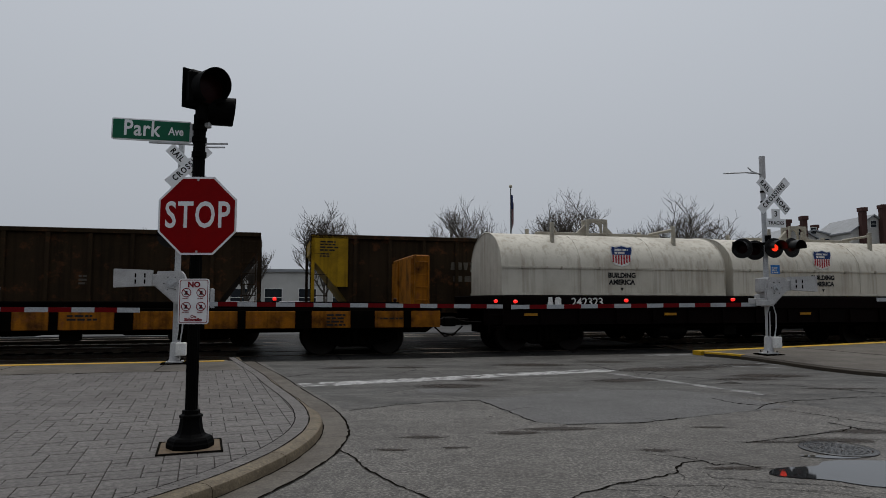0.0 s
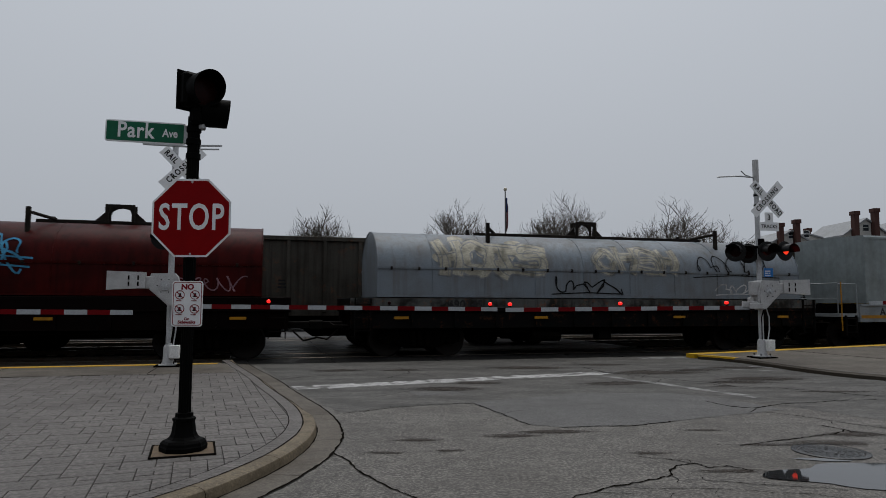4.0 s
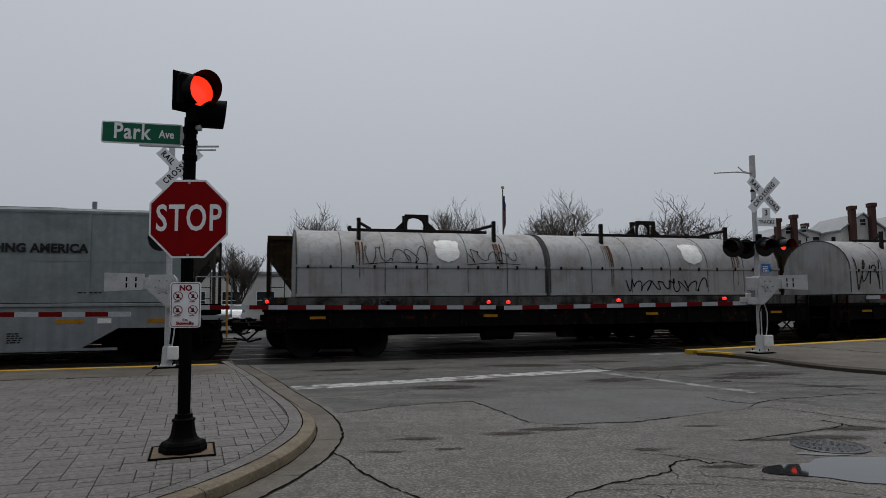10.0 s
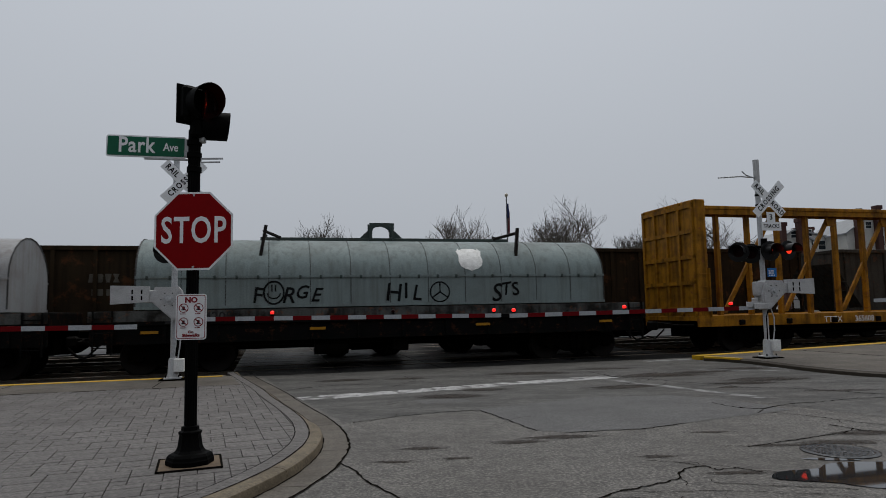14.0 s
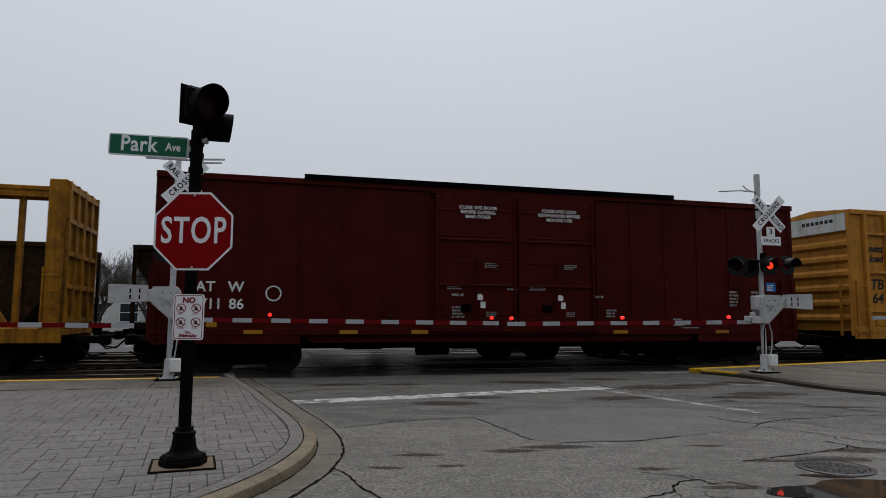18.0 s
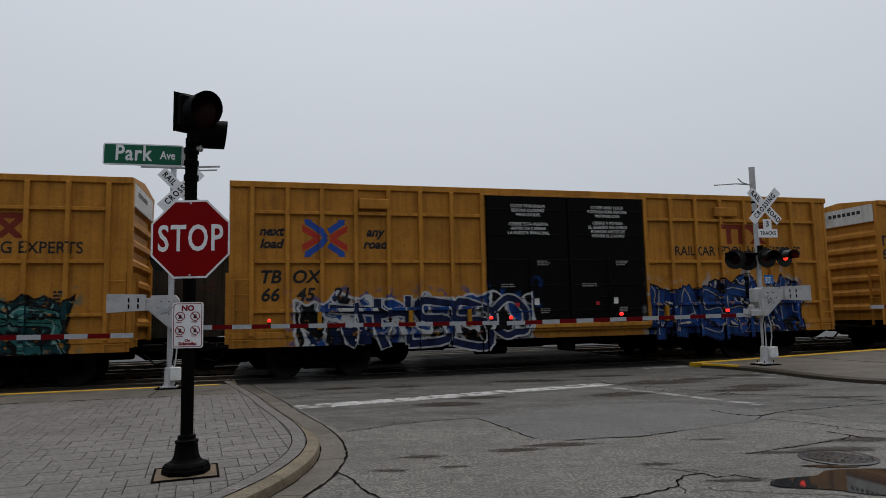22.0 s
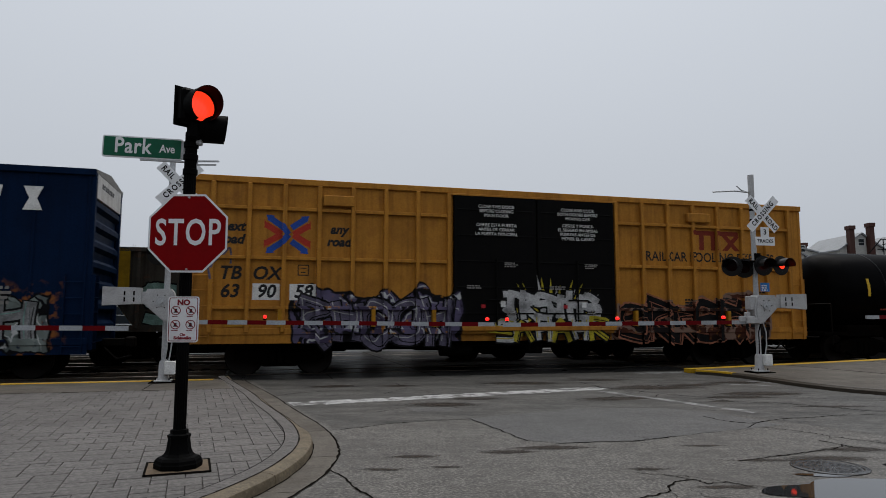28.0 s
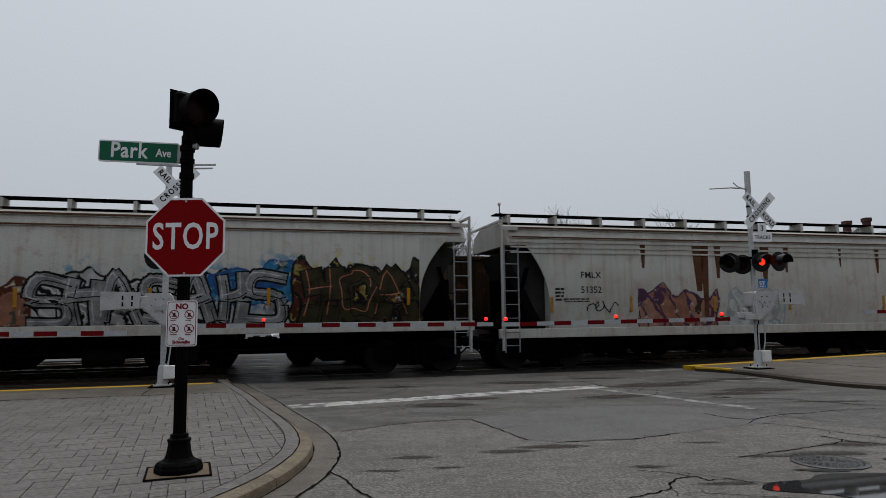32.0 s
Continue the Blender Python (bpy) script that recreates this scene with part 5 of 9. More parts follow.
def graffiti(paint, regions, tag):
    """The car's paint with sprayed pieces over it: interlocking cells with outlines, glints, a bumpy top edge and overspray.
    regions: (x0, x1, z0, z1, fill, fill, outline, glint, halo, seed), in the car's own space."""
    mat = paint.copy()
    mat.name = paint.name + "_" + tag
    n, l = mat.node_tree.nodes, mat.node_tree.links
    b = n["Principled BSDF"]
    co = n.new("ShaderNodeTexCoord")
    xyz = n.new("ShaderNodeSeparateXYZ")
    l.new(co.outputs["Object"], xyz.inputs[0])
    X, Z = xyz.outputs[0], xyz.outputs[2]

    def op(kind, a, c=0.0, d=0.0):
        m = n.new("ShaderNodeMath")
        m.operation = kind
        for sock, val in zip(m.inputs, (a, c, d)):
            if isinstance(val, bpy.types.NodeSocket):
                l.new(val, sock)
            else:
                sock.default_value = val
        return m.outputs[0]

    def step(v, a, c):
        r = n.new("ShaderNodeMapRange")
        r.inputs["From Min"].default_value, r.inputs["From Max"].default_value = a, c
        l.new(v, r.inputs["Value"])
        return r.outputs["Result"]

    def blend(fac, a, c):
        m = n.new("ShaderNodeMix")
        m.data_type = "RGBA"
        for sock, val in ((m.inputs[0], fac), (m.inputs[6], a), (m.inputs[7], c)):
            if isinstance(val, bpy.types.NodeSocket):
                l.new(val, sock)
            else:
                sock.default_value = rgb(val)
        return m.outputs[2]

    def field(x, y, z):
        c = n.new("ShaderNodeCombineXYZ")
        for sock, val in zip(c.inputs, (x, y, z)):
            if isinstance(val, bpy.types.NodeSocket):
                l.new(val, sock)
            else:
                sock.default_value = val
        return c.outputs[0]

    def noise_at(vec, sc, detail=2.0):
        t = n.new("ShaderNodeTexNoise")
        t.inputs["Scale"].default_value, t.inputs["Detail"].default_value = sc, detail
        l.new(vec, t.inputs["Vector"])
        return t

    old = b.inputs["Base Color"].links[0].from_socket
    for x0, x1, z0, z1, ca, cb, line, glint, halo, seed in regions:
        h = z1 - z0
        flat = field(X, seed * 3.7, Z)
        bend = noise_at(flat, 1.3, 3.0)
        sep = n.new("ShaderNodeSeparateXYZ")
        l.new(bend.outputs["Color"], sep.inputs[0])
        dx, dz = op("MULTIPLY", op("SUBTRACT", sep.outputs[0], 0.5), 1.1), op("MULTIPLY", op("SUBTRACT", sep.outputs[1], 0.5), 0.9)
        cell = field(op("MULTIPLY", op("ADD", op("ADD", X, op("MULTIPLY", Z, 0.35)), dx), 2.1), seed * 5.3, op("MULTIPLY", op("ADD", Z, dz), 0.85))
        vo = n.new("ShaderNodeTexVoronoi")
        vo.feature = "DISTANCE_TO_EDGE"
        l.new(cell, vo.inputs["Vector"])
        v1 = n.new("ShaderNodeTexVoronoi")
        l.new(cell, v1.inputs["Vector"])
        for v in (vo, v1):
            v.inputs["Scale"].default_value, v.inputs["Randomness"].default_value = 1.0, 0.9
        pick = n.new("ShaderNodeSeparateXYZ")
        l.new(v1.outputs["Color"], pick.inputs[0])
        lobes = noise_at(field(op("ADD", X, op("MULTIPLY", dz, 0.6)), seed * 2.1, 0.0), 1.25, 1.5).outputs["Fac"]
        rough_edge = noise_at(flat, 5.0, 2.0).outputs["Fac"]
        top = op("SUBTRACT", op("SUBTRACT", z1 + h * 0.5, op("MULTIPLY", lobes, h * 1.15)), Z)
        side = op("MINIMUM", op("SUBTRACT", X, x0), op("SUBTRACT", x1, X))
        side = op("ADD", side, op("MULTIPLY", dz, 0.5))
        low = op("ADD", op("SUBTRACT", Z, z0), op("MULTIPLY", op("SUBTRACT", rough_edge, 0.5), 0.3))
        inside = op("MINIMUM", op("MINIMUM", top, side), low)
        face = op("LESS_THAN", n_y(n, l), 0.35)
        if halo is not None:
            spots = op("MULTIPLY", step(inside, -0.34, -0.05), step(noise_at(flat, 4.2, 4.0).outputs["Fac"], 0.52, 0.62))
            old = blend(op("MULTIPLY", op("MULTIPLY", spots, face), 0.8), old, halo)
        tone = blend(step(pick.outputs[0], 0.45, 0.5), ca, cb)
        tone = blend(op("MULTIPLY", step(noise_at(flat, 2.3, 5.0).outputs["Fac"], 0.4, 0.65), 0.6), tone, [k * 0.38 for k in ca])
        band = op("MULTIPLY", step(vo.outputs["Distance"], 0.085, 0.1), step(vo.outputs["Distance"], 0.15, 0.135))
        tone = blend(op("MULTIPLY", band, step(noise_at(flat, 1.9, 2.0).outputs["Fac"], 0.5, 0.56)), tone, glint)
        joined = step(noise_at(flat, 1.6, 2.0).outputs["Fac"], 0.4, 0.46)
        tone = blend(op("MULTIPLY", step(vo.outputs["Distance"], 0.075, 0.055), joined), tone, line)
        core = op("MULTIPLY", step(vo.outputs["Distance"], 0.3, 0.32), step(pick.outputs[1], 0.5, 0.52))
        tone = blend(core, tone, [k * 0.15 for k in cb])
        tone = blend(step(inside, 0.075, 0.05), tone, line)
        worn = step(noise_at(flat, 6.0, 6.0).outputs["Fac"], 0.72, 0.6)
        old = blend(op("MULTIPLY", op("MULTIPLY", step(inside, -0.015, 0.015), worn), face), old, tone)
    l.new(old, b.inputs["Base Color"])
    return mat


def n_y(n, l):
    """The share of the surface normal that looks away from the road, in the thing's space."""
    co = n.new("ShaderNodeTexCoord")
    s = n.new("ShaderNodeSeparateXYZ")
    l.new(co.outputs["Normal"], s.inputs[0])
    return s.outputs[1]


def wild_piece(x0, x1, z0, z1, seed, fills=(1,), outline=0, glint=2, n=5, fat=0.24, cloud=None):
    """A row of fat interlocking invented shapes with outlines and glints; no letters."""
    r = random.Random(seed)
    polys, h, w = [], z1 - z0, (x1 - x0) / n
    if cloud is not None:
        for i in range(n * 4):
            cx, cz, q = r.uniform(x0, x1), r.uniform(z0 + h * 0.35, z1 + h * 0.02), r.uniform(0.14, 0.3) * h
            polys.append((0, cloud, [(cx + q * 1.3 * math.cos(a) * r.uniform(0.8, 1.1), cz + q * math.sin(a) * r.uniform(0.8, 1.1)) for a in [k * math.pi / 5 for k in range(10)]]))
    for i in range(n):
        a, b = x0 + i * w, x0 + (i + 1) * w
        lo, hi = z0 + r.uniform(0, 0.08) * h, z1 - r.uniform(0, 0.22) * h
        m = (a + b) / 2
        forms = [
            [[(a, lo), (a + w * 0.3, hi), (b - w * 0.1, lo)], [(a + w * 0.1, lo + h * 0.35), (b - w * 0.2, lo + h * 0.4)]],
            [[(a + w * 0.2, lo), (a + w * 0.15, hi)], [(a + w * 0.15, hi), (b - w * 0.1, hi - h * 0.2), (a + w * 0.3, lo + h * 0.45), (b, lo)]],
            [[(a + w * 0.15, hi), (a + w * 0.2, lo)], [(b - w * 0.15, hi - h * 0.05), (b - w * 0.2, lo)], [(a + w * 0.2, lo + h * 0.5), (b - w * 0.2, lo + h * 0.55)]],
            [[(b, hi - h * 0.1), (a + w * 0.2, hi), (a + w * 0.1, lo + h * 0.5), (b - w * 0.1, lo + h * 0.45), (b - w * 0.1, lo), (a, lo + h * 0.05)]],
            [[(m + w * 0.45 * math.cos(t), (lo + hi) / 2 + h * 0.4 * math.sin(t)) for t in [k * math.pi / 6 for k in range(13)]]],
            [[(a, hi), (b, hi - h * 0.08)], [(m, hi), (m + w * 0.1, lo)], [(a + w * 0.1, lo + h * 0.3), (m, lo)]],
        ]
        strokes = r.choice(forms)
        fill = fills[i % len(fills)]
        for st in strokes:
            st = [(x + r.uniform(-0.09, 0.09) * w, z + r.uniform(-0.07, 0.07) * h) for x, z in st]
            st = curve_through(st, 4) if len(st) > 2 else [st[0], ((st[0][0] + st[1][0]) / 2 + r.uniform(-0.12, 0.12) * w, (st[0][1] + st[1][1]) / 2 + r.uniform(-0.05, 0.05) * h), st[1]]
            st = curve_through(st, 3) if len(st) == 3 else st
            f = fat * h * r.uniform(0.85, 1.2)
            polys += stroke_polys(st, f + 0.1, 1, outline)
            polys += stroke_polys(st, f, 2, fill)
            if glint is not None:
                polys += stroke_polys([(x - f * 0.28, z + f * 0.25) for x, z in st], 0.03, 3, glint)
                if r.random() < 0.6:
                    polys += stroke_polys([(x + f * 0.3, z - f * 0.22) for x, z in st], 0.025, 3, outline)
    return polys


def scrawl(x0, x1, z0, z1, seed, w=0.035, slot=0, n=6):
    """One running hand of loops and spikes, as a spray can draws it; no letters."""
    r = random.Random(seed)
    h, zm, pts = z1 - z0, (z0 + z1) / 2, []
    for i in range(n):
        c, span = x0 + (x1 - x0) * (i + 0.5) / n, (x1 - x0) / n
        turn, amp, lean, wide = r.choice((3.6, 5.2, 6.6)), r.uniform(0.25, 0.55), r.uniform(-0.4, 0.5), r.uniform(0.35, 0.75)
        ph = r.uniform(0, 6.28)
        for j in range(14):
            t = j / 13
            s = math.sin(ph + turn * t)
            pts.append((c + span * ((t - 0.5) * 0.7 + wide * 0.5 * math.cos(ph * 1.7 + turn * t)) + lean * h * 0.3 * s, zm + h * amp * s + h * 0.08 * math.sin(9 * t + i)))
    out = stroke_polys(pts, w, 4, slot)
    if r.random() < 0.6:
        out += stroke_polys([(x0, z0 - h * 0.05), ((x0 + x1) / 2, z0 + h * 0.06), (x1 + h * 0.2, z0 - h * 0.02)], w * 0.8, 4, slot)
    return out


def bubbles(x0, x1, z0, z1, seed, w, n):
    """Overlapping closed outlines, rounded and uneven."""
    r = random.Random(seed)
    out, step, h = [], (x1 - x0) / n, z1 - z0
    for i in range(n):
        cx, cz = x0 + (i + 0.5) * step, z0 + h * r.uniform(0.42, 0.58)
        a, b, ph, lean = step * r.uniform(0.5, 0.72), h * r.uniform(0.36, 0.5), r.uniform(0, 6.28), r.uniform(-0.3, 0.3)
        for k, q in ((1.0, 0.16), (r.uniform(0.25, 0.45), 0.1)):
            pts = []
            for j in range(19):
                t = 2 * math.pi * j / 18 + ph
                m = k * (1 + q * math.sin(2 * t + ph) + q * math.sin(3 * t - ph))
                pts.append((cx + a * m * math.cos(t) + lean * b * m * math.sin(t), cz + b * m * math.sin(t)))
            out += stroke_polys(pts, w, 4, 0)
    return out


MARKS = (((0, 0), (1, 0), (0.8, 1), (0.2, 1)), ((0, 0.15), (0.2, 0), (0.8, 0), (1, 0.15), (1, 0.85), (0.8, 1), (0.2, 1), (0, 0.85)), ((0.25, 0), (0.75, 0), (1, 1), (0, 1)), ((0, 0), (1, 0), (0.7, 0.5), (1, 1), (0, 1), (0.3, 0.5)))


def glyph_blocks(s, x, z, y, h, n, w=None, gap=0.25, slot=0, first=0):
    """Plain upright shapes that stand for a company mark."""
    w = w or h * 0.62
    for i in range(n):
        xx = x + i * w * (1 + gap)
        s.prism([(xx + a * w, z + b * h) for a, b in MARKS[(i + first) % 4]], "y", y - 0.005, y, slot)
    return s


def shield(car, x, z, y, h, wide=0.9):
    w = h * wide
    out = [(-0.5, 0.30), (-0.46, 0.46), (-0.28, 0.42), (0, 0.5), (0.28, 0.42), (0.46, 0.46), (0.5, 0.30), (0.46, 0.05), (0.44, -0.2), (0.3, -0.4), (0, -0.5), (-0.3, -0.4), (-0.44, -0.2), (-0.46, 0.05)]
    e = part("emblem", Shape().prism([(x + a * w * 1.1, z + b * h * 1.1) for a, b in out], "y", y - 0.004, y), LETTER_WHITE, car, "striped shield emblem in blue, red and white")
    part("emblem_chief", Shape().prism([(x + a * w, z + b * h) for a, b in out[:7]] + [(x + 0.455 * w, z + 0.06 * h), (x - 0.455 * w, z + 0.06 * h)], "y", y - 0.007, y), SHIELD_BLUE, e)
    st = Shape()
    for k in range(7):
        xx = (-0.44 + k * 0.133) * w
        lo = -0.46 + abs(k - 3) * 0.05
        st.box(x + xx, x + xx + 0.075 * w, y - 0.007, y, z + lo * h, z + 0.05 * h)
    part("emblem_stripes", st, SHIELD_RED, e)
    pl = Shape()
    bars(pl, x - 0.34 * w, z + 0.36 * h, y - 0.006, 0.68 * w, 0.1 * h, 2, 1.5, random.Random(1))
    part("emblem_bar", pl, LETTER_WHITE, e)


def small_print(car, spots, y, mat, seed=0, inside=None):
    s, r = Shape(), random.Random(seed)
    for x, z, w, h, rows in spots:
        bars(s, x, z, y if inside is None or inside[0] < x < inside[1] else -1.571, w, h, rows, 1.7, r)
    return tagged(part("stencilled_bar", s, mat, car), kind="stuff")


# ---- boxcars ----
DEPTHS = {}            # for each boxcar: (x0, x1, y) of its panels, ribs and doors


def boxcar(u, L, paint, door_paint, label, doors, roof_z=5.06, sill=0.82, ribs="grid", yellow=False, end_white=True, pieces=(), door_n=2, name="boxcar"):
    roof_z += 0.06 if yellow else 0.0
    car = car_base(name, label, L, u, "boxcar", deck=1.0)
    W = 1.56
    d0, d1 = doors
    body = Shape().box(0.12, L - 0.12, -W + 0.02, W - 0.02, sill + 0.25, roof_z - 0.14)
    part("body", body, paint, car, "welded steel side")
    depths = []
    y = -W + 0.02
    cuts = []
    for s in (-1, 1):
        rs = Shape()
        Y = (W - 0.02) * s
        o = Y + (0.13 if ribs == "grid" else 0.03) * s

        def rib(x0, x1, z0, z1):
            rs.box(x0, x1, min(Y, o), max(Y, o), z0, z1, 0.012)
        zs, zt = sill + 0.28, roof_z - 0.2
        for a, b in ((0.0, d0), (d1, L)):
            n = 8 if ribs == "grid" else max(2, round((b - a) / 1.25))
            st = 0.883 if ribs == "grid" else (b - a - 0.28) / n
            start = (0.5 if a == 0 else b - 0.6 - 0.883 * 7) if ribs == "grid" else a + 0.1
            for k in range(n + 1 if ribs != "grid" else n):
                x = start + k * st
                w = 0.11
                x = min(max(x, 0.02), L - 0.02 - w)
                if ribs == "grid":
                    rib(x, x + w, zs, zt)
                    if s < 0:
                        cuts.append((x, x + w))
                elif k % 1 == 0:
                    rib(x, x + 0.07, zs, zt)
                    if s < 0:
                        cuts.append((x, x + 0.07))
            if ribs == "grid":
                for k in range(n - 1):
                    x = start + k * st
                    for z in (1.68, 2.95, 4.23):
                        rs.box(x + 0.11, x + st, min(Y, Y + 0.11 * s), max(Y, Y + 0.11 * s), z, z + 0.09, 0.012)
        if s < 0:
            part("side_rib", rs, paint, car)
        else:
            tagged(part("far_side_ribs", rs, paint, car), kind="stuff")
    part("side_sill", Shape().box(0.02, L - 0.02, -W - 0.045, -W + 0.1, sill + 0.22, sill + 0.38, 0.01).box(0.02, L - 0.02, W - 0.1, W + 0.045, sill + 0.22, sill + 0.38, 0.01)
         .prism([(0.02, sill + 0.22), (3.6, sill + 0.22), (3.6, sill), (0.02, sill)], "y", -W - 0.02, -W + 0.04).prism([(L - 3.6, sill + 0.22), (L - 0.02, sill + 0.22), (L - 0.02, sill), (L - 3.6, sill)], "y", -W - 0.02, -W + 0.04)
         .prism([(3.6, sill + 0.22), (L - 3.6, sill + 0.22), (L - 3.9, sill + 0.02), (3.9, sill + 0.02)], "y", -W + 0.1, -W + 0.16), paint, car)
    part("top_plate", Shape().box(0.0, L, -W - 0.06, -W + 0.06, roof_z - 0.2, roof_z - 0.04, 0.015).box(0.0, L, W - 0.06, W + 0.06, roof_z - 0.2, roof_z - 0.04, 0.015), paint, car)
    roof = Shape().prism([(-W - 0.06, roof_z - 0.05), (0, roof_z + 0.12), (W + 0.06, roof_z - 0.05), (W, roof_z - 0.12), (-W, roof_z - 0.12)], "x", 0.0, L)
    for k in range(int(L / 1.1)):
        x = 0.5 + k * 1.1
        roof.prism([(-W - 0.05, roof_z - 0.045), (0, roof_z + 0.15), (W + 0.05, roof_z - 0.045), (0, roof_z + 0.1)], "x", x, x + 0.08)
    part("roof", roof, car_paint("grey_galvanised_roof", (0.2, 0.19, 0.17), 0.55, 0.3) if not yellow else paint, car, "ribbed steel roof")
    # corrugated ends
    for e, (xe, dx) in enumerate(((0.12, -1), (L - 0.12, 1))):
        es = Shape()
        for k in range(7):
            z = sill + 0.5 + k * 0.5
            es.prism([(z, 0.0), (z + 0.1, 0.1), (z + 0.22, 0.1), (z + 0.32, 0.0)], "y", -W + 0.1, W - 0.1)
        es.v = [(xe + dx * c, b, a) for a, b, c in es.v]
        en = part("end_wall", es, paint, car, "pressed corrugated end")
        part("corner_post", Shape().box(min(xe, xe + dx * 0.12), max(xe, xe + dx * 0.12), -W + 0.0, -W + 0.16, sill + 0.2, roof_z - 0.1, 0.02).box(min(xe, xe + dx * 0.12), max(xe, xe + dx * 0.12), W - 0.16, W, sill + 0.2, roof_z - 0.1, 0.02), paint, en)
        if end_white:
            part("end_band", Shape().box(min(xe, xe + dx * 0.115), max(xe, xe + dx * 0.115), -W + 0.17, W - 0.17, roof_z - 0.72, roof_z - 0.06, 0.01), END_WHITE, en, "white upper end panel")
            sp = Shape()
            for q in range(7):
                sp.box(min(xe + dx * 0.115, xe + dx * 0.12), max(xe + dx * 0.115, xe + dx * 0.12), -0.9 + q * 0.2, -0.76 + q * 0.2, roof_z - 0.4, roof_z - 0.28)
            part("end_bar", sp, LETTER_BLACK, en)
        end_ladder(car, xe + dx * 0.1, dx * 0.1, -W + 0.06, sill + 0.1, sill + 1.9, paint, 5)
    ladder(car, 0.12, -W, sill, sill + 1.9, paint, 5)
    ladder(car, L - 0.56, -W, sill, sill + 1.9, paint, 5)
    # sliding doors
    dw = (d1 - d0) / door_n
    for k in range(door_n):
        x0 = d0 + k * dw
        ds = Shape().box(x0 + 0.02, x0 + dw - 0.02, -W - 0.10, -W + 0.04, sill + 0.42, roof_z - 0.24, 0.015)
        d = part("door", ds, door_paint, car, "sliding plug door")
        for q in range(5):
            z = sill + 0.75 + q * 0.72
            part("door_rib", Shape().box(x0 + 0.12, x0 + dw - 0.12, -W - 0.118, -W - 0.098, z, z + 0.045, 0.01), door_paint, d)
        part("lock_rod", Shape().tube([(x0 + dw * 0.5, -W - 0.14, sill + 0.45), (x0 + dw * 0.5, -W - 0.14, sill + 2.3)], 0.022, 6).tube([(x0 + dw * 0.5 - 0.3, -W - 0.14, sill + 1.15), (x0 + dw * 0.5 + 0.3, -W - 0.14, sill + 1.15)], 0.02, 6), door_paint, d)
        part("placard", Shape().box(x0 + dw * 0.55, x0 + dw * 0.55 + 0.14, -W - 0.128, -W - 0.12, sill + 0.95, sill + 1.17), LETTER_WHITE, d)
        part("placard", Shape().box(x0 + dw * 0.5 - 0.45, x0 + dw * 0.5 - 0.33, -W - 0.128, -W - 0.12, sill + 0.92, sill + 1.02), SHIELD_RED, d)
        small_print(d, [(x0 + dw * 0.15, sill + 1.55, 0.5, 0.035, 2), (x0 + dw * 0.6, sill + 2.2, 0.4, 0.03, 3), (x0 + dw * 0.62, sill + 0.85, 0.3, 0.03, 3)], -W - 0.12, DIM_WHITE, k)
    part("door_track", Shape().box(d0 - 0.1, d1 + 0.1, -W - 0.14, -W, sill + 0.3, sill + 0.42, 0.01).box(d0 - 0.1, d1 + 0.1, -W - 0.105, -W, roof_z - 0.26, roof_z - 0.2, 0.01), paint, car)
    # depth map for sprayed paint and lettering
    yp, yr, yd = -W + 0.02, -W - (0.11 if ribs == "grid" else 0.01), -W - 0.10
    edges = sorted(cuts)
    x = 0.0
    for a, b in edges:
        if a > x:
            if not (x >= d1 - 0.3 and False):
                depths.append((x, a, yp))
        depths.append((a, b, yr))
        x = b
    depths.append((x, L, yp))
    fixed = []
    for a, b, yy in depths:
        if b <= d0 or a >= d1:
            fixed.append((a, b, yy))
        else:
            if a < d0:
                fixed.append((a, d0, yy))
            if b > d1:
                fixed.append((d1, b, yy))
    fixed.append((d0, d1, yd))
    DEPTHS[car.name] = fixed
    for k, (polys, mats, lab) in enumerate(pieces):
        sprayed(car, "sprayed_piece", polys, fixed, mats, lab)
    for x in (2.2, 4.6, d0 - 0.6, d1 + 0.6, L - 3.0):
        if ribs == "grid":
            part("reflector", Shape().box(x, x + 0.1, -W - 0.14, -W, sill + 0.42, sill + 0.87), REFLECT, car)
        else:
            part("reflector", Shape().box(x, x + 0.46, -W - 0.056, -W, sill + 0.25, sill + 0.35), REFLECT, car)
    part("notice_plate", Shape().box(0.9, 1.55, -W - 0.005, -W + 0.01, sill + 0.42, sill + 0.62), REFLECT, car)
    return car


def painted_words(car, words, size, mat, x, z, bold=0.0, width=1.0, shear=0.0, name="letter"):
    """Lettering painted straight across panels and ribs: it breaks where the depth changes."""
    for me in letter_meshes(words, size, mat, name, "CENTER", shear, width, bold, 1.0):
        bm = bmesh.new()
        bm.from_mesh(me)
        bm.normal_update()
        bmesh.ops.delete(bm, geom=[f for f in bm.faces if f.normal.y > -0.5], context="FACES")
        for a, b, _ in DEPTHS[car.name]:
            bmesh.ops.bisect_plane(bm, geom=bm.verts[:] + bm.edges[:] + bm.faces[:], plane_co=(a - x, 0, 0), plane_no=(1, 0, 0))
        s = Shape()
        for f in bm.faces:
            cx = sum(v.co.x for v in f.verts) / len(f.verts) + x
            y = next((d for a, b, d in DEPTHS[car.name] if a <= cx <= b), -1.54)
            s.add([(v.co.x + x, y - 0.004, v.co.z + z) for v in f.verts], [tuple(range(len(f.verts)))])
        bm.free()
        part(name, s, mat, car)


def band_poly(x0, z0, x1, z1, t):
    dx, dz = x1 - x0, z1 - z0
    k = t / 2 / math.hypot(dx, dz)
    return [(x0 - dz * k, z0 + dx * k), (x0 + dz * k, z0 - dx * k), (x1 + dz * k, z1 - dx * k), (x1 - dz * k, z1 + dx * k)]


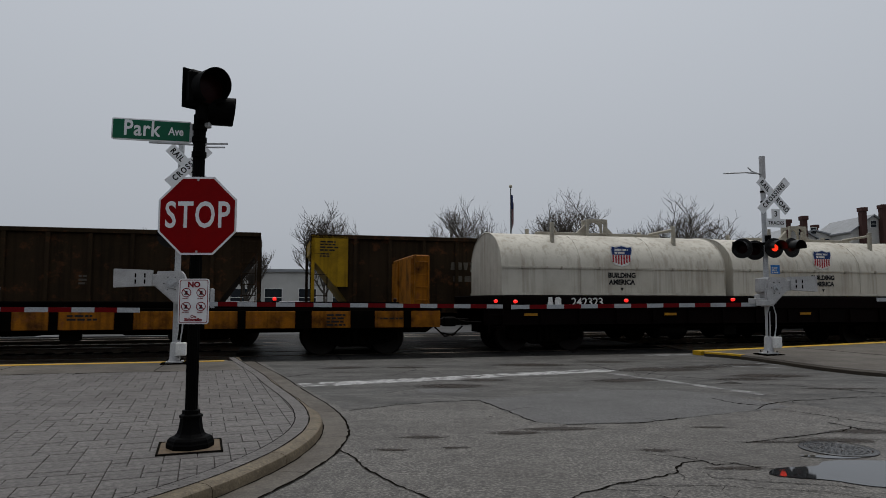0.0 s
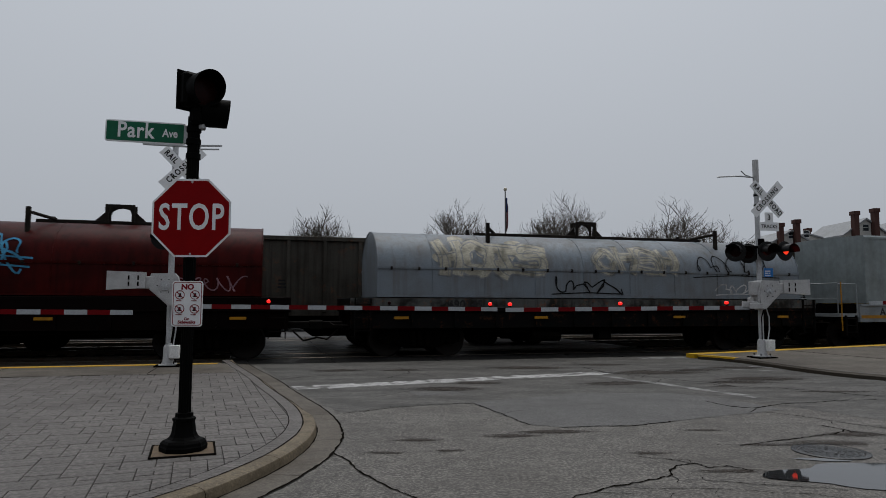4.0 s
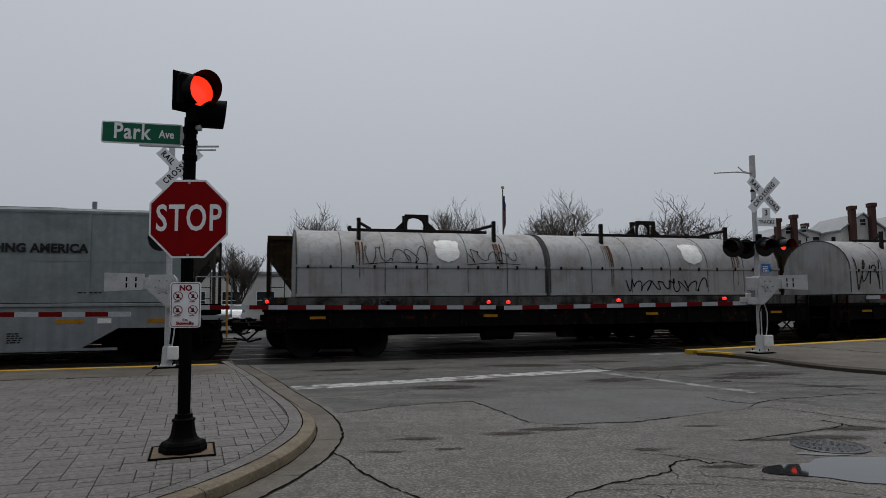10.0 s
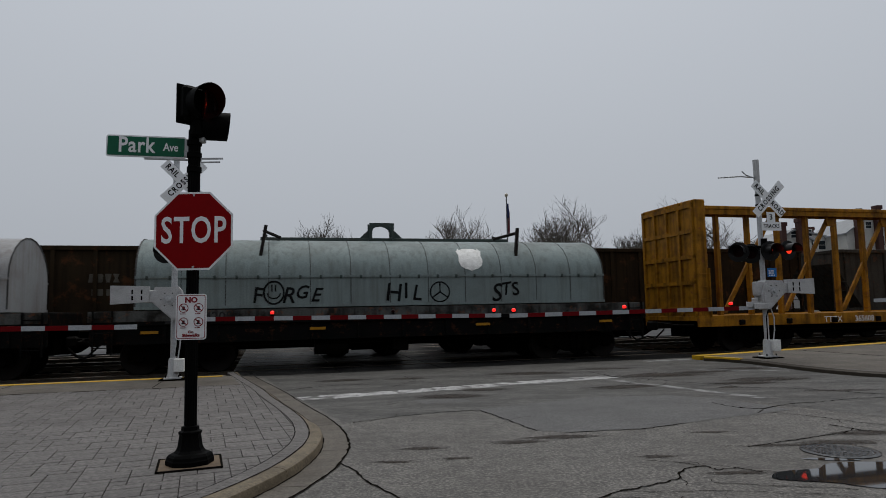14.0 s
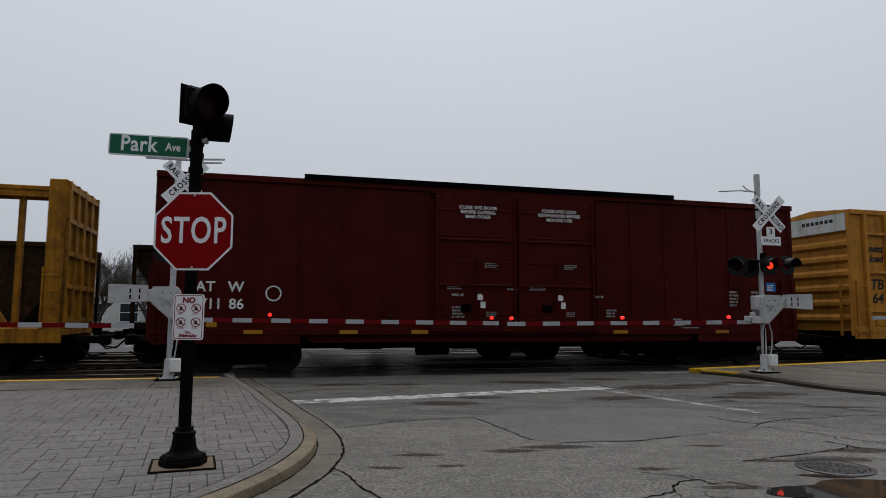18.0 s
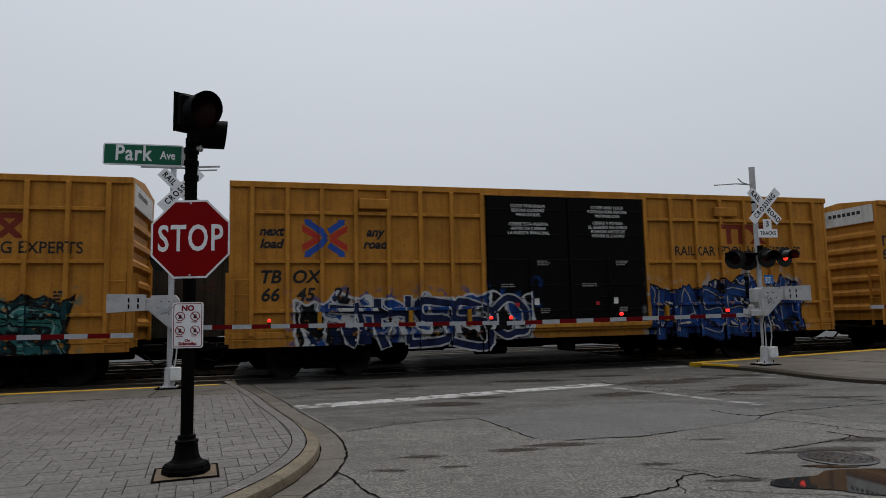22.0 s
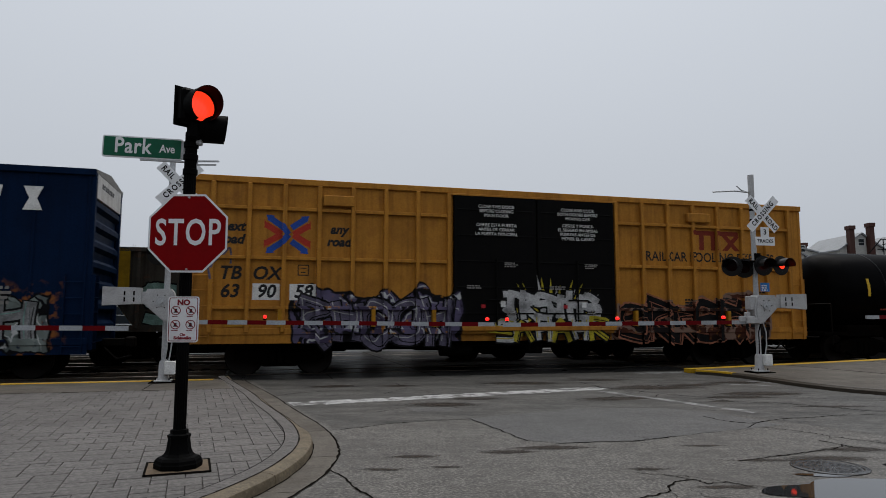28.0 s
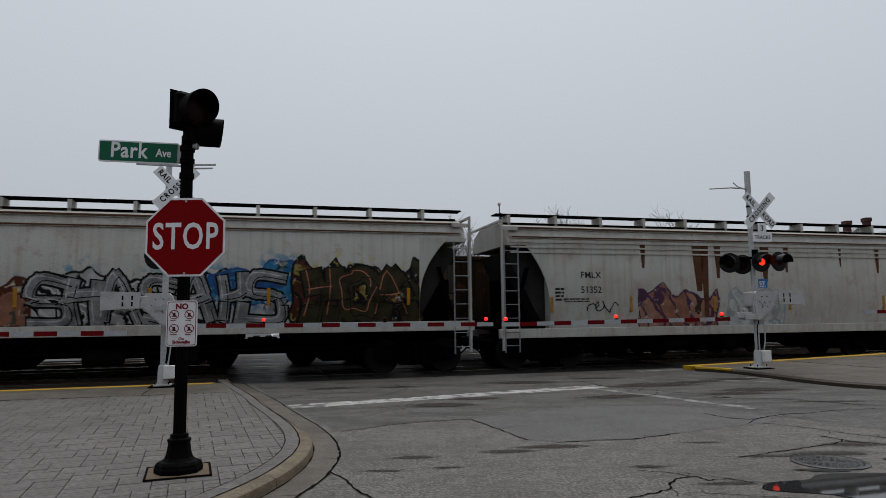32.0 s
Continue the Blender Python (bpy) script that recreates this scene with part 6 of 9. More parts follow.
def road_emblem(car, x, z, h):
    """Crossing blue and red bands with pointed ends, as plain shapes painted over panels and ribs."""
    s, t = h / 2, 0.16 * h
    polys = []
    for sx in (-1, 1):
        for sz in (-1, 1):
            polys.append((0, 1, band_poly(x + sx * 1.12 * s, z + sz * 0.5 * s, x + sx * 0.3 * s, z, t)))
            polys.append((1, 1, [(x + sx * 1.2 * s, z + sz * 0.78 * s), (x + sx * 1.2 * s, z + sz * 0.3 * s), (x + sx * 0.95 * s, z + sz * 0.42 * s)]))
            polys.append((2, 0, band_poly(x + sx * 0.98 * s, z + sz * 0.9 * s, x + sx * 0.2 * s, z + sz * 0.36 * s, t)))
            polys.append((2, 0, [(x + sx * 1.1 * s, z + sz * 1.02 * s), (x + sx * 0.66 * s, z + sz * 0.98 * s), (x + sx * 1.0 * s, z + sz * 0.68 * s)]))
    polys += [(2, 0, band_poly(x - 0.27 * s, z + 0.42 * s, x + 0.06 * s, z, t)), (2, 0, band_poly(x + 0.06 * s, z, x - 0.27 * s, z - 0.42 * s, t))]
    sprayed(car, "emblem", polys, DEPTHS[car.name], [LOGO_BLUE, LOGO_SCARLET], "blue and red crossing-bands emblem")


def pooled_boxcar(u, number, seed, pieces, low=False, L=18.6, upright=False, painted=()):
    """The yellow sixty-foot cars with black double doors."""
    body_paint = graffiti(YELLOW_BOX, painted, "sprayed") if painted else YELLOW_BOX
    door_paint = graffiti(BLACK_DOOR, painted, "sprayed") if painted else BLACK_DOOR
    car = boxcar(u, L, body_paint, door_paint, "yellow ribbed steel boxcar with black double doors and sprayed graffiti", (6.85, 11.8), yellow=True, pieces=pieces)
    Y = -1.60
    yl = -1.545
    xs = [1.0, 1.89, 2.82] if not low else [0.3, 1.12, 1.97]
    zn = 2.13 if not low else 3.24
    for k in range(3):
        letters(number[2 * k:2 * k + 2], 0.46, LETTER_BLACK, car, pose(xs[k], yl, zn), "road_number", shear=0.0 if low or upright else 0.2, bold=0.013)
    for k in range(2):
        letters(("TB", "OX")[k], 0.46, LETTER_BLACK, car, pose(xs[k], yl, zn + 0.46), "reporting_mark", shear=0.0 if low or upright else 0.2, bold=0.013)
    ex = 3.28 if not low else 5.0
    road_emblem(car, 2.4 if not low else 4.28, 3.62, 0.98)
    letters("next\nload", 0.33, LETTER_BLACK, car, pose(1.03 if not low else 2.88, yl, 3.62), shear=0.25, bold=0.014)
    letters("any\nroad", 0.33, LETTER_BLACK, car, pose(3.72 if not low else 5.58, yl, 3.62), shear=0.25, bold=0.014)
    painted_words(car, "RAILCAR POOLING EXPERTS", 0.40, LETTER_BLACK, 15.2, 3.32, 0.006, 0.9)
    marks = [[(14.5, 4.02), (16.2, 4.02), (16.2, 4.16), (14.5, 4.16)], [(14.78, 3.56), (14.95, 3.56), (14.95, 4.02), (14.78, 4.02)], [(15.2, 3.56), (15.37, 3.56), (15.37, 4.02), (15.2, 4.02)],
             [(15.6, 3.56), (15.8, 3.56), (16.25, 4.02), (16.05, 4.02)], [(16.05, 3.56), (16.25, 3.56), (15.8, 4.02), (15.6, 4.02)]]
    sprayed(car, "emblem", [(0, 0, m) for m in marks], DEPTHS[car.name], [LOGO_RED], "faded red geometric emblem")
    for k, w in enumerate((("CLOSE THIS DOOR\nBEFORE CLOSING\nMAIN DOOR", "CIERRE ESTA PUERTA\nANTES DE CERRAR\nLA PUERTA PRINCIPAL"), ("CLOSE AND LOCK\nBOTH DOORS BEFORE\nMOVING CAR", "CIERRE Y PONGA\nEL SEGURO EN AMBAS\nPUERTAS ANTES DE\nMOVER EL CARRO"))):
        x = 8.1 + k * 2.5
        letters(w[0], 0.126, LETTER_WHITE, car, pose(x, -1.692, 4.45), bold=0.0)
        letters(w[1], 0.126, LETTER_WHITE, car, pose(x, -1.692, 3.93), bold=0.0)
    small_print(car, [(14.2, 2.05, 0.5, 0.05, 3), (15.3, 2.1, 0.45, 0.05, 6), (16.4, 2.1, 0.5, 0.05, 6), (16.9, 2.3, 0.25, 0.05, 4)], -1.546, LETTER_BLACK, seed)
    part("hatch", Shape().box(3.3, 4.1, -1.7, -1.55, 4.4, 4.68, 0.02).box(14.3, 15.1, -1.7, -1.55, 4.4, 4.68, 0.02), YELLOW_BOX, car)
    return car


def red_door_details(car):
    """Framed doors: round marks, plates and corner rods on each leaf."""
    for x in (8.3, 10.7):
        part("round_stencil", Shape().lathe([(0.0, -1.674), (0.09, -1.674), (0.1, -1.67)], (x + 0.1, 0, 2.0), "y", 20), LETTER_WHITE, car)
        part("door_lock", Shape().box(x - 0.45, x - 0.15, -1.74, -1.66, 1.62, 1.82, 0.02), UNDER, car)
        for z in (3.55, 2.3):
            part("door_beam", Shape().box(x - 1.1, x + 1.1, -1.72, -1.66, z, z + 0.07, 0.015), OXIDE_RED, car)
        for dx in (-1.16, 1.1):
            part("door_stile", Shape().box(x + dx, x + dx + 0.07, -1.72, -1.66, 1.25, 4.78, 0.012), OXIDE_RED, car)


boxcar_red = boxcar(176.15, 18.95, OXIDE_RED, OXIDE_RED, "oxide red sixty-foot boxcar with sliding doors", (7.1, 11.9), roof_z=5.1, sill=0.76, ribs="thin")
letters("1711", 0.36, LETTER_WHITE, boxcar_red, pose(1.3, -1.575, 1.75), "road_number", bold=0.006)
letters("86", 0.36, LETTER_WHITE, boxcar_red, pose(2.0, -1.575, 1.75), "road_number", bold=0.006)
for x, w in ((1.25, "AT"), (1.98, "W")):
    letters(w, 0.36, LETTER_WHITE, boxcar_red, pose(x, -1.575, 2.18), "reporting_mark", bold=0.006)
letters("CLOSE THIS DOOR\nBEFORE CLOSING\nMAIN DOOR", 0.128, LETTER_WHITE, boxcar_red, pose(8.35, -1.692, 4.36), bold=0.002)
letters("CLOSE AND LOCK\nBOTH DOORS BEFORE\nMOVING CAR", 0.128, LETTER_WHITE, boxcar_red, pose(10.8, -1.692, 4.36), bold=0.002)
small_print(boxcar_red, [(7.6, 2.1, 0.35, 0.07, 1), (7.6, 1.75, 0.4, 0.05, 4), (9.2, 2.35, 0.4, 0.05, 2), (11.9, 2.1, 0.35, 0.07, 1), (12.3, 1.7, 0.4, 0.05, 3), (14.5, 1.45, 0.4, 0.05, 3), (16.5, 2.3, 0.35, 0.06, 5), (17.3, 2.3, 0.5, 0.06, 3), (14.8, 1.2, 0.6, 0.04, 1), (16.8, 1.1, 0.5, 0.06, 1)], -1.682, DIM_WHITE, 3, (7.1, 11.6))
red_door_details(boxcar_red)
part("door_rail", Shape().box(3.6, 14.6, -1.68, -1.56, 5.03, 5.17, 0.01), UNDER, boxcar_red, "black door rail along the eave")
part("round_stencil", Shape().lathe([(0.2, -1.578), (0.2, -1.573), (0.165, -1.573), (0.165, -1.578)], (2.9, 0, 2.04), "y", 24), LETTER_WHITE, boxcar_red)

BLACKISH, CREAMY = (0.006, 0.006, 0.007), (0.4, 0.37, 0.28)
DEEP_BLUE, MID_BLUE, TEAL, DARK_TEAL, MINTY = (0.006, 0.022, 0.11), (0.012, 0.05, 0.2), (0.02, 0.1, 0.1), (0.008, 0.035, 0.04), (0.16, 0.27, 0.25)
LILAC, PALE, WHITISH, RUSSET, ROSE = (0.1, 0.085, 0.15), (0.24, 0.26, 0.28), (0.42, 0.43, 0.43), (0.06, 0.018, 0.01), (0.26, 0.12, 0.08)
T1 = [(wild_piece(12.5, 17.0, 0.9, 2.15, 22, (1,), 0, 2, 5, 0.17), [SP["black"], SP["teal"], SP["mint"]], "teal sprayed shapes with dark outlines")]
pooled_boxcar(197.4, "640223", 1, T1, painted=[(4.2, 9.3, 0.8, 2.2, TEAL, MINTY, BLACKISH, WHITISH, None, 3), (12.2, 17.3, 0.8, 2.3, DARK_TEAL, TEAL, BLACKISH, MINTY, (0.05, 0.12, 0.1), 7)])
T2 = [(wild_piece(12.2, 17.0, 0.85, 2.2, 32, (1,), 0, 2, 6, 0.2), [SP["navy"], SP["blue"], SP["cream"]], "deep blue sprayed shapes"), (wild_piece(2.6, 8.0, 0.75, 2.05, 35, (1,), 0, None, 5, 0.13), [SP["white"], SP["navy"]], "white outlined dark sprayed shapes"), (scrawl(16.3, 17.6, 1.7, 2.5, 33, 0.03, 0, 4), [SP["lilac"]], "faint lilac tag")]
pooled_boxcar(218.25, "664521", 2, T2, painted=[(1.6, 8.2, 0.75, 2.15, BLACKISH, MID_BLUE, WHITISH, PALE, MID_BLUE, 11),
                                               (11.9, 17.4, 0.7, 2.45, DEEP_BLUE, MID_BLUE, BLACKISH, CREAMY, (0.28, 0.3, 0.3), 14)])
T3 = [(bubbles(1.5, 3.6, 0.85, 2.3, 41, 0.055, 3) + scrawl(3.4, 4.4, 1.7, 2.2, 42, 0.05, 0, 2) + bubbles(4.6, 6.6, 0.9, 2.2, 43, 0.055, 3) + bubbles(11.9, 15.0, 0.95, 2.1, 44, 0.05, 5) + bubbles(15.3, 17.8, 0.95, 1.9, 45, 0.045, 4), [SP["black"]], "thin black sprayed outlines")]
pooled_boxcar(239.0, "633943", 3, T3, low=True)
T4 = [(wild_piece(2.7, 6.8, 0.8, 2.1, 51, (1,), 0, 2, 5, 0.19), [SP["black"], SP["lilac"], SP["white"]], "lilac sprayed shapes"), (wild_piece(12.0, 17.0, 0.85, 2.05, 53, (1,), 0, 2, 6, 0.2), [SP["salmon"], SP["black"], SP["black"]], "black sprayed shapes with pale outlines"), (scrawl(0.2, 1.0, 2.4, 3.3, 54, 0.05, 0, 2), [SP["lilac"]], "faint tag")]
burst, q = [], random.Random(77)
for k in range(26):
    a, d = math.pi * (k + 0.5) / 26 + q.uniform(-0.08, 0.08), q.uniform(0.75, 1.0)
    tip = (9.75 + 2.0 * d * math.cos(a), 1.05 + 1.75 * d * math.sin(a))
    nx, nz = -math.sin(a) * 0.12, math.cos(a) * 0.09
    foot = (9.75 + 0.9 * math.cos(a), 1.05 + 0.5 * math.sin(a))
    burst.append((0, 1 if k % 3 else 2, [(foot[0] + nx, foot[1] + nz), (foot[0] - nx, foot[1] - nz), tip]))
T4.append((burst + wild_piece(8.3, 11.2, 1.45, 2.2, 58, (2,), 0, None, 6, 0.26) + wild_piece(8.1, 11.5, 0.85, 1.5, 59, (2, 1), 0, 1, 6, 0.2), [SP["black"], SP["yellow"], SP["white"]], "white sprayed blocks over yellow spikes"))
c4 = pooled_boxcar(278.1, "639058", 4, T4, painted=[(2.5, 7.1, 0.65, 2.3, LILAC, (0.05, 0.04, 0.075), BLACKISH, WHITISH, None, 21), 
                                                   (11.8, 17.2, 0.75, 2.2, (0.012, 0.009, 0.009), RUSSET, (0.17, 0.11, 0.085), (0.14, 0.06, 0.04), None, 25)])
part("number_patch", Shape().box(1.56, 2.24, -1.5445, -1.54, 1.92, 2.34).box(2.48, 3.16, -1.5445, -1.54, 1.92, 2.34), LETTER_WHITE, c4, "white patch behind the number")
for dx, dz, lx, lz in ((-0.13, 0, 0.012, 0.142), (0.13, 0, 0.012, 0.142), (0, -0.13, 0.118, 0.012), (0, 0.13, 0.118, 0.012), (0, -0.06, 0.06, 0.01), (0, 0.05, 0.075, 0.01)):
    part("stencil_frame", Shape().box(2.82 + dx - lx, 2.82 + dx + lx, -1.546, -1.54, 2.7 + dz - lz, 2.7 + dz + lz), LETTER_BLACK, c4)

G1 = [(wild_piece(8.7, 14.4, 0.75, 2.05, 61, (1,), 0, 2, 6, 0.18), [SP["black"], SP["grey"], SP["mint"]], "grey-green sprayed shapes"), (scrawl(0.2, 1.0, 2.6, 3.2, 63, 0.025, 0, 2), [SP["white"]], "white tag")]
NAVY_TAGGED = graffiti(NAVY, [(8.3, 14.7, 0.62, 2.2, (0.17, 0.2, 0.19), (0.1, 0.12, 0.12), BLACKISH, WHITISH, (0.25, 0.09, 0.02), 31), (1.9, 5.9, 0.6, 1.95, (0.004, 0.006, 0.012), (0.008, 0.015, 0.03), (0.2, 0.21, 0.22), BLACKISH, None, 33)], "sprayed")
blue = boxcar(260.4, 15.55, NAVY_TAGGED, NAVY_TAGGED, "navy blue steel boxcar with sliding door and graffiti along its sill", (5.9, 9.5), roof_z=5.1, sill=0.6, ribs="thin", pieces=G1, door_n=1)
for k, form in enumerate((MARKS[1], MARKS[0], MARKS[2], MARKS[3])):
    part("mark_block", Shape().prism([(11.45 + k * 0.85 + a * 0.42, 4.0 + b * 0.57) for a, b in form], "y", -1.578, -1.573), LETTER_WHITE, blue, "plain white shape of a company mark")
part("mark_block", glyph_blocks(glyph_blocks(Shape(), 1.15, 2.25, -1.573, 0.26, 2, 0.17), 2.25, 2.25, -1.573, 0.26, 2, 0.17), LETTER_WHITE, blue)
letters("CLOSE AND LOCK\nDOORS BEFORE\nMOVING CAR", 0.14, LETTER_WHITE, blue, pose(8.35, -1.692, 3.6), bold=0.001)
small_print(blue, [(5.75, 2.95, 0.36, 0.07, 4), (6.75, 3.15, 0.25, 0.05, 2), (6.8, 2.75, 0.25, 0.05, 2), (8.3, 2.35, 0.45, 0.05, 3), (12.7, 2.2, 0.2, 0.07, 4), (13.6, 2.2, 0.3, 0.07, 4), (3.2, 2.1, 0.25, 0.25, 1), (7.5, 1.35, 0.4, 0.05, 1), (1.6, 1.2, 0.5, 0.04, 2)], -1.682, DIM_WHITE, 5, (5.9, 9.2))


# ---- coil cars ----
def painted_shield(x):
    half = ((0.72, 0.86), (0.8, 1.0), (1.0, 0.72), (0.9, 0.35), (0.98, -0.1), (0.85, -0.55), (0.5, -0.8), (0.2, -0.88))
    return [(x + a * 0.36, 2.86 + b * 0.33) for a, b in ((0, 1.0), (0.45, 0.98), *half, (0, -1), *((-a, b) for a, b in reversed(half)), (-0.45, 0.98))]



def hood_shape(x0, x1, hw, z0, ze, zt, n=14):
    sec = [(-hw, z0), (-hw, ze)] + [(-hw * math.cos(math.pi * k / n), ze + (zt - ze) * math.sin(math.pi * k / n)) for k in range(1, n)] + [(hw, ze), (hw, z0)]
    return Shape().prism(sec, "x", x0, x1)


def hood_surface_y(z, hw, ze, zt):
    if z <= ze:
        return -hw
    return -hw * math.sqrt(max(0.0, 1 - ((z - ze) / (zt - ze)) ** 2))


def coil_hood(car, x0, x1, paint, trim, arch="steel", hw=1.45, z0=1.62, ze=2.42, zt=3.5, seams=6, posts=(0.24, 0.8), top_rail=True, arch_at=0.5):
    h = part("hood", hood_shape(x0, x1, hw, z0, ze, zt), paint, car, "rounded removable steel hood", 35)
    L = x1 - x0
    tr = Shape()
    tr.box(x0 - 0.015, x1 + 0.015, -hw - 0.03, -hw + 0.01, ze - 0.035, ze + 0.02).box(x0 - 0.015, x1 + 0.015, hw - 0.01, hw + 0.03, ze - 0.035, ze + 0.02)
    tr.box(x0 - 0.015, x1 + 0.015, -hw - 0.035, -hw + 0.01, z0, z0 + 0.07).box(x0 - 0.015, x1 + 0.015, hw - 0.01, hw + 0.035, z0, z0 + 0.07)
    part("hood_trim", tr, paint, h)
    sm = Shape()
    for k in range(seams + 1):
        xs = x0 + L * k / seams
        pts = [(xs, -hw - 0.006, z0 + 0.05), (xs, -hw - 0.006, ze)] + [(xs, -(hw + 0.006) * math.cos(math.pi * q / 12), ze + (zt + 0.006 - ze) * math.sin(math.pi * q / 12)) for q in range(1, 12)]
        sm.tube(pts, 0.02 if k in (0, seams) else 0.009, 5)
    part("hood_seam", sm, SEAM_GRIME if paint in (WHITE_HOOD, MINT_HOOD) else paint, h)
    lk = Shape()
    for k in range(seams * 2):
        xs = x0 + L * (k + 0.5) / (seams * 2)
        lk.box(xs - 0.03, xs + 0.03, -hw - 0.05, -hw, ze - 0.06, ze + 0.03, 0.008)
    part("hood_clip", lk, trim, h)
    for f in posts:
        xs = x0 + L * f
        if paint is MINT_HOOD:
            p = Shape().tube([(xs - 0.09, -1.2, zt - 0.58), (xs + 0.05, -1.06, zt + 0.3)], 0.06, 4).tube([(xs - 0.09, 1.2, zt - 0.58), (xs + 0.05, 1.06, zt + 0.3)], 0.06, 4)
        else:
            p = Shape().box(xs - 0.05, xs + 0.05, -1.05, -0.93, zt - 0.55, zt + 0.28, 0.012).box(xs - 0.05, xs + 0.05, 0.93, 1.05, zt - 0.55, zt + 0.28, 0.012)
        lean = 0.42 if f < 0.5 else -0.42
        p.tube([(xs, -0.98, zt + 0.16), (xs + lean, -0.3, zt + 0.06)], 0.045, 6).box(xs - 0.1, xs + 0.1, -1.1, -1.0, zt - 0.6, zt - 0.5, 0.01)
        part("guide_post", p, RUSTY_BLACK if paint is MINT_HOOD else trim, h)
    if top_rail:
        part("lifting_rail", Shape().box(x0 + L * posts[0] - 0.1, x0 + L * posts[1] + 0.1, -0.1, 0.1, zt - 0.02, zt + 0.09, 0.01), trim, h)
    xa = x0 + L * arch_at
    ar = Shape()
    for y in (-0.17, 0.17):
        for sx in (-1, 1):
            ar.box(min(xa + sx * 0.28, xa + sx * 0.36), max(xa + sx * 0.28, xa + sx * 0.36), y - 0.03, y + 0.03, zt, zt + 0.52, 0.01)
        for k in range(6):
            a0, a1 = math.pi * k / 6, math.pi * (k + 1) / 6
            ar.prism([(xa - 0.28 * math.cos(a0), zt + 0.27 + 0.19 * math.sin(a0)), (xa - 0.28 * math.cos(a1), zt + 0.27 + 0.19 * math.sin(a1)), (xa - 0.28 * math.cos(a1), zt + 0.52), (xa - 0.28 * math.cos(a0), zt + 0.52)], "y", y - 0.03, y + 0.03)
    ar.prism([(xa - 0.72, zt + 0.0), (xa - 0.66, zt + 0.06), (xa - 0.34, zt + 0.36), (xa - 0.3, zt + 0.02)], "y", -0.05, 0.05).prism([(xa + 0.72, zt + 0.0), (xa + 0.66, zt + 0.06), (xa + 0.34, zt + 0.36), (xa + 0.3, zt + 0.02)], "y", -0.05, 0.05)
    part("lifting_arch", ar, trim, h, smooth=40)
    return h


def coil_car(u, L, hoods, paint, trim, sill_paint, label, number=None, number_x=4.0, number_mat=None, seams=6, pieces=(), arch_at=0.5, top_rail=True):
    car = car_base("coil_car", label, L, u, "coil car", trucks=2.0, deck=0.95)
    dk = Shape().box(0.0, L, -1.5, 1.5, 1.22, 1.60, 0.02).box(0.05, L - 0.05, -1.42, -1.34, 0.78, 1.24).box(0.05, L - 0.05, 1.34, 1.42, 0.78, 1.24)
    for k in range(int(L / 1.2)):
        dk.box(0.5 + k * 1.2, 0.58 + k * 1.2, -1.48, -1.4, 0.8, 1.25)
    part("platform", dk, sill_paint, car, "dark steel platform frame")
    if sill_paint is GREY_PLAT:
        part("side_rail", Shape().box(0.02, L - 0.02, -1.509, -1.495, 1.33, 1.585, 0.004), RAIL_PAINT, car, "grimy pale side rail")
    part("trough", Shape().prism([(-1.3, 1.2), (-0.3, 0.6), (0.3, 0.6), (1.3, 1.2)], "x", 2.8, L - 2.8), UNDER, car)
    hs = []
    for a, b in hoods:
        hs.append(coil_hood(car, a, b, paint, trim, seams=seams, arch_at=arch_at, top_rail=top_rail))
    for x in (0.15, L - 0.55):
        ladder(car, x, -1.5, 0.55, 1.6, sill_paint, 3)
    for x in (1.2, L * 0.35, L * 0.65, L - 1.5):
        part("reflector", Shape().box(x, x + 0.4, -1.506, -1.49, 1.03, 1.1), REFLECT, car)
    if number:
        letters(number, 0.34, number_mat or LETTER_WHITE, car, pose(number_x, -1.51, 1.41), "road_number", bold=0.004)
        part("mark_block", glyph_blocks(Shape(), number_x - 1.25, 1.26, -1.503, 0.3, 2, 0.19), number_mat or LETTER_WHITE, car)
    if paint is WHITE_HOOD and u < 110:
        q_ = random.Random(int(u))
        runs = []
        for a, b in hoods:
            for f in (0.24, 0.8):
                for n_ in range(6):
                    xr, wr, zl = a + (b - a) * f + q_.uniform(-0.13, 0.13), q_.uniform(0.008, 0.03), q_.uniform(1.7, 2.8)
                    runs.append((0, 0, [(xr - wr, 3.1), (xr + wr, 3.1), (xr + wr * 0.5, zl), (xr - wr * 0.3, zl)]))
        pieces = [*pieces, (runs, [RUST], "rust runs below the guide posts")]
    for polys, mats, lab in pieces:
        s = Shape()
        for k, (layer, slot, poly) in enumerate(polys):
            lift = 0.006 + layer * 0.002 + (k % 40) * 0.00002
            za, zb = min(p[1] for p in poly), max(p[1] for p in poly)
            cuts_z = [za] + [q * 0.07 for q in range(int(za / 0.07) + 1, int(zb / 0.07) + 1)] + [zb]
            for c0, c1 in zip(cuts_z, cuts_z[1:]):
                q = clip_x([(z, x) for x, z in poly], c0, c1)
                if len(q) >= 3:
                    s.add([(x, hood_surface_y(z, 1.45, 2.42, 3.5) - lift, z + (lift if z > 2.5 else 0)) for z, x in q], [tuple(range(len(q)))], slot)
        me = bpy.data.meshes.new("sprayed_piece")
        me.from_pydata(s.v, [], s.f)
        for m in mats:
            me.materials.append(m)
        me.polygons.foreach_set("material_index", s.m)
        tagged(part("sprayed_piece", me, None, car, lab), kind="stuff")
    return car


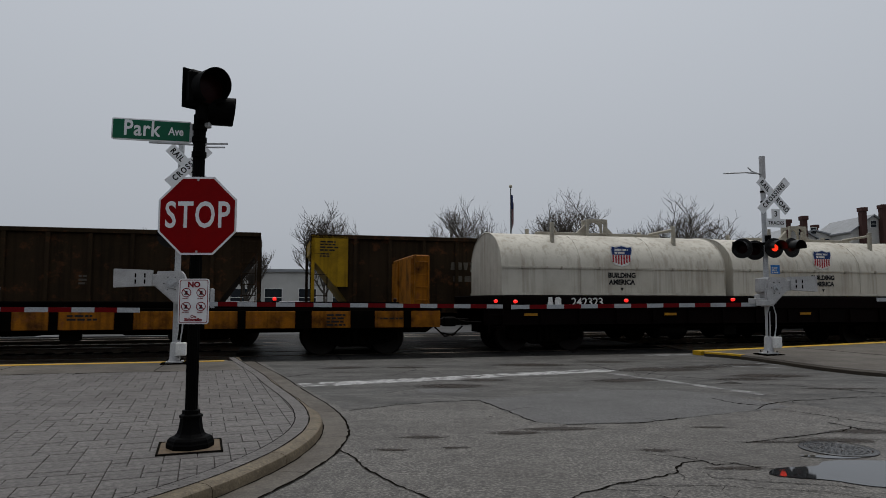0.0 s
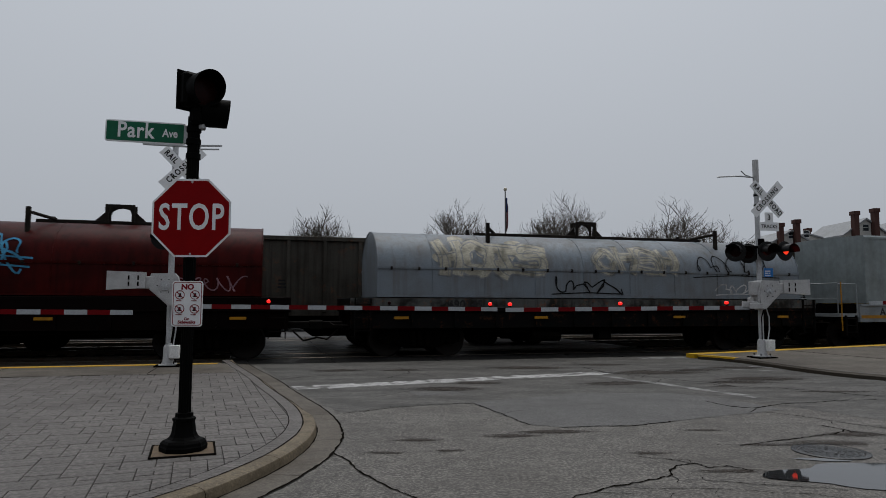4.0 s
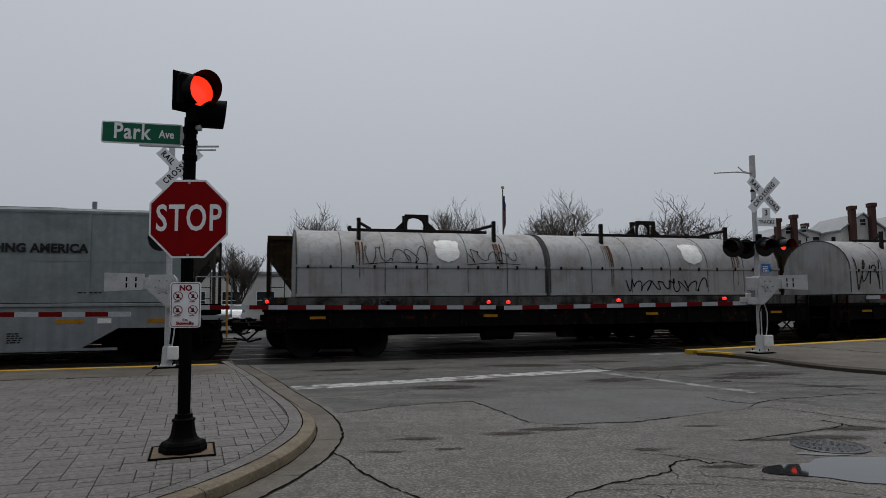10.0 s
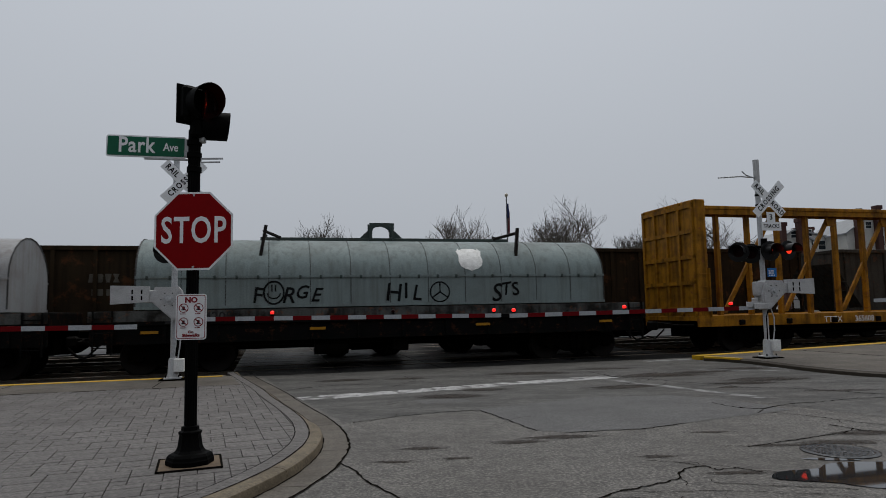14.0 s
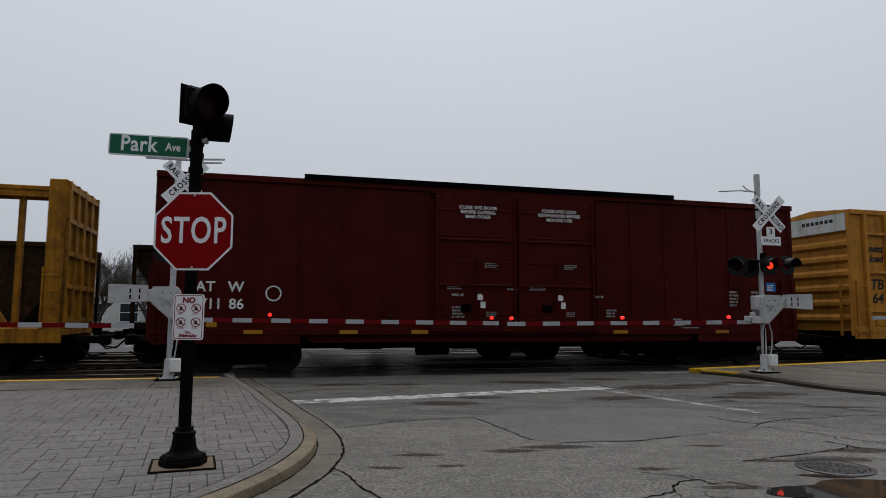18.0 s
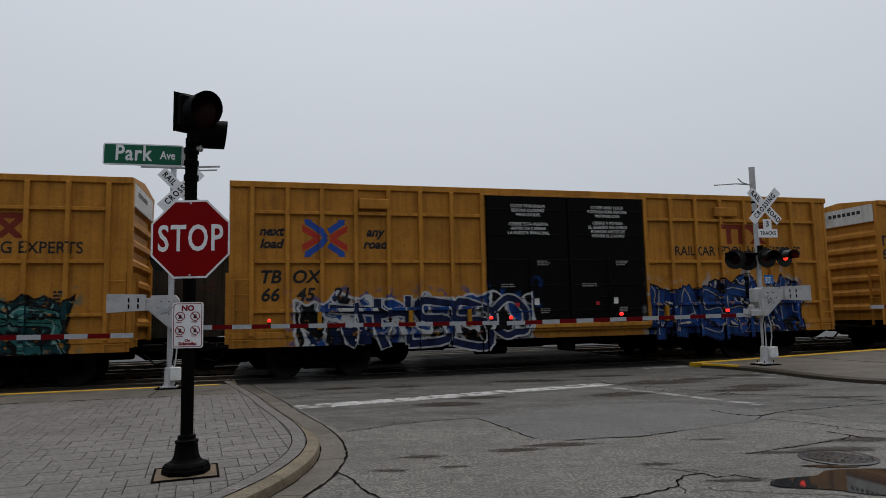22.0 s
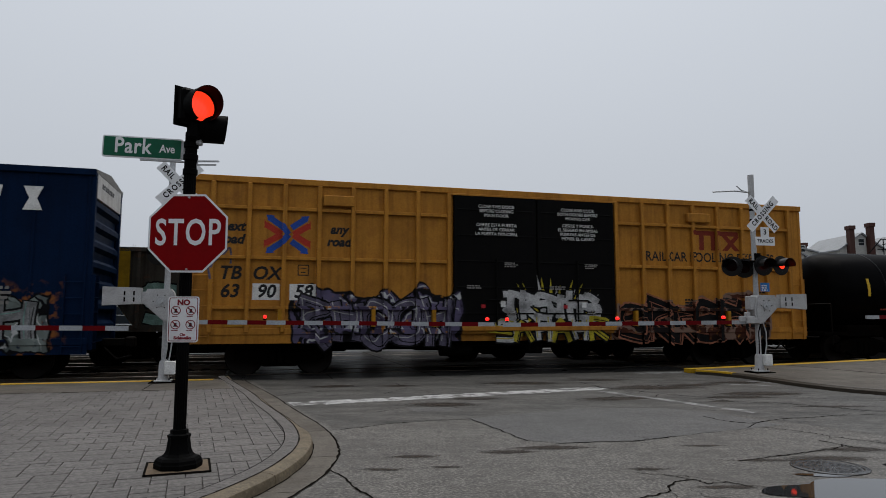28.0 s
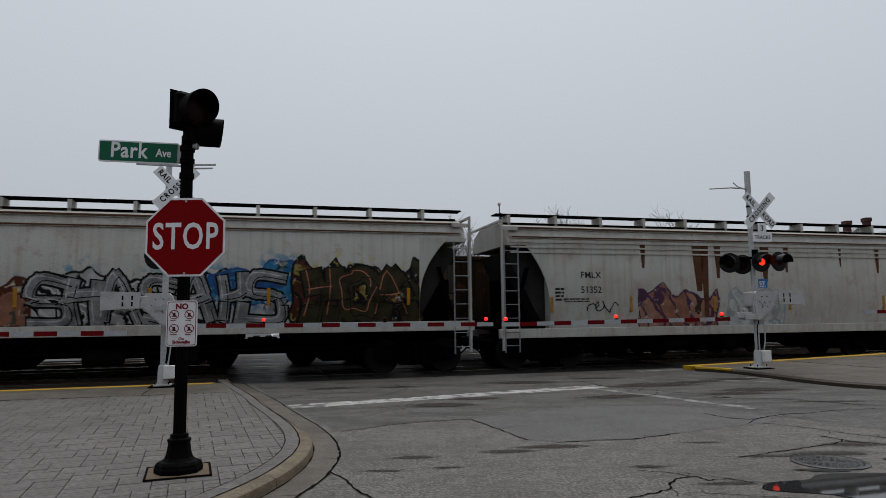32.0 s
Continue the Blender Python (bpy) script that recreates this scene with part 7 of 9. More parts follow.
RUST = car_paint("running_rust", (0.09, 0.038, 0.02), 0.8, 0, (0.17, 0.1, 0.06), 0.5, scale=3.0, bump=0.1)
RUSTY_BLACK = car_paint("rusty_black_trim", (0.014, 0.011, 0.01), 0.65, 0, (0.04, 0.035, 0.02), 0.5, scale=4)
CREAM_TRIM = car_paint("cream_trim", (0.42, 0.39, 0.32), 0.55, 0, (0.15, 0.11, 0.08), 0.5, scale=4)
MINT_TRIM = car_paint("dark_green_trim", (0.06, 0.08, 0.075), 0.55, 0, (0.1, 0.07, 0.05), 0.4, scale=4)
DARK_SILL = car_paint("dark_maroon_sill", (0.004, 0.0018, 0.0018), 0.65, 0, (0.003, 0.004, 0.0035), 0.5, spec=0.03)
RAIL_PAINT = car_paint("grimy_pale_rail_paint", (0.09, 0.092, 0.088), 0.6, 0, (0.015, 0.014, 0.012), 0.95, streak=0.8, rust=0.5, scale=2.2, bump=0.1, edge=(0.42, 0.6))
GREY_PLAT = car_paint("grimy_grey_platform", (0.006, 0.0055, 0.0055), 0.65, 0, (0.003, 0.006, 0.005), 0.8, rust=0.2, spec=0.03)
c = coil_car(5.75, 16.2, ((0.55, 7.82), (8.14, 15.4)), CREAM, CREAM_TRIM, DARK_SILL, "dark flat coil car with two cream rounded hoods", "242323", 3.15, seams=3)
for x in (4.3, 11.5):
    shield(c, x, 2.78, -1.452, 0.58, 1.15)
    letters("BUILDING\nAMERICA", 0.2, LETTER_BLACK, c, pose(x, -1.46, 2.1), bold=0.009)
    part("stencil_mark", Shape().prism([(x - 0.05, 1.84), (x + 0.05, 1.84), (x, 1.75)], "y", -1.462, -1.452), LETTER_BLACK, c)
coil_car(23.3, 16.8, ((0.75, 8.56), (8.8, 16.05)), MAROON_HOOD, RUSTY_BLACK, DARK_SILL, "maroon coil car with two rounded hoods and sprayed tags", "242423", 3.6, seams=3,
         pieces=[(scrawl(9.3, 10.6, 2.3, 3.1, 71, 0.055, 0, 2) + scrawl(9.4, 10.5, 2.15, 2.9, 76, 0.05, 0, 3) + scrawl(9.5, 10.7, 2.5, 3.1, 79, 0.045, 0, 2), [SP["sky"]], "bright blue tag"), (scrawl(1.2, 2.3, 2.35, 3.0, 72, 0.045, 0, 3) + scrawl(1.3, 2.4, 2.45, 3.1, 77, 0.035, 0, 2) + scrawl(1.2, 2.4, 2.3, 2.7, 78, 0.035, 0, 4), [SP["white"]], "white tag"),
                 (scrawl(13.2, 15.7, 1.75, 2.1, 73, 0.03, 0, 7), [SP["pink"]], "pink scrawl"), (scrawl(4.6, 6.0, 2.2, 2.6, 74, 0.03, 0, 4), [SP["grey"]], "grey scrawl")])
coil_car(41.6, 15.0, ((0.75, 14.4),), GREY_HOOD, RUSTY_BLACK, GREY_PLAT, "grey-blue coil car with one long hood and sprayed tags", "490345", 3.2, LETTER_BLACK, seams=9,
         pieces=[(wild_piece(2.4, 5.6, 2.3, 3.2, 81, (1,), 0, 0, 4, 0.3, 1), [SP["grey"], SP["cream"]], "cream bubble piece"), (wild_piece(7.2, 10.0, 2.4, 3.1, 82, (1,), 0, 0, 4, 0.3), [SP["grey"], SP["cream"]], "cream piece"),
                 (scrawl(5.8, 8.0, 1.75, 2.2, 83, 0.04, 0, 5), [SP["black"]], "black scrawl"), (scrawl(10.5, 13.5, 2.3, 3.0, 84, 0.03, 0, 5), [SP["black"]], "thin black scrawl"), (scrawl(11.3, 12.8, 1.75, 2.1, 85, 0.04, 0, 4), [SP["white"]], "white tag")])
coil_car(98.9, 17.0, ((0.85, 7.85), (8.0, 15.9)), WHITE_HOOD, RUSTY_BLACK, GREY_PLAT, "chalky white coil car with two rust-streaked hoods and black tags", "249066", 3.2, LETTER_BLACK, seams=6,
         pieces=[(scrawl(2.6, 4.4, 2.5, 2.95, 191, 0.02, 0, 5), [SP["black"]], "black tag"), (scrawl(5.5, 7.0, 2.5, 2.9, 192, 0.02, 0, 5), [SP["black"]], "black tag"), (scrawl(10.4, 13.2, 1.72, 2.1, 193, 0.035, 0, 9), [SP["black"]], "black scrawl"),
                 ([(1, 0, painted_shield(4.96)), (1, 0, painted_shield(12.80))], [LETTER_WHITE], "white painted-out emblem")])
cw = coil_car(116.8, 17.0, ((0.85, 8.75), (8.95, 16.1)), WHITE_HOOD, RUSTY_BLACK, GREY_PLAT, "stained white coil car with two hoods and black tags", "249068", 3.2, LETTER_BLACK, seams=6,
         pieces=[(wild_piece(3.5, 5.0, 2.2, 3.2, 101, (1,), 0, 0, 2, 0.3), [SP["black"], SP["white"]], "white outlined tag"), (scrawl(11.2, 12.3, 1.75, 2.2, 102, 0.045, 0, 4) + scrawl(11.1, 12.4, 1.8, 2.15, 106, 0.03, 0, 3), [SP["black"]], "black tag"),
                 (scrawl(1.0, 2.2, 1.8, 2.9, 104, 0.04, 0, 4), [SP["black"]], "black tag"),
                 ([(1, 0, painted_shield(6.90)), (1, 0, painted_shield(13.25))], [LETTER_WHITE], "white painted-out emblem")])
cf = coil_car(134.6, 15.0, ((1.05, 13.7),), MINT_HOOD, MINT_TRIM, GREY_PLAT, "pale green coil car with one long hood and black tags", "242053", 3.0, LETTER_BLACK, seams=12, arch_at=0.5,
              pieces=[([(1, 0, painted_shield(9.68))], [LETTER_WHITE], "white painted-out emblem")])
r = random.Random(9)
for car_, word, x, size, gap in ((cf, "F RGE", 3.95, 0.62, 0.36), (cf, "HIL", 7.45, 0.7, 0.34), (cf, "STS", 10.35, 0.66, 0.3), (cw, "CRUDN", 13.0, 0.5, 0.2), (cw, "TSH", 14.25, 0.34, 0.17)):
    for q, ch in enumerate(word):
        if ch == " ":
            continue
        letters(ch, size * r.uniform(0.75, 1.1), SP["black"], car_, pose(x + q * gap + r.uniform(-0.03, 0.03), -1.458, 1.97 + r.uniform(-0.07, 0.06), 0, r.uniform(-10, 10), 0), "sprayed_word", width=0.95, shear=r.uniform(0.0, 0.4), bold=0.008)


ring_polys = stroke_polys([(8.75 + 0.27 * math.cos(math.pi * k / 9), 1.97 + 0.27 * math.sin(math.pi * k / 9)) for k in range(19)], 0.04, 0, 0)
for a in (90, 215, 325):
    ring_polys += stroke_polys([(8.75, 1.97), (8.75 + 0.26 * math.cos(radians(a)), 1.97 + 0.26 * math.sin(radians(a)))], 0.04, 0, 0)
face = stroke_polys([(4.34 + 0.25 * math.cos(math.pi * k / 9), 2.0 + 0.29 * math.sin(math.pi * k / 9)) for k in range(19)], 0.05, 0, 0)
face += stroke_polys([(4.34 + 0.16 * math.cos(math.pi * k / 6), 1.98 - 0.13 * math.sin(math.pi * k / 6)) for k in range(7)], 0.035, 0, 0)
for a in (4.29, 4.38):
    face += stroke_polys([(a, 2.04), (a, 2.2)], 0.035, 0, 0)
sprayed(cf, "sprayed_ring", face, [(0, 15, -1.455)], [SP["black"]], "black sprayed ring with a smile")
sprayed(cf, "sprayed_ring", ring_polys, [(0, 15, -1.455)], [SP["black"]], "black sprayed ring with three spokes")


def covered_gondola(u, number, hand):
    """Square grey covered coil car with a low side sill and end platforms."""
    L, W = 13.05, 1.5
    car = car_base("covered_coil_car", "galvanised grey covered coil car with a shield emblem", L, u, "coil car", trucks=1.7, deck=0.8, gear=False)
    a, b = 1.2, 11.85
    sec = [(-W, 1.5), (-W, 3.7), (-W + 0.05, 3.76), (0, 3.8), (W - 0.05, 3.76), (W, 3.7), (W, 1.5)]
    s = Shape().prism(sec, "x", a, b)
    h = part("hood", s, GALVANISED, car, "square galvanised steel hood")
    sm = Shape()
    for f in (0.245, 0.49, 0.6, 0.805):
        xs = a + (b - a) * f
        sm.box(xs - 0.03, xs + 0.03, -W - 0.026, -W, 1.55, 3.68)
    sm.box(a, b, -W - 0.008, -W, 2.48, 2.5)
    sm.box(a - 0.02, b + 0.02, -W - 0.03, -W, 1.5, 1.58).box(a - 0.02, b + 0.02, -W - 0.022, -W, 3.64, 3.7)
    for xs in (a, b):
        sm.box(xs - 0.03, xs + 0.03, -W - 0.02, -W + 0.04, 1.5, 3.7)
    part("hood_seam", sm, GALVANISED, h)
    part("roof_cap", Shape().prism([(a + 2.6, 3.8), (a + 2.75, 3.9), (b - 2.9, 3.9), (b - 2.75, 3.8)], "y", -0.5, 0.5), GALVANISED, h)
    for f in (0.25, 0.8):
        part("guide_post", Shape().box(a + (b - a) * f - 0.05, a + (b - a) * f + 0.05, -0.95, -0.85, 3.6, 4.02, 0.01), GALVANISED, h)
    xa = a + (b - a) * 0.52
    ar = Shape()
    for y in (-0.17, 0.17):
        ar.tube([(xa - 0.22, y, 3.8), (xa - 0.22, y, 4.12)] + [(xa - 0.22 * math.cos(math.pi * k / 6), y, 4.12 + 0.12 * math.sin(math.pi * k / 6)) for k in range(1, 6)] + [(xa + 0.22, y, 4.12), (xa + 0.22, y, 3.8)], 0.05, 6)
    part("lifting_arch", ar, GALVANISED, h, smooth=40)
    prof = [(0.9, 1.48), (12.15, 1.48), (12.15, 0.88), (10.45, 0.88), (9.6, 0.38), (3.5, 0.38), (2.65, 0.88), (0.9, 0.88)]
    part("side_sill", Shape().prism(prof, "y", -W, -W + 0.12).prism(prof, "y", W - 0.12, W), GREY_SILL, car, "deep light grey side sill")
    part("sill_lip", Shape().box(0.9, 12.15, -W - 0.05, -W, 1.4, 1.48, 0.01).box(2.65, 10.45, -W - 0.03, -W, 0.36, 0.42), GREY_SILL, car)
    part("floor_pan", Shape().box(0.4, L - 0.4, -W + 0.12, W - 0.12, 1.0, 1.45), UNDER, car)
    for x, w in ((0.95, 1.15), (3.95, 0.62), (6.6, 0.55), (9.1, 0.6), (11.1, 1.0)):
        part("reflector", Shape().box(x, x + w, -W - 0.008, -W, 1.0, 1.1), REFLECT, car)
    letters(number, 0.36, LETTER_BLACK, car, pose(3.3, -W - 0.006, 1.2), "road_number", bold=0.01)
    letters("AOK" if hand < 3 else "CHTT", 0.36, LETTER_BLACK, car, pose(2.1, -W - 0.006, 1.2), "reporting_mark", bold=0.008)
    shield(car, 6.55, 2.72, -W - 0.027, 0.82)
    letters("BUILDING AMERICA", 0.285, LETTER_BLACK, car, pose(8.42, -W - 0.03, 2.78), bold=0.014, spacing=1.04)
    small_print(car, [(4.6, 1.28, 0.7, 0.05, 1), (9.55, 1.75, 0.6, 0.03, 1), (8.1, 0.8, 0.35, 0.03, 5), (7.6, 0.6, 0.25, 0.03, 1)], -W - 0.002, LETTER_BLACK, hand)
    part("builder_plate", Shape().box(3.6, 3.95, -W - 0.01, -W, 0.8, 0.95), STEEL_DARK, car)
    part("builder_plate", Shape().box(10.0, 10.3, -W - 0.01, -W, 1.0, 1.12), LETTER_WHITE, car)
    part("end_deck", Shape().box(0.1, 0.9, -W + 0.05, W - 0.05, 1.05, 1.16).box(L - 0.9, L - 0.1, -W + 0.05, W - 0.05, 1.05, 1.16), GREY_SILL, car)
    for x in (0.12, L - 0.12):
        r = Shape()
        for y in (-W + 0.1, W - 0.1):
            r.tube([(x, y, 1.1), (x, y, 2.15)], 0.022, 6)
        r.tube([(x, -W + 0.1, 2.15), (x, W - 0.1, 2.15)], 0.022, 6).tube([(x, -W + 0.1, 1.65), (x, W - 0.1, 1.65)], 0.018, 6)
        x2 = 0.85 if x < 5 else L - 0.85
        r.tube([(x, -W + 0.06, 2.13), (x2, -W + 0.06, 2.13), (x2, -W + 0.06, 1.1)], 0.02, 6)
        part("end_rail", r, GREY_SILL, car, "grey tubular handrail")
        part("grab_pole", Shape().tube([(x + 0.02, -W - 0.02, 0.6), (x + 0.02, -W - 0.02, 2.2)], 0.022, 6), REFLECT, car, "amber painted grab pole")
    part("hand_brake", Shape().lathe([(0.2, -0.02), (0.24, 0.0), (0.2, 0.02)], (0.3, 0.4, 1.75), "x", 18).box(0.2, 0.45, 0.2, 0.6, 1.16, 1.7, 0.03), STEEL_DARK, car)
    for x in (0.3, L - 0.7):
        ladder(car, x, -W + 0.02, 0.45, 1.1, STEEL_DARK, 3)
    return car


covered_gondola(57.45, "44589", 1)
covered_gondola(71.2, "44629", 2)
covered_gondola(85.1, "724524", 3)

# ---- flat car with yellow sills and a short bulkhead ----
flatcar = car_base("flat_car", "flat car with chipped yellow sills and a yellow bulkhead", 19.0, -14.45, "flat car", deck=1.0)
part("deck", Shape().box(0, 19.0, -1.5, 1.5, 1.16, 1.26, 0.01), UNDER, flatcar)
part("side_sill", Shape().box(0.1, 18.95, -1.52, -1.42, 0.74, 1.18, 0.01).box(0.1, 18.95, 1.42, 1.52, 0.74, 1.18, 0.01), FLAT_YELLOW, flatcar, "chipped yellow side sill")
st = Shape()
for k in range(13):
    st.box(0.9 + k * 1.42, 1.1 + k * 1.42 + (k % 3) * 0.22, -1.56, -1.5, 0.72, 1.2, 0.01)
part("stake_pocket", st, UNDER, flatcar)
part("bulkhead", Shape().box(18.2, 18.66, -1.5, 1.5, 1.26, 2.7, 0.03).box(18.15, 18.22, -1.45, -0.5, 1.3, 2.6).box(18.15, 18.22, 0.5, 1.45, 1.3, 2.6), FLAT_YELLOW, flatcar, "short yellow bulkhead")
ladder(flatcar, 18.25, -1.5, 1.3, 2.68, FLAT_YELLOW, 4, 0.36)
part("rack", Shape().box(0.4, 18.0, -0.6, 0.6, 1.26, 1.42, 0.02), UNDER, flatcar)
for x in (2.4, 8.2, 13.0):
    part("stanchion", Shape().box(x, x + 0.1, -1.38, -1.3, 1.2, 1.75, 0.01), ALUMINIUM, flatcar)
letters("94", 0.3, LETTER_BLACK, flatcar, pose(4.9, -1.525, 0.96), "road_number")
small_print(flatcar, [(6.5, 1.1, 0.6, 0.05, 3), (9.8, 1.1, 0.7, 0.05, 2), (17.3, 1.0, 0.8, 0.04, 1), (15.9, 1.1, 0.5, 0.05, 4)], -1.522, LETTER_BLACK, 8)

# ---- centre-beam flat car ----
beam = car_base("centrebeam_car", "empty yellow centre-beam lumber car with open truss", 22.75, 151.45, "flat car", trucks=2.6, deck=0.9)
part("deck", Shape().box(0, 22.75, -1.42, 1.42, 0.98, 1.12, 0.01).box(0.0, 22.75, -1.5, -1.38, 0.8, 1.14, 0.01).box(0.0, 22.75, 1.38, 1.5, 0.8, 1.14, 0.01), BEAM_YELLOW, beam, "yellow deck and side sills")
for k in range(12):
    part("winch", Shape().box(1.4 + k * 1.75, 1.6 + k * 1.75, -1.56, -1.48, 0.84, 1.0, 0.02).cyl((1.5 + k * 1.75, -1.58, 0.92), (1.5 + k * 1.75, -1.5, 0.92), 0.05, 10), STEEL_DARK, beam)
part("top_beam", Shape().box(0.6, 22.2, -0.36, 0.36, 4.62, 4.74, 0.02).box(0.6, 22.2, -0.32, -0.24, 4.46, 4.64).box(0.6, 22.2, 0.24, 0.32, 4.46, 4.64), BEAM_YELLOW, beam, "yellow top chord")
posts_x = [1.9 + 1.213 * k for k in range(17)]
for k, x in enumerate(posts_x):
    part("truss_post", Shape().box(x - 0.065, x + 0.065, -0.09, 0.09, 1.12, 4.5, 0.01), BEAM_YELLOW, beam)
    if k % 2 == 0 and k < 16:
        lean = 1 if k < 8 else -1
        if lean > 0:
            seg = ((x + 0.15, 1.2), (posts_x[k + 1] + 1.0, 4.45))
        else:
            seg = ((posts_x[k + 1] + 1.0, 1.2), (x + 0.15, 4.45))
        (xa_, za_), (xb_, zb_) = seg
        g = Shape()
        for y in (-0.04,):
            g.add([(xa_ - 0.08, y, za_), (xa_ + 0.08, y, za_), (xb_ + 0.08, y, zb_), (xb_ - 0.08, y, zb_), (xa_ - 0.08, y + 0.08, za_), (xa_ + 0.08, y + 0.08, za_), (xb_ + 0.08, y + 0.08, zb_), (xb_ - 0.08, y + 0.08, zb_)],
                  [(0, 1, 2, 3), (7, 6, 5, 4), (0, 4, 5, 1), (1, 5, 6, 2), (2, 6, 7, 3), (3, 7, 4, 0)])
        part("truss_brace", g, BEAM_YELLOW, beam)
        part("gusset", Shape().prism([(xb_ - 0.22, 4.46), (xb_ + 0.22, 4.46), (xb_ + 0.12, 4.15), (xb_ - 0.12, 4.15)], "y", -0.1, -0.07), BEAM_YELLOW, beam)
for x0, inner_x, o in ((0.0, 0.5, -1), (22.25, 22.25, 1)):
    bh = Shape().box(x0 + 0.05, x0 + 0.45, -1.45, 1.45, 1.1, 4.74, 0.02)
    for k in range(5):
        xx = x0 - 0.02 if o < 0 else x0 + 0.45
        bh.box(xx, xx + 0.08, -1.4 + k * 0.68, -1.3 + k * 0.68, 1.15, 4.7)
        bh.box(xx, xx + 0.07, -1.4, 1.4, 1.3 + k * 0.8, 1.42 + k * 0.8)
    e = part("bulkhead", bh, BEAM_YELLOW, beam, "tall yellow end bulkhead")
    sp = Shape()
    if o > 0:
        for r_ in range(20):
            sp.box(x0 + 0.04, x0 + 0.05, -1.25, -1.25 + 0.5 + 0.35 * ((r_ * 7) % 5) / 5, 4.2 - r_ * 0.14, 4.27 - r_ * 0.14)
        tagged(part("notice_bar", sp, LETTER_BLACK, e), kind="stuff")
    ladder(beam, x0 + 0.05, -1.46, 1.1, 2.6, BEAM_YELLOW, 4, 0.38)
letters("365608", 0.26, LETTER_WHITE, beam, pose(6.2, -1.51, 0.93), "road_number", bold=0.003)
letters("TTZX", 0.26, LETTER_WHITE, beam, pose(4.95, -1.51, 0.93), "reporting_mark", bold=0.003, spacing=1.1)
part("mark_block", Shape().box(17.4, 18.2, -1.506, -1.5, 0.9, 1.05).box(17.5, 18.1, -1.506, -1.5, 0.84, 0.89), LETTER_WHITE, beam)
part("notice_plate", Shape().box(18.75, 19.15, -1.51, -1.5, 0.78, 1.08), LETTER_WHITE, beam)

# ---- tank car ----
tank = car_base("tank_car", "gloss black tank car with yellow stencils and a railed top platform", 12.4, 297.55, "tank car", trucks=1.9, deck=1.0)
R, zc = 1.42, 2.36
part("tank", Shape().lathe([(0.0, 0.55), (0.5, 0.58), (0.95, 0.72), (1.25, 0.95), (R, 1.35), (R, 11.05), (1.25, 11.45), (0.95, 11.68), (0.5, 11.82), (0.0, 11.85)], (0, 0, zc), "x", 40), TANK_BLACK, tank, "black cylindrical tank", 30)
part("tank_band", Shape().lathe([(R, 2.6), (R + 0.008, 2.62), (R + 0.008, 2.7), (R, 2.72)], (0, 0, zc), "x", 40).lathe([(R, 9.7), (R + 0.008, 9.72), (R + 0.008, 9.8), (R, 9.82)], (0, 0, zc), "x", 40), TANK_BLACK, tank, smooth=30)
part("saddle", Shape().box(1.2, 2.7, -1.2, 1.2, 0.85, 1.25, 0.05).box(9.7, 11.2, -1.2, 1.2, 0.85, 1.25, 0.05), UNDER, tank)
part("end_deck", Shape().box(0.05, 1.0, -1.4, 1.4, 0.92, 1.02).box(11.4, 12.35, -1.4, 1.4, 0.92, 1.02), UNDER, tank)
pl = Shape().box(4.85, 7.85, -0.85, 0.85, 3.72, 3.78)
part("top_platform", pl, UNDER, tank, "grated black top platform")
rl = Shape()
for y in (-0.85, 0.85):
    rl.tube([(4.6, y, 3.95), (5.2, y, 4.5), (6.75, y, 4.5), (6.9, y, 4.35), (6.9, y, 3.75)], 0.022, 6)
    rl.tube([(7.2, y, 3.75), (7.2, y, 4.3), (7.3, y, 4.42), (7.85, y, 4.42), (7.85, y, 3.6)], 0.022, 6)
    for x in (5.3, 6.1):
        rl.tube([(x, y, 3.75), (x, y, 4.5)], 0.018, 6)
    rl.tube([(5.0, y, 4.1), (6.9, y, 4.1)], 0.016, 6)
for x in (5.25, 6.9, 7.2, 7.85):
    rl.tube([(x, -0.85, 4.3), (x, 0.85, 4.3)], 0.018, 6)
part("platform_rail", rl, BLACK_IRON, tank, "thin black handrail")
part("manway", Shape().cyl((5.8, 0, 3.7), (5.8, 0, 4.15), 0.3, 20).cyl((5.8, 0, 4.15), (5.8, 0, 4.22), 0.36, 20).cyl((6.7, 0.2, 3.7), (6.7, 0.2, 4.0), 0.12, 12), TANK_BLACK, tank, smooth=30)
lad = Shape()
for q in range(10):
    a = radians(-5 + q * 9)
    y, z = -(R + 0.12) * math.cos(a), zc + (R + 0.12) * math.sin(a)
    lad.tube([(6.75, y, z), (7.15, y, z)], 0.014, 5)
for x in (6.75, 7.15):
    lad.tube([(x, -(R + 0.12) * math.cos(radians(q * 10 - 10)), zc + (R + 0.12) * math.sin(radians(q * 10 - 10))) for q in range(10)] + [], 0.018, 5)
part("ladder", lad, UNDER, tank)
STENCIL_Y = surface("yellow_stencil", (0.55, 0.34, 0.02), 0.5, bump=0, dirty=0.2)
for x in (1.9, 5.2, 6.7, 8.75, 11.05):
    s = Shape()
    for q in range(6):
        a0, a1 = radians(-6 + q * 4), radians(-2 + q * 4)
        rr = R + 0.006
        s.add([(x, -rr * math.cos(a0), zc + rr * math.sin(a0)), (x + 0.11, -rr * math.cos(a0), zc + rr * math.sin(a0)), (x + 0.11, -rr * math.cos(a1), zc + rr * math.sin(a1)), (x, -rr * math.cos(a1), zc + rr * math.sin(a1))], [(0, 1, 2, 3)])
    part("reflector", s, STENCIL_Y, tank)
letters("630706", 0.27, STENCIL_Y, tank, pose(4.5, -R - 0.02, 2.15), "road_number", bold=0.003)
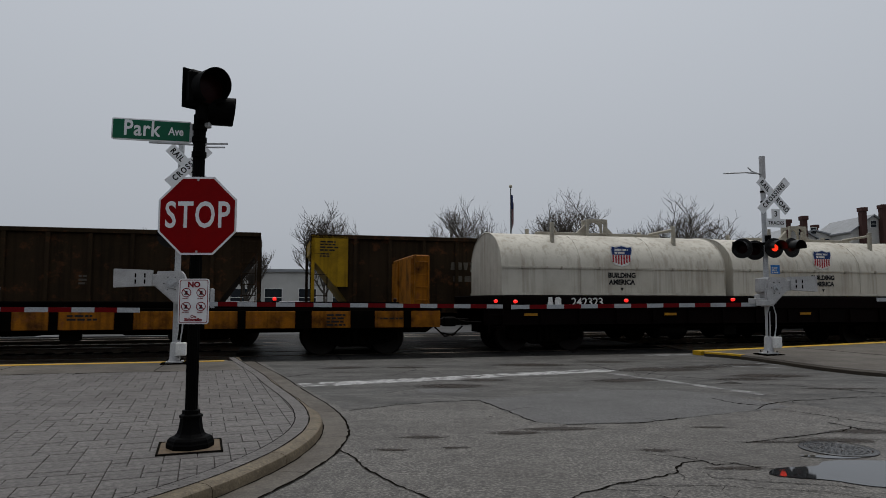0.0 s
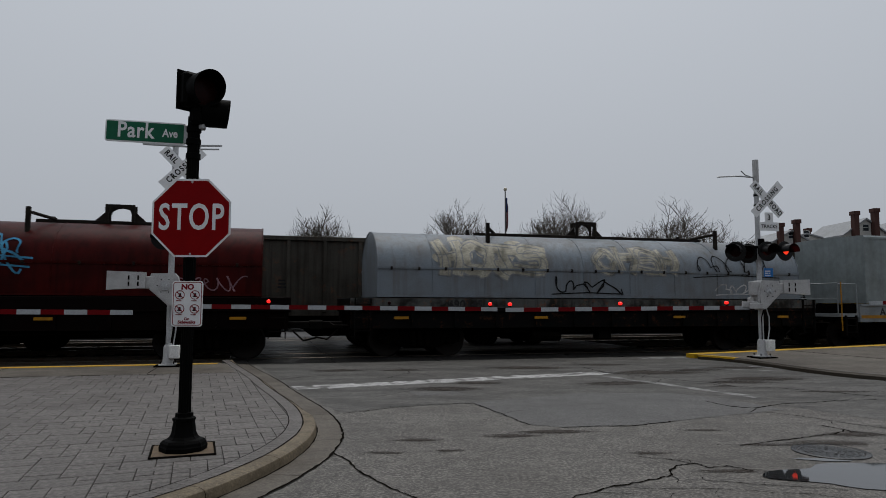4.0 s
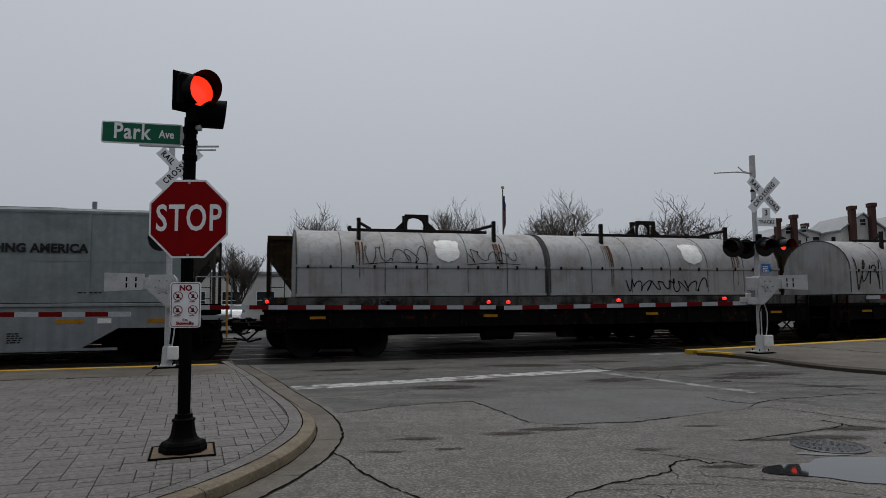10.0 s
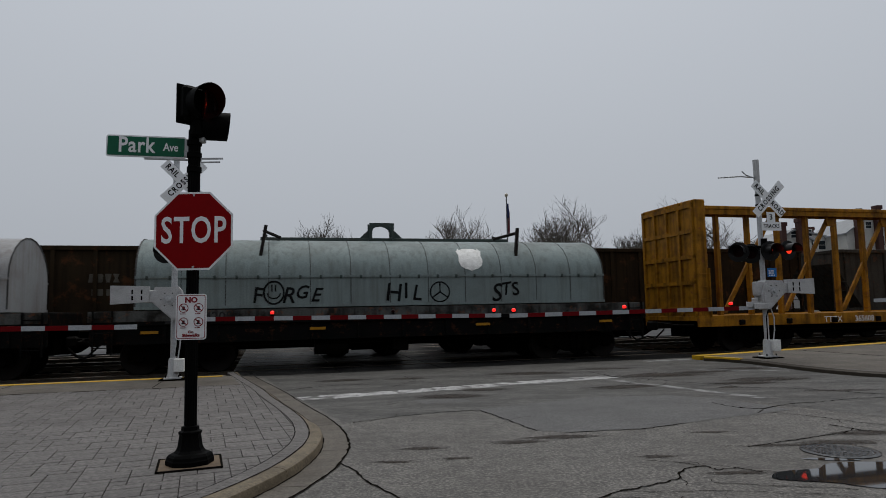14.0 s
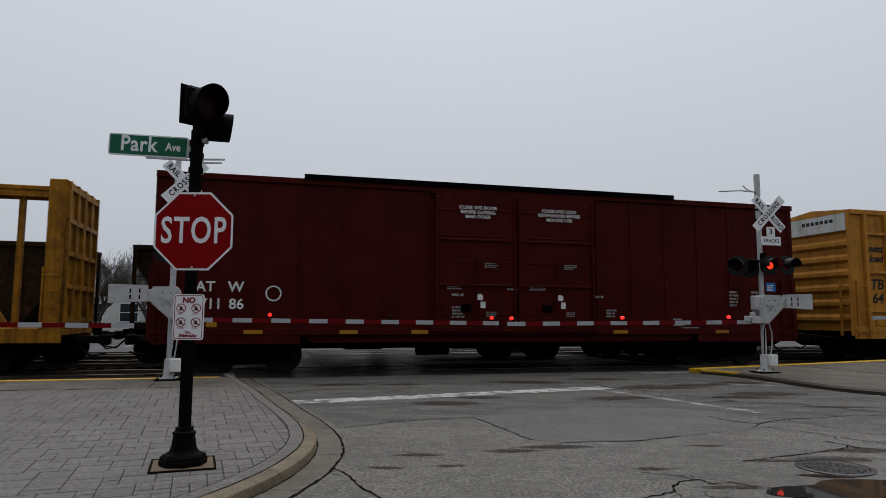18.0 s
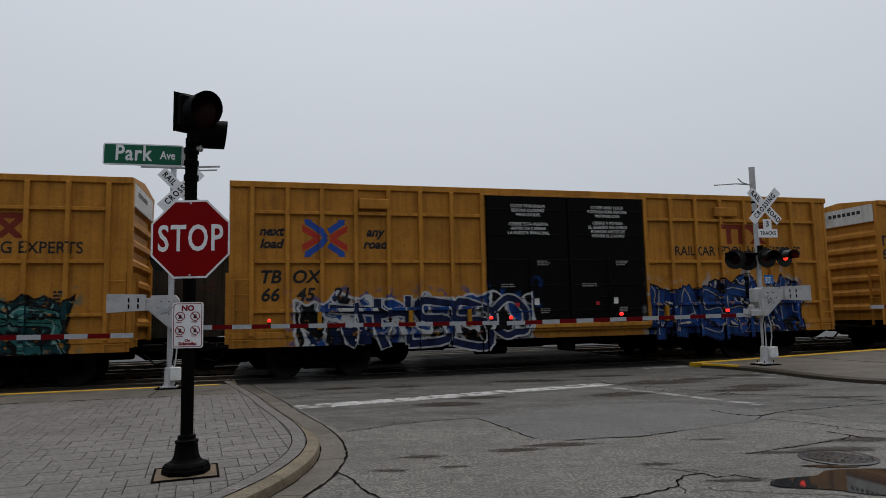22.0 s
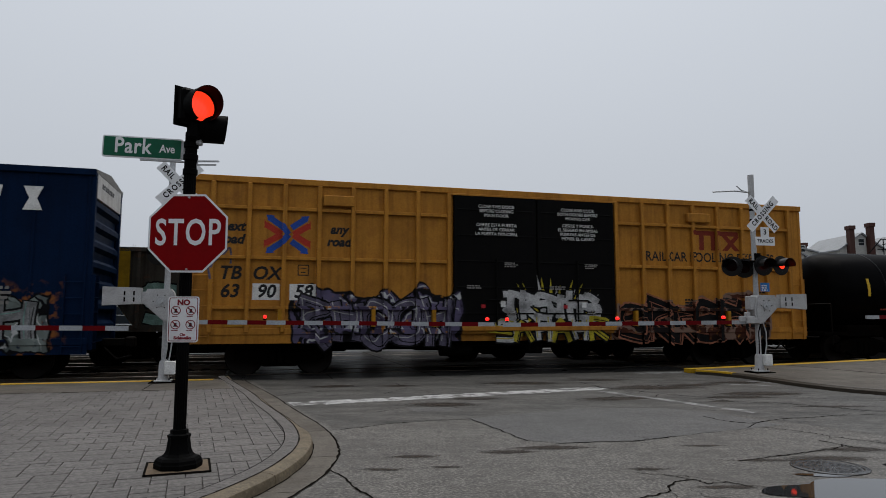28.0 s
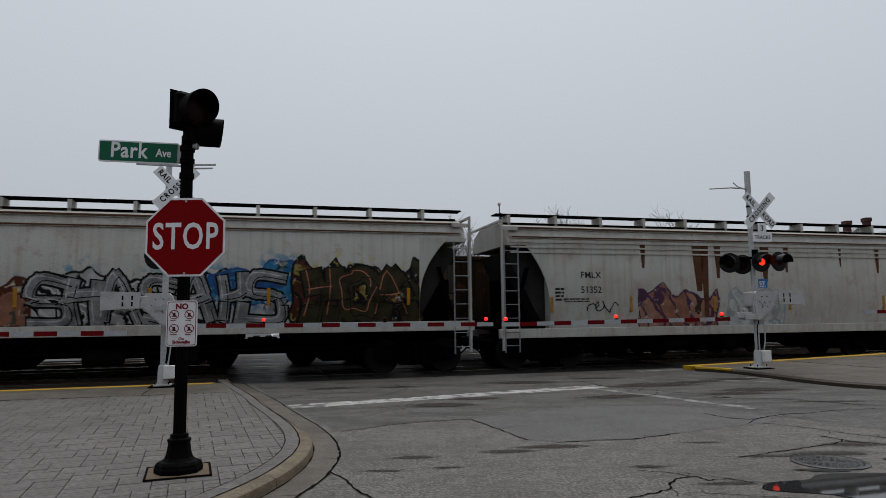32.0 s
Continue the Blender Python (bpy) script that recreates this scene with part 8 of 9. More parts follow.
letters("UTLX", 0.34, STENCIL_Y, tank, pose(3.3, -R - 0.02, 2.16), "reporting_mark", bold=0.004, width=0.95, spacing=1.25)
small_print(tank, [(2.4, 2.15, 1.1, 0.05, 1), (2.4, 1.8, 1.0, 0.05, 1), (3.7, 1.8, 1.0, 0.05, 1)], -R + 0.04, LOGO_RED, 9)
part("notice_plate", Shape().box(8.2, 8.95, -R - 0.01, -R + 0.1, 1.64, 1.86), STENCIL_Y, tank)
part("data_panel", Shape().box(10.1, 11.0, -R - 0.012, -R + 0.03, 2.05, 2.55), STEEL_DARK, tank)
small_print(tank, [(10.15, 2.5, 0.36, 0.045, 5), (10.6, 2.5, 0.36, 0.045, 5)], -R - 0.014, LETTER_WHITE, 10)
for x in (0.4, 12.0):
    r = Shape()
    for y in (-1.35, 1.35):
        r.tube([(x, y, 0.6), (x, y, 1.95)], 0.022, 6)
    r.tube([(x, -1.35, 1.95), (x, 1.35, 1.95)], 0.022, 6)
    part("end_rail", r, STEEL_DARK, tank)


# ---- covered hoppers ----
# pale hopper grey darkened: shade below the roof overhang is in the colour
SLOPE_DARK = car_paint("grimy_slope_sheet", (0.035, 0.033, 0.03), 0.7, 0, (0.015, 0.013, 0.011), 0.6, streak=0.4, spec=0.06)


def covered_hopper(u, L, number, label, pieces, seed, wide_ribs=False, z0=1.3, zt=4.2, painted=()):
    side_paint = graffiti(HOPPER_GREY, painted, "sprayed") if painted else HOPPER_GREY
    car = car_base("covered_hopper", label, L, u, "hopper car", trucks=1.75, deck=1.0)
    W = 1.55
    # rounded side section between the slope sheets, with open ends
    s0, s1 = 1.75, L - 1.75
    sec = [(-W + 0.14, z0), (-W, z0 + 0.7), (-W, zt - 0.5), (-W + 0.16, zt - 0.12), (-0.8, zt + 0.1), (0.8, zt + 0.1), (W - 0.16, zt - 0.12), (W, zt - 0.5), (W, z0 + 0.7), (W - 0.14, z0)]
    n = len(sec)
    vs, xs = [], [(0.62, 0.1), (s0, 0), (s1, 0), (L - 0.62, 0.1)]
    body = Shape().prism(sec, "x", s0, s1)
    # end wedges: full height at the top, cut back by the slope sheet below
    for xe, xi in ((0.55, s0 + 0.02), (L - 0.55, s1 - 0.02)):
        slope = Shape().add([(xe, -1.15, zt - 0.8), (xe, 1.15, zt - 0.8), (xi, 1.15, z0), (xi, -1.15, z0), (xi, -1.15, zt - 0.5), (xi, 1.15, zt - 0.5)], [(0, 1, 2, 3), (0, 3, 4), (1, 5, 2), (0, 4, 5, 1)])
        part("slope_sheet", slope, SLOPE_DARK, car, "sloping end sheet, painted dark for the shade of the open end")
    for xa, xb in ((0.45, s0), (s1, L - 0.45)):
        hood = [(-W, zt - 0.62), (-W, zt - 0.5), (-W + 0.16, zt - 0.12), (-0.8, zt + 0.1), (0.8, zt + 0.1), (W - 0.16, zt - 0.12), (W, zt - 0.5), (W, zt - 0.62)]
        part("roof_end", Shape().prism(hood, "x", xa, xb), HOPPER_GREY, car)
        inner_x, d = (xb, -1) if xa < 2 else (xa, 1)
        for sy in (-1, 1):
            curve = [(inner_x, z0 + 0.1)] + [(inner_x + d * (0.75 * (q / 8) ** 2.2), z0 + 0.6 + (zt - 1.2 - z0) * q / 8) for q in range(9)] + [(inner_x, zt - 0.6)]
            part("side_gore", Shape().prism(curve, "y", sy * W - (0.03 if sy > 0 else 0), sy * W + (0.03 if sy < 0 else 0)), HOPPER_GREY, car)
    part("body", body, side_paint, car, "pale grey curved steel side", 30)
    for a, b in ((0.6, s0 + 0.3), (s1 - 0.3, L - 0.6)):
        part("end_bolster", Shape().box(a, b, -0.4, 0.4, 1.0, 2.6), UNDER, car)
    part("side_sill", Shape().box(0.2, L - 0.2, -W - 0.02, -W + 0.14, z0 - 0.16, z0 + 0.1, 0.01).box(0.2, L - 0.2, W - 0.14, W + 0.02, z0 - 0.16, z0 + 0.1, 0.01), HOPPER_GREY, car)
    for k in range(3):
        xa = s0 + (s1 - s0) * (k + 0.5) / 3
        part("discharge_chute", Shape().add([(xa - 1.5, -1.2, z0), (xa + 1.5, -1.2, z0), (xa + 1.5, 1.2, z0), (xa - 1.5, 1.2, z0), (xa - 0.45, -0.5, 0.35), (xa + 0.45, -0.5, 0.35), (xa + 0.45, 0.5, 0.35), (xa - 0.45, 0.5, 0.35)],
                                            [(0, 1, 5, 4), (1, 2, 6, 5), (2, 3, 7, 6), (3, 0, 4, 7), (4, 5, 6, 7)]), UNDER, car, "discharge chute, near black for the shade beneath the car")
    rf = Shape().box(0.55, L - 0.55, -1.0, -0.9, zt + 0.05, zt + 0.1).box(0.35, L - 0.35, -0.95, -0.55, zt + 0.33, zt + 0.37, 0.01)
    br = Shape()
    for k in range(int(L / 1.5)):
        x = 0.7 + k * 1.5
        br.box(x, x + 0.09, -1.0, -0.5, zt + 0.0, zt + 0.33)
    part("walkway_bracket", br, HOPPER_GREY, car)
    part("running_board", rf, UNDER, car, "dark roof walkway")
    part("eave", Shape().box(0.55, L - 0.55, -W - 0.02, -W + 0.05, zt - 0.42, zt - 0.36).box(0.55, L - 0.55, -W + 0.1, -W + 0.2, zt - 0.16, zt - 0.08), HOPPER_GREY, car)
    part("eave_rust", Shape().box(0.6, L - 0.6, -W + 0.06, -W + 0.13, zt - 0.13, zt - 0.095).box(0.6, L - 0.6, -W - 0.022, -W - 0.012, zt - 0.41, zt - 0.37), RUST, car, "rusty eave seam")
    part("roof_hatch", Shape().box(1.2, L - 1.2, -0.3, 0.3, zt + 0.08, zt + 0.22, 0.03), HOPPER_GREY, car)
    if wide_ribs:
        part("eave_ribs", Shape().box(0.55, L - 0.55, -W - 0.03, -W, zt - 0.55, zt - 0.5).box(0.55, L - 0.55, -W - 0.03, -W, zt - 0.7, zt - 0.65).box(0.55, L - 0.55, -W - 0.03, -W, zt - 0.85, zt - 0.8), HOPPER_GREY, car)
    for x, d in ((0.3, 1), (L - 0.3, -1)):
        p = Shape().box(x - 0.03, x + 0.03, -W - 0.02, -W + 0.05, 0.55, zt + 0.1).box(x - 0.03, x + 0.03, W - 0.05, W + 0.02, 1.0, zt + 0.1)
        p.box(min(x, x + d * 0.5), max(x, x + d * 0.5), -W, -W + 0.08, zt - 0.2, zt - 0.1).box(x - 0.03, x + 0.03, -W, W, zt + 0.04, zt + 0.1)
        part("end_post", p, HOPPER_GREY, car, "pale grey end frame")
        ladder(car, x + (0.05 if d > 0 else -0.47), -W - 0.01, 0.5, zt - 0.6, GREY_SILL, 8, 0.42, 0.03)
        part("end_platform", Shape().box(min(x, x + d * 1.2), max(x, x + d * 1.2), -1.3, 1.3, 1.12, 1.18), UNDER, car)
        part("slope_rib", Shape().prism([(x + d * 0.3, 1.2), (x + d * 0.4, 1.2), (x + d * 0.9, 2.9), (x + d * 0.8, 2.9)], "y", -W + 0.2, -W + 0.3), UNDER, car)
    depth = [(-1, L + 1, -W)]
    for polys, mats, lab in pieces:
        s = Shape()
        for k, (layer, slot, poly) in enumerate(polys):
            lift = 0.004 + layer * 0.0015 + (k % 40) * 0.00002
            s.add([(x, (-W if z > z0 + 0.7 else -W + 0.14 * (z0 + 0.7 - z) / 0.7) - lift, z) for x, z in poly], [tuple(range(len(poly)))], slot)
        me = bpy.data.meshes.new("sprayed_piece")
        me.from_pydata(s.v, [], s.f)
        for m in mats:
            me.materials.append(m)
        me.polygons.foreach_set("material_index", s.m)
        tagged(part("sprayed_piece", me, None, car, lab), kind="stuff")
    letters("FMLX" if wide_ribs else "SMNX", 0.27, LETTER_BLACK, car, pose(2.8 if not wide_ribs else 3.05, -W - 0.004, 2.49 if not wide_ribs else 2.67), "reporting_mark", bold=0.003)
    letters(number, 0.27, LETTER_BLACK, car, pose(2.8 if not wide_ribs else 3.05, -W - 0.004, 2.06 if not wide_ribs else 2.24), "road_number", bold=0.003)
    small_print(car, [(2.2, 2.0, 0.9, 0.04, 2), (1.9, 2.3, 0.3, 0.06, 4)], -W - 0.002, LETTER_BLACK, seed)
    for x in (1.75, 4.3, 7.2, 10.0, L - 2.1):
        part("reflector", Shape().box(x, x + 0.08, -W - 0.012, -W + 0.02, z0 + 0.55, z0 + 1.0), REFLECT, car)
    return car


H1 = [(wild_piece(4.6, 10.4, 1.4, 2.75, 121, (1,), 0, 2, 7, 0.2), [SP["black"], SP["grey"], SP["white"]], "grey sprayed piece with black outlines"),
      (wild_piece(10.9, 13.9, 1.45, 2.9, 122, (1,), 0, 2, 3, 0.3), [SP["black"], SP["murk"], SP["salmon"]], "black and olive sprayed piece")]
P1 = [(4.5, 10.3, 1.35, 2.65, (0.24, 0.23, 0.23), (0.36, 0.36, 0.36), BLACKISH, WHITISH, (0.04, 0.2, 0.28), 41), (8.6, 10.7, 1.9, 2.95, (0.02, 0.1, 0.25), (0.03, 0.16, 0.3), (0.02, 0.06, 0.17), (0.3, 0.34, 0.36), (0.04, 0.17, 0.3), 47), (10.6, 14.2, 1.35, 3.0, (0.03, 0.028, 0.015), RUSSET, BLACKISH, (0.2, 0.16, 0.04), (0.32, 0.28, 0.06), 43), (3.75, 4.65, 1.35, 2.5, ROSE, CREAMY, RUSSET, CREAMY, None, 45)]
covered_hopper(310.8, 15.75, "44586", "pale grey covered hopper with a long graffiti piece", H1, 11, painted=P1)
H2 = [(scrawl(2.9, 3.9, 1.6, 1.9, 133, 0.03, 0, 4), [SP["black"]], "black tag")]
P2 = [(4.6, 7.4, 1.0, 2.3, ROSE, (0.3, 0.16, 0.12), (0.06, 0.03, 0.06), ROSE, None, 51), (7.7, 9.9, 1.05, 2.3, MINTY, WHITISH, PALE, WHITISH, None, 53)]
hop = covered_hopper(326.9, 15.9, "51352", "pale grey covered hopper streaked with rust", H2, 12, True, 1.05, 4.15, P2)
for x, w, z in ((4.7, 0.2, 2.9), (6.5, 0.45, 2.2), (6.8, 0.3, 1.3), (7.3, 0.25, 2.6), (9.0, 0.35, 2.5), (9.9, 0.2, 2.8), (12.1, 0.12, 3.0), (13.6, 0.2, 2.8)):
    part("rust_run", Shape().add([(x, -1.554, 3.62), (x + w, -1.554, 3.62), (x + w * 0.7, -1.554, z), (x + w * 0.3, -1.554, z)], [(0, 1, 2, 3)]), RUST, hop)


# ---- open coal hoppers on the second track ----
FADED_MARK = surface("faded_white_stencil", (0.085, 0.075, 0.06), 0.7, 0, (0.03, 0.025, 0.02), 0.7, scale=4, bump=0)
def open_hopper(paint, yellow=False, label="", piece=None):
    L, W = 15.0, 1.52
    car = thing("open_hopper", label, "hopper car", "train on the far track")
    for x in (1.7, L - 1.7):
        t = part("truck", TRUCK, None, car, "grimy four-wheel truck, shade beneath the car in its black", at=pose(x, 0, 0))
        for k in (-0.9, 0.9):
            part("wheelset", WHEELSET, None, t, at=pose(k, 0, 0))
    part("coupler", COUPLER, None, car, at=pose(0, 0, 0))
    part("coupler", COUPLER, None, car, at=pose(L, 0, 0, 0, 0, 180))
    s = Shape()
    z0, zt = 1.15, 3.58
    side = [(0.35, zt), (L - 0.35, zt), (L - 0.35, zt - 0.55), (L - 1.7, z0), (1.7, z0), (0.35, zt - 0.55)]
    s.prism(side, "y", -W, -W + 0.06).prism(side, "y", W - 0.06, W)
    for xe, xi in ((0.36, 1.72), (L - 0.36, L - 1.72)):
        s.add([(xe, -W, zt), (xe, W, zt), (xe, W, zt - 0.55), (xe, -W, zt - 0.55), (xi, W, z0), (xi, -W, z0)], [(0, 1, 2, 3), (3, 2, 4, 5)])
    part("body", s, paint, car, "rusty open-topped body")
    rb = Shape()
    for k in range(11):
        x = 1.75 + k * 1.15
        rb.box(x - 0.06, x + 0.06, -W - 0.09, -W, z0, zt - 0.1, 0.015).box(x - 0.06, x + 0.06, W, W + 0.09, z0, zt - 0.1)
    rb.box(0.3, L - 0.3, -W - 0.1, -W + 0.06, zt - 0.12, zt + 0.02, 0.015).box(0.3, L - 0.3, W - 0.06, W + 0.1, zt - 0.12, zt + 0.02).box(0.3, L - 0.3, -W - 0.05, -W + 0.04, z0 - 0.1, z0 + 0.1)
    part("side_ribs", rb, paint, car)
    ep = Shape()
    for x in (0.35, L - 0.35):
        for y in (-W + 0.03, W - 0.03):
            ep.box(x - 0.05, x + 0.05, y - 0.05, y + 0.05, 0.75, zt)
        ep.box(x - 0.04, x + 0.04, -W, W, zt - 0.1, zt)
    part("end_post", ep, paint, car)
    part("end_deck", Shape().box(0.1, 1.9, -1.4, 1.4, 0.9, 1.05).box(L - 1.9, L - 0.1, -1.4, 1.4, 0.9, 1.05).box(0.2, L - 0.2, -0.35, 0.35, 0.6, 1.0), UNDER, car)
    for k in range(3):
        xa = L * (k + 1) / 4
        part("discharge_chute", Shape().add([(xa - 1.6, -1.3, z0), (xa + 1.6, -1.3, z0), (xa + 1.6, 1.3, z0), (xa - 1.6, 1.3, z0), (xa - 0.6, -0.6, 0.35), (xa + 0.6, -0.6, 0.35), (xa + 0.6, 0.6, 0.35), (xa - 0.6, 0.6, 0.35)],
                                            [(0, 1, 5, 4), (1, 2, 6, 5), (2, 3, 7, 6), (3, 0, 4, 7), (4, 5, 6, 7)]), UNDER, car)
    part("load", Shape().prism([(1.0, zt - 0.5), (3.0, zt - 0.22), (L - 3.0, zt - 0.25), (L - 1.0, zt - 0.5), (L - 1.9, z0 + 0.1), (1.9, z0 + 0.1)], "y", -W + 0.1, W - 0.1), UNDER, car, "dark load inside")
    ladder(car, 0.42, -W - 0.02, 1.1, zt - 0.1, paint, 7)
    ladder(car, L - 0.86, -W - 0.02, 1.1, zt - 0.1, paint, 7)
    if yellow:
        e = Shape().prism([(0.33, zt - 0.02), (1.5, zt - 0.02), (1.5, z0 + 0.75), (1.1, z0 + 0.75), (0.33, zt - 0.75)], "y", -W - 0.1, -W - 0.02)
        e.box(0.33, 0.43, -W - 0.1, -W, 0.9, zt)
        part("end_panel", e, COAL_YELLOW, car, "yellow painted end panel")
        xb = 0.6
        part("end_sheet", Shape().add([(0.34, -W, zt), (0.34, W, zt), (0.34, W, zt - 0.55), (0.34, -W, zt - 0.55), (1.69, W, z0), (1.69, -W, z0)], [(0, 1, 2, 3), (3, 2, 4, 5)]), COAL_YELLOW, car, "yellow painted end sheet")
        part("stencilled_bar", bars(bars(Shape(), xb, zt - 0.2, -W - 0.1, 0.6, 0.05, 4), xb, zt - 0.6, -W - 0.1, 0.4, 0.04, 2), LETTER_BLACK, car)
    if piece:
        sprayed(car, "sprayed_piece", piece[0], [(-1, L + 1, -W - 0.005)], piece[1], piece[2])
    if paint is COAL_GREY:
        for words, z in (("CE FX", 2.55), ("600746", 2.12)):
            letters(words, 0.36, LETTER_BLACK, car, pose(5.6, -W - 0.004, z), "reporting_mark", bold=0.004, spacing=1.15)
    part("stencilled_bar", bars(bars(Shape(), 5.1, 1.8, -W - 0.002, 0.8, 0.05, 2), 9.5, 2.2, -W - 0.002, 0.4, 0.06, 3) if paint is COAL_GREY else bars(bars(glyph_blocks(Shape(), 5.0, 2.5, -W - 0.002, 0.26, 4, 0.18), 5.1, 2.3, -W - 0.002, 0.8, 0.2, 1), 9.5, 2.2, -W - 0.002, 0.4, 0.06, 3), FADED_MARK if paint is COAL_BROWN else LETTER_BLACK, car)
    return car


kinds = [open_hopper(COAL_BROWN, False, "rusty brown open coal hopper"), open_hopper(COAL_BROWN, True, "rusty brown open coal hopper with a yellow end panel"),
         open_hopper(COAL_GREY, False, "grimy grey open coal hopper"),
         open_hopper(COAL_GREY, True, "grimy grey open coal hopper with a yellow end panel", (wild_piece(2.0, 6.5, 1.3, 2.4, 141, (1,), 0, None, 5, 0.3), [SP["black"], SP["mint"]], "pale sprayed piece")),
         open_hopper(COAL_BROWN, False, "rusty brown open coal hopper with sprayed graffiti", (wild_piece(1.6, 6.5, 1.3, 2.6, 142, (1, 2), 0, None, 5, 0.34), [SP["black"], SP["teal"], SP["orange"]], "teal and orange sprayed piece"))]
for x in (3.2, 5.0):
    part("paint_patch", Shape().box(x, x + 0.85, -1.535, -1.52, 2.35, 3.3), COAL_GREY, kinds[0], "faded grey paint patch")
used = set()
order = {0: 1, -1: 1, 1: 0, -2: 2, -3: 2, -4: 4, -5: 1, -6: 4, -7: 2, -8: 1, -9: 1, -10: 2, -11: 4, -12: 0, -13: 2, -14: 3, -15: 0, -16: 2, -17: 3, -18: 1, -19: 0, -20: 0, -21: 2}
for k in range(2, -22, -1):
    u = 0.95 + 15.95 * k
    q = order.get(k, 0)
    if q in used:
        car = copy_thing(kinds[q], rail_pose(u, WR))
    else:
        car = kinds[q]
        used.add(q)
    FAR_CARS.append((car, u))

# ---- beyond the tracks: bare trees, flagpole, buildings, parked cars ----
def bare_tree(seed, height, spread, at, label="bare leafless street tree", name="tree", trunk=0.16, slim=1.0):
    r = random.Random(seed)
    tree = thing(name, label, "tree", "bare trees beyond the tracks", at=at)
    tr, tw = Shape(), Shape()

    def grow(p, d, length, rad, level):
        pts, q, v = [p], p, d
        n = 4 if level < 3 else 3
        for _ in range(n):
            v = (v + Vector((r.uniform(-1, 1), r.uniform(-1, 1), r.uniform(-0.35, 0.75))) * (0.2 + 0.05 * level)).normalized()
            q = q + v * length / n
            pts.append(q)
        (tr if level < 2 else tw).tube(pts, rad, 6 if level < 2 else 3, 0, False, [rad * (1 - 0.55 * i / n) for i in range(n + 1)])
        if level >= 5 or rad < 0.005:
            return
        kids = (6, 6, 5, 4, 3)[level]
        for i in range(kids):
            f = r.uniform(0.35, 1.0) if i else 1.0
            k = min(n - 1, int(f * n))
            base = pts[k].lerp(pts[k + 1], f * n - k) if k < n else pts[-1]
            out = Vector((r.uniform(-1, 1), r.uniform(-1, 1), 0)).normalized() * spread
            w = (v * 0.8 + out * (0.7 if level else 0.8) + Vector((0, 0, 0.3))).normalized()
            grow(base, w, length * r.uniform(0.55, 0.8), rad * r.uniform(0.5, 0.66), level + 1)
    grow(Vector((0, 0, 0)), Vector((0, 0, 1)), height * 0.33, trunk, 0)
    top = max(v[2] for v in tr.v + tw.v)
    k = height / top
    for s in (tr, tw):
        s.v = [(x * k * slim, y * k * slim, z * k) for x, y, z in s.v]
    part("trunk", tr, BARK, tree, "grey trunk and limbs")
    me = bpy.data.meshes.new("crown")
    me.from_pydata(tw.v, [], tw.f)
    me.materials.append(BARK)
    part("crown", me, None, tree, "fine bare twigs")
    return tree


def ground_at(az, dist):
    return dist * math.tan(radians(az)), dist


for k, (az, dist, h, sp) in enumerate(((3.1, 50, 9.2, 1.6), (11.0, 48, 10.0, 1.5), (20.3, 46, 10.0, 1.8), (-10.0, 46, 8.6, 1.5), (-23.5, 48, 6.9, 1.0), (-27.0, 50, 6.8, 1.0), (-16.5, 52, 6.6, 0.9), (17.6, 52, 7.6, 1.0))):
    x, y = ground_at(az, dist)
    bare_tree(200 + k, h, sp, pose(x, y, -0.05), slim=(0.62, 0.82, 0.85, 0.64, 0.8, 0.8, 0.8, 0.8)[k])
for az, dist, h in ((25.0, 58, 7.0), (23.6, 60, 6.4)):
    x, y = ground_at(az, dist)
    t = bare_tree(int(az * 10), h, 0.7, pose(x, y, -0.05), "dense dark brown shrub", "shrub", 0.22)
    r = random.Random(int(az))
    s = Shape()
    for _ in range(2600):
        a, q, z = r.uniform(0, 6.28), r.uniform(0, 1) ** 0.6, r.uniform(1.5, h)
        rad = 2.0 * q * math.sqrt(max(0.05, 1 - ((z - h * 0.55) / (h * 0.5)) ** 2))
        c = Vector((rad * math.cos(a), rad * math.sin(a), z))
        d = Vector((r.uniform(-1, 1), r.uniform(-1, 1), r.uniform(-1, 1))) * 0.14
        e = Vector((r.uniform(-1, 1), r.uniform(-1, 1), r.uniform(-1, 1))) * 0.1
        s.add([c, c + d, c + e], [(0, 1, 2)])
    part("foliage", s, EVERGREEN, t, "sparse dark leaves")

x, y = ground_at(5.75, 44)
pole = thing("flagpole", "tall grey flagpole with a furled striped flag", "flagpole", at=pose(x, y, -0.05))
part("pole", Shape().tube([(0, 0, 0), (0, 0, 9.0)], 0.06, 10, 0, True, [0.07, 0.04]), surface("dark_pole", (0.12, 0.12, 0.12), 0.5, 0.3), pole, "slim grey pole")
part("finial", Shape().lathe([(0.0, 9.0), (0.09, 9.05), (0.12, 9.13), (0.09, 9.22), (0.0, 9.26)], (0, 0, 0), n=12), surface("gilt_ball", (0.5, 0.45, 0.35), 0.4, 0.5), pole, smooth=40)
FLAG_R = surface("flag_red", (0.22, 0.02, 0.03), 0.8, bump=0)
fl = Shape()
r = random.Random(4)
for k in range(6):
    x0 = 0.03 + k * 0.03
    slot = (k % 2)
    fl.add([(x0, 0.04 * (-1) ** k, 8.6 - 0.1 * k), (x0 + 0.03, -0.04 * (-1) ** k, 8.5 - 0.12 * k), (x0 + 0.02, -0.04 * (-1) ** k, 6.2 + 0.1 * k), (x0 - 0.02, 0.04 * (-1) ** k, 6.1 + 0.08 * k)], [(0, 1, 2, 3)], slot)
part("flag", fl, [FLAG_R, surface("flag_white", (0.45, 0.45, 0.45), 0.8, bump=0)], pole, "furled red and white flag hanging limp")
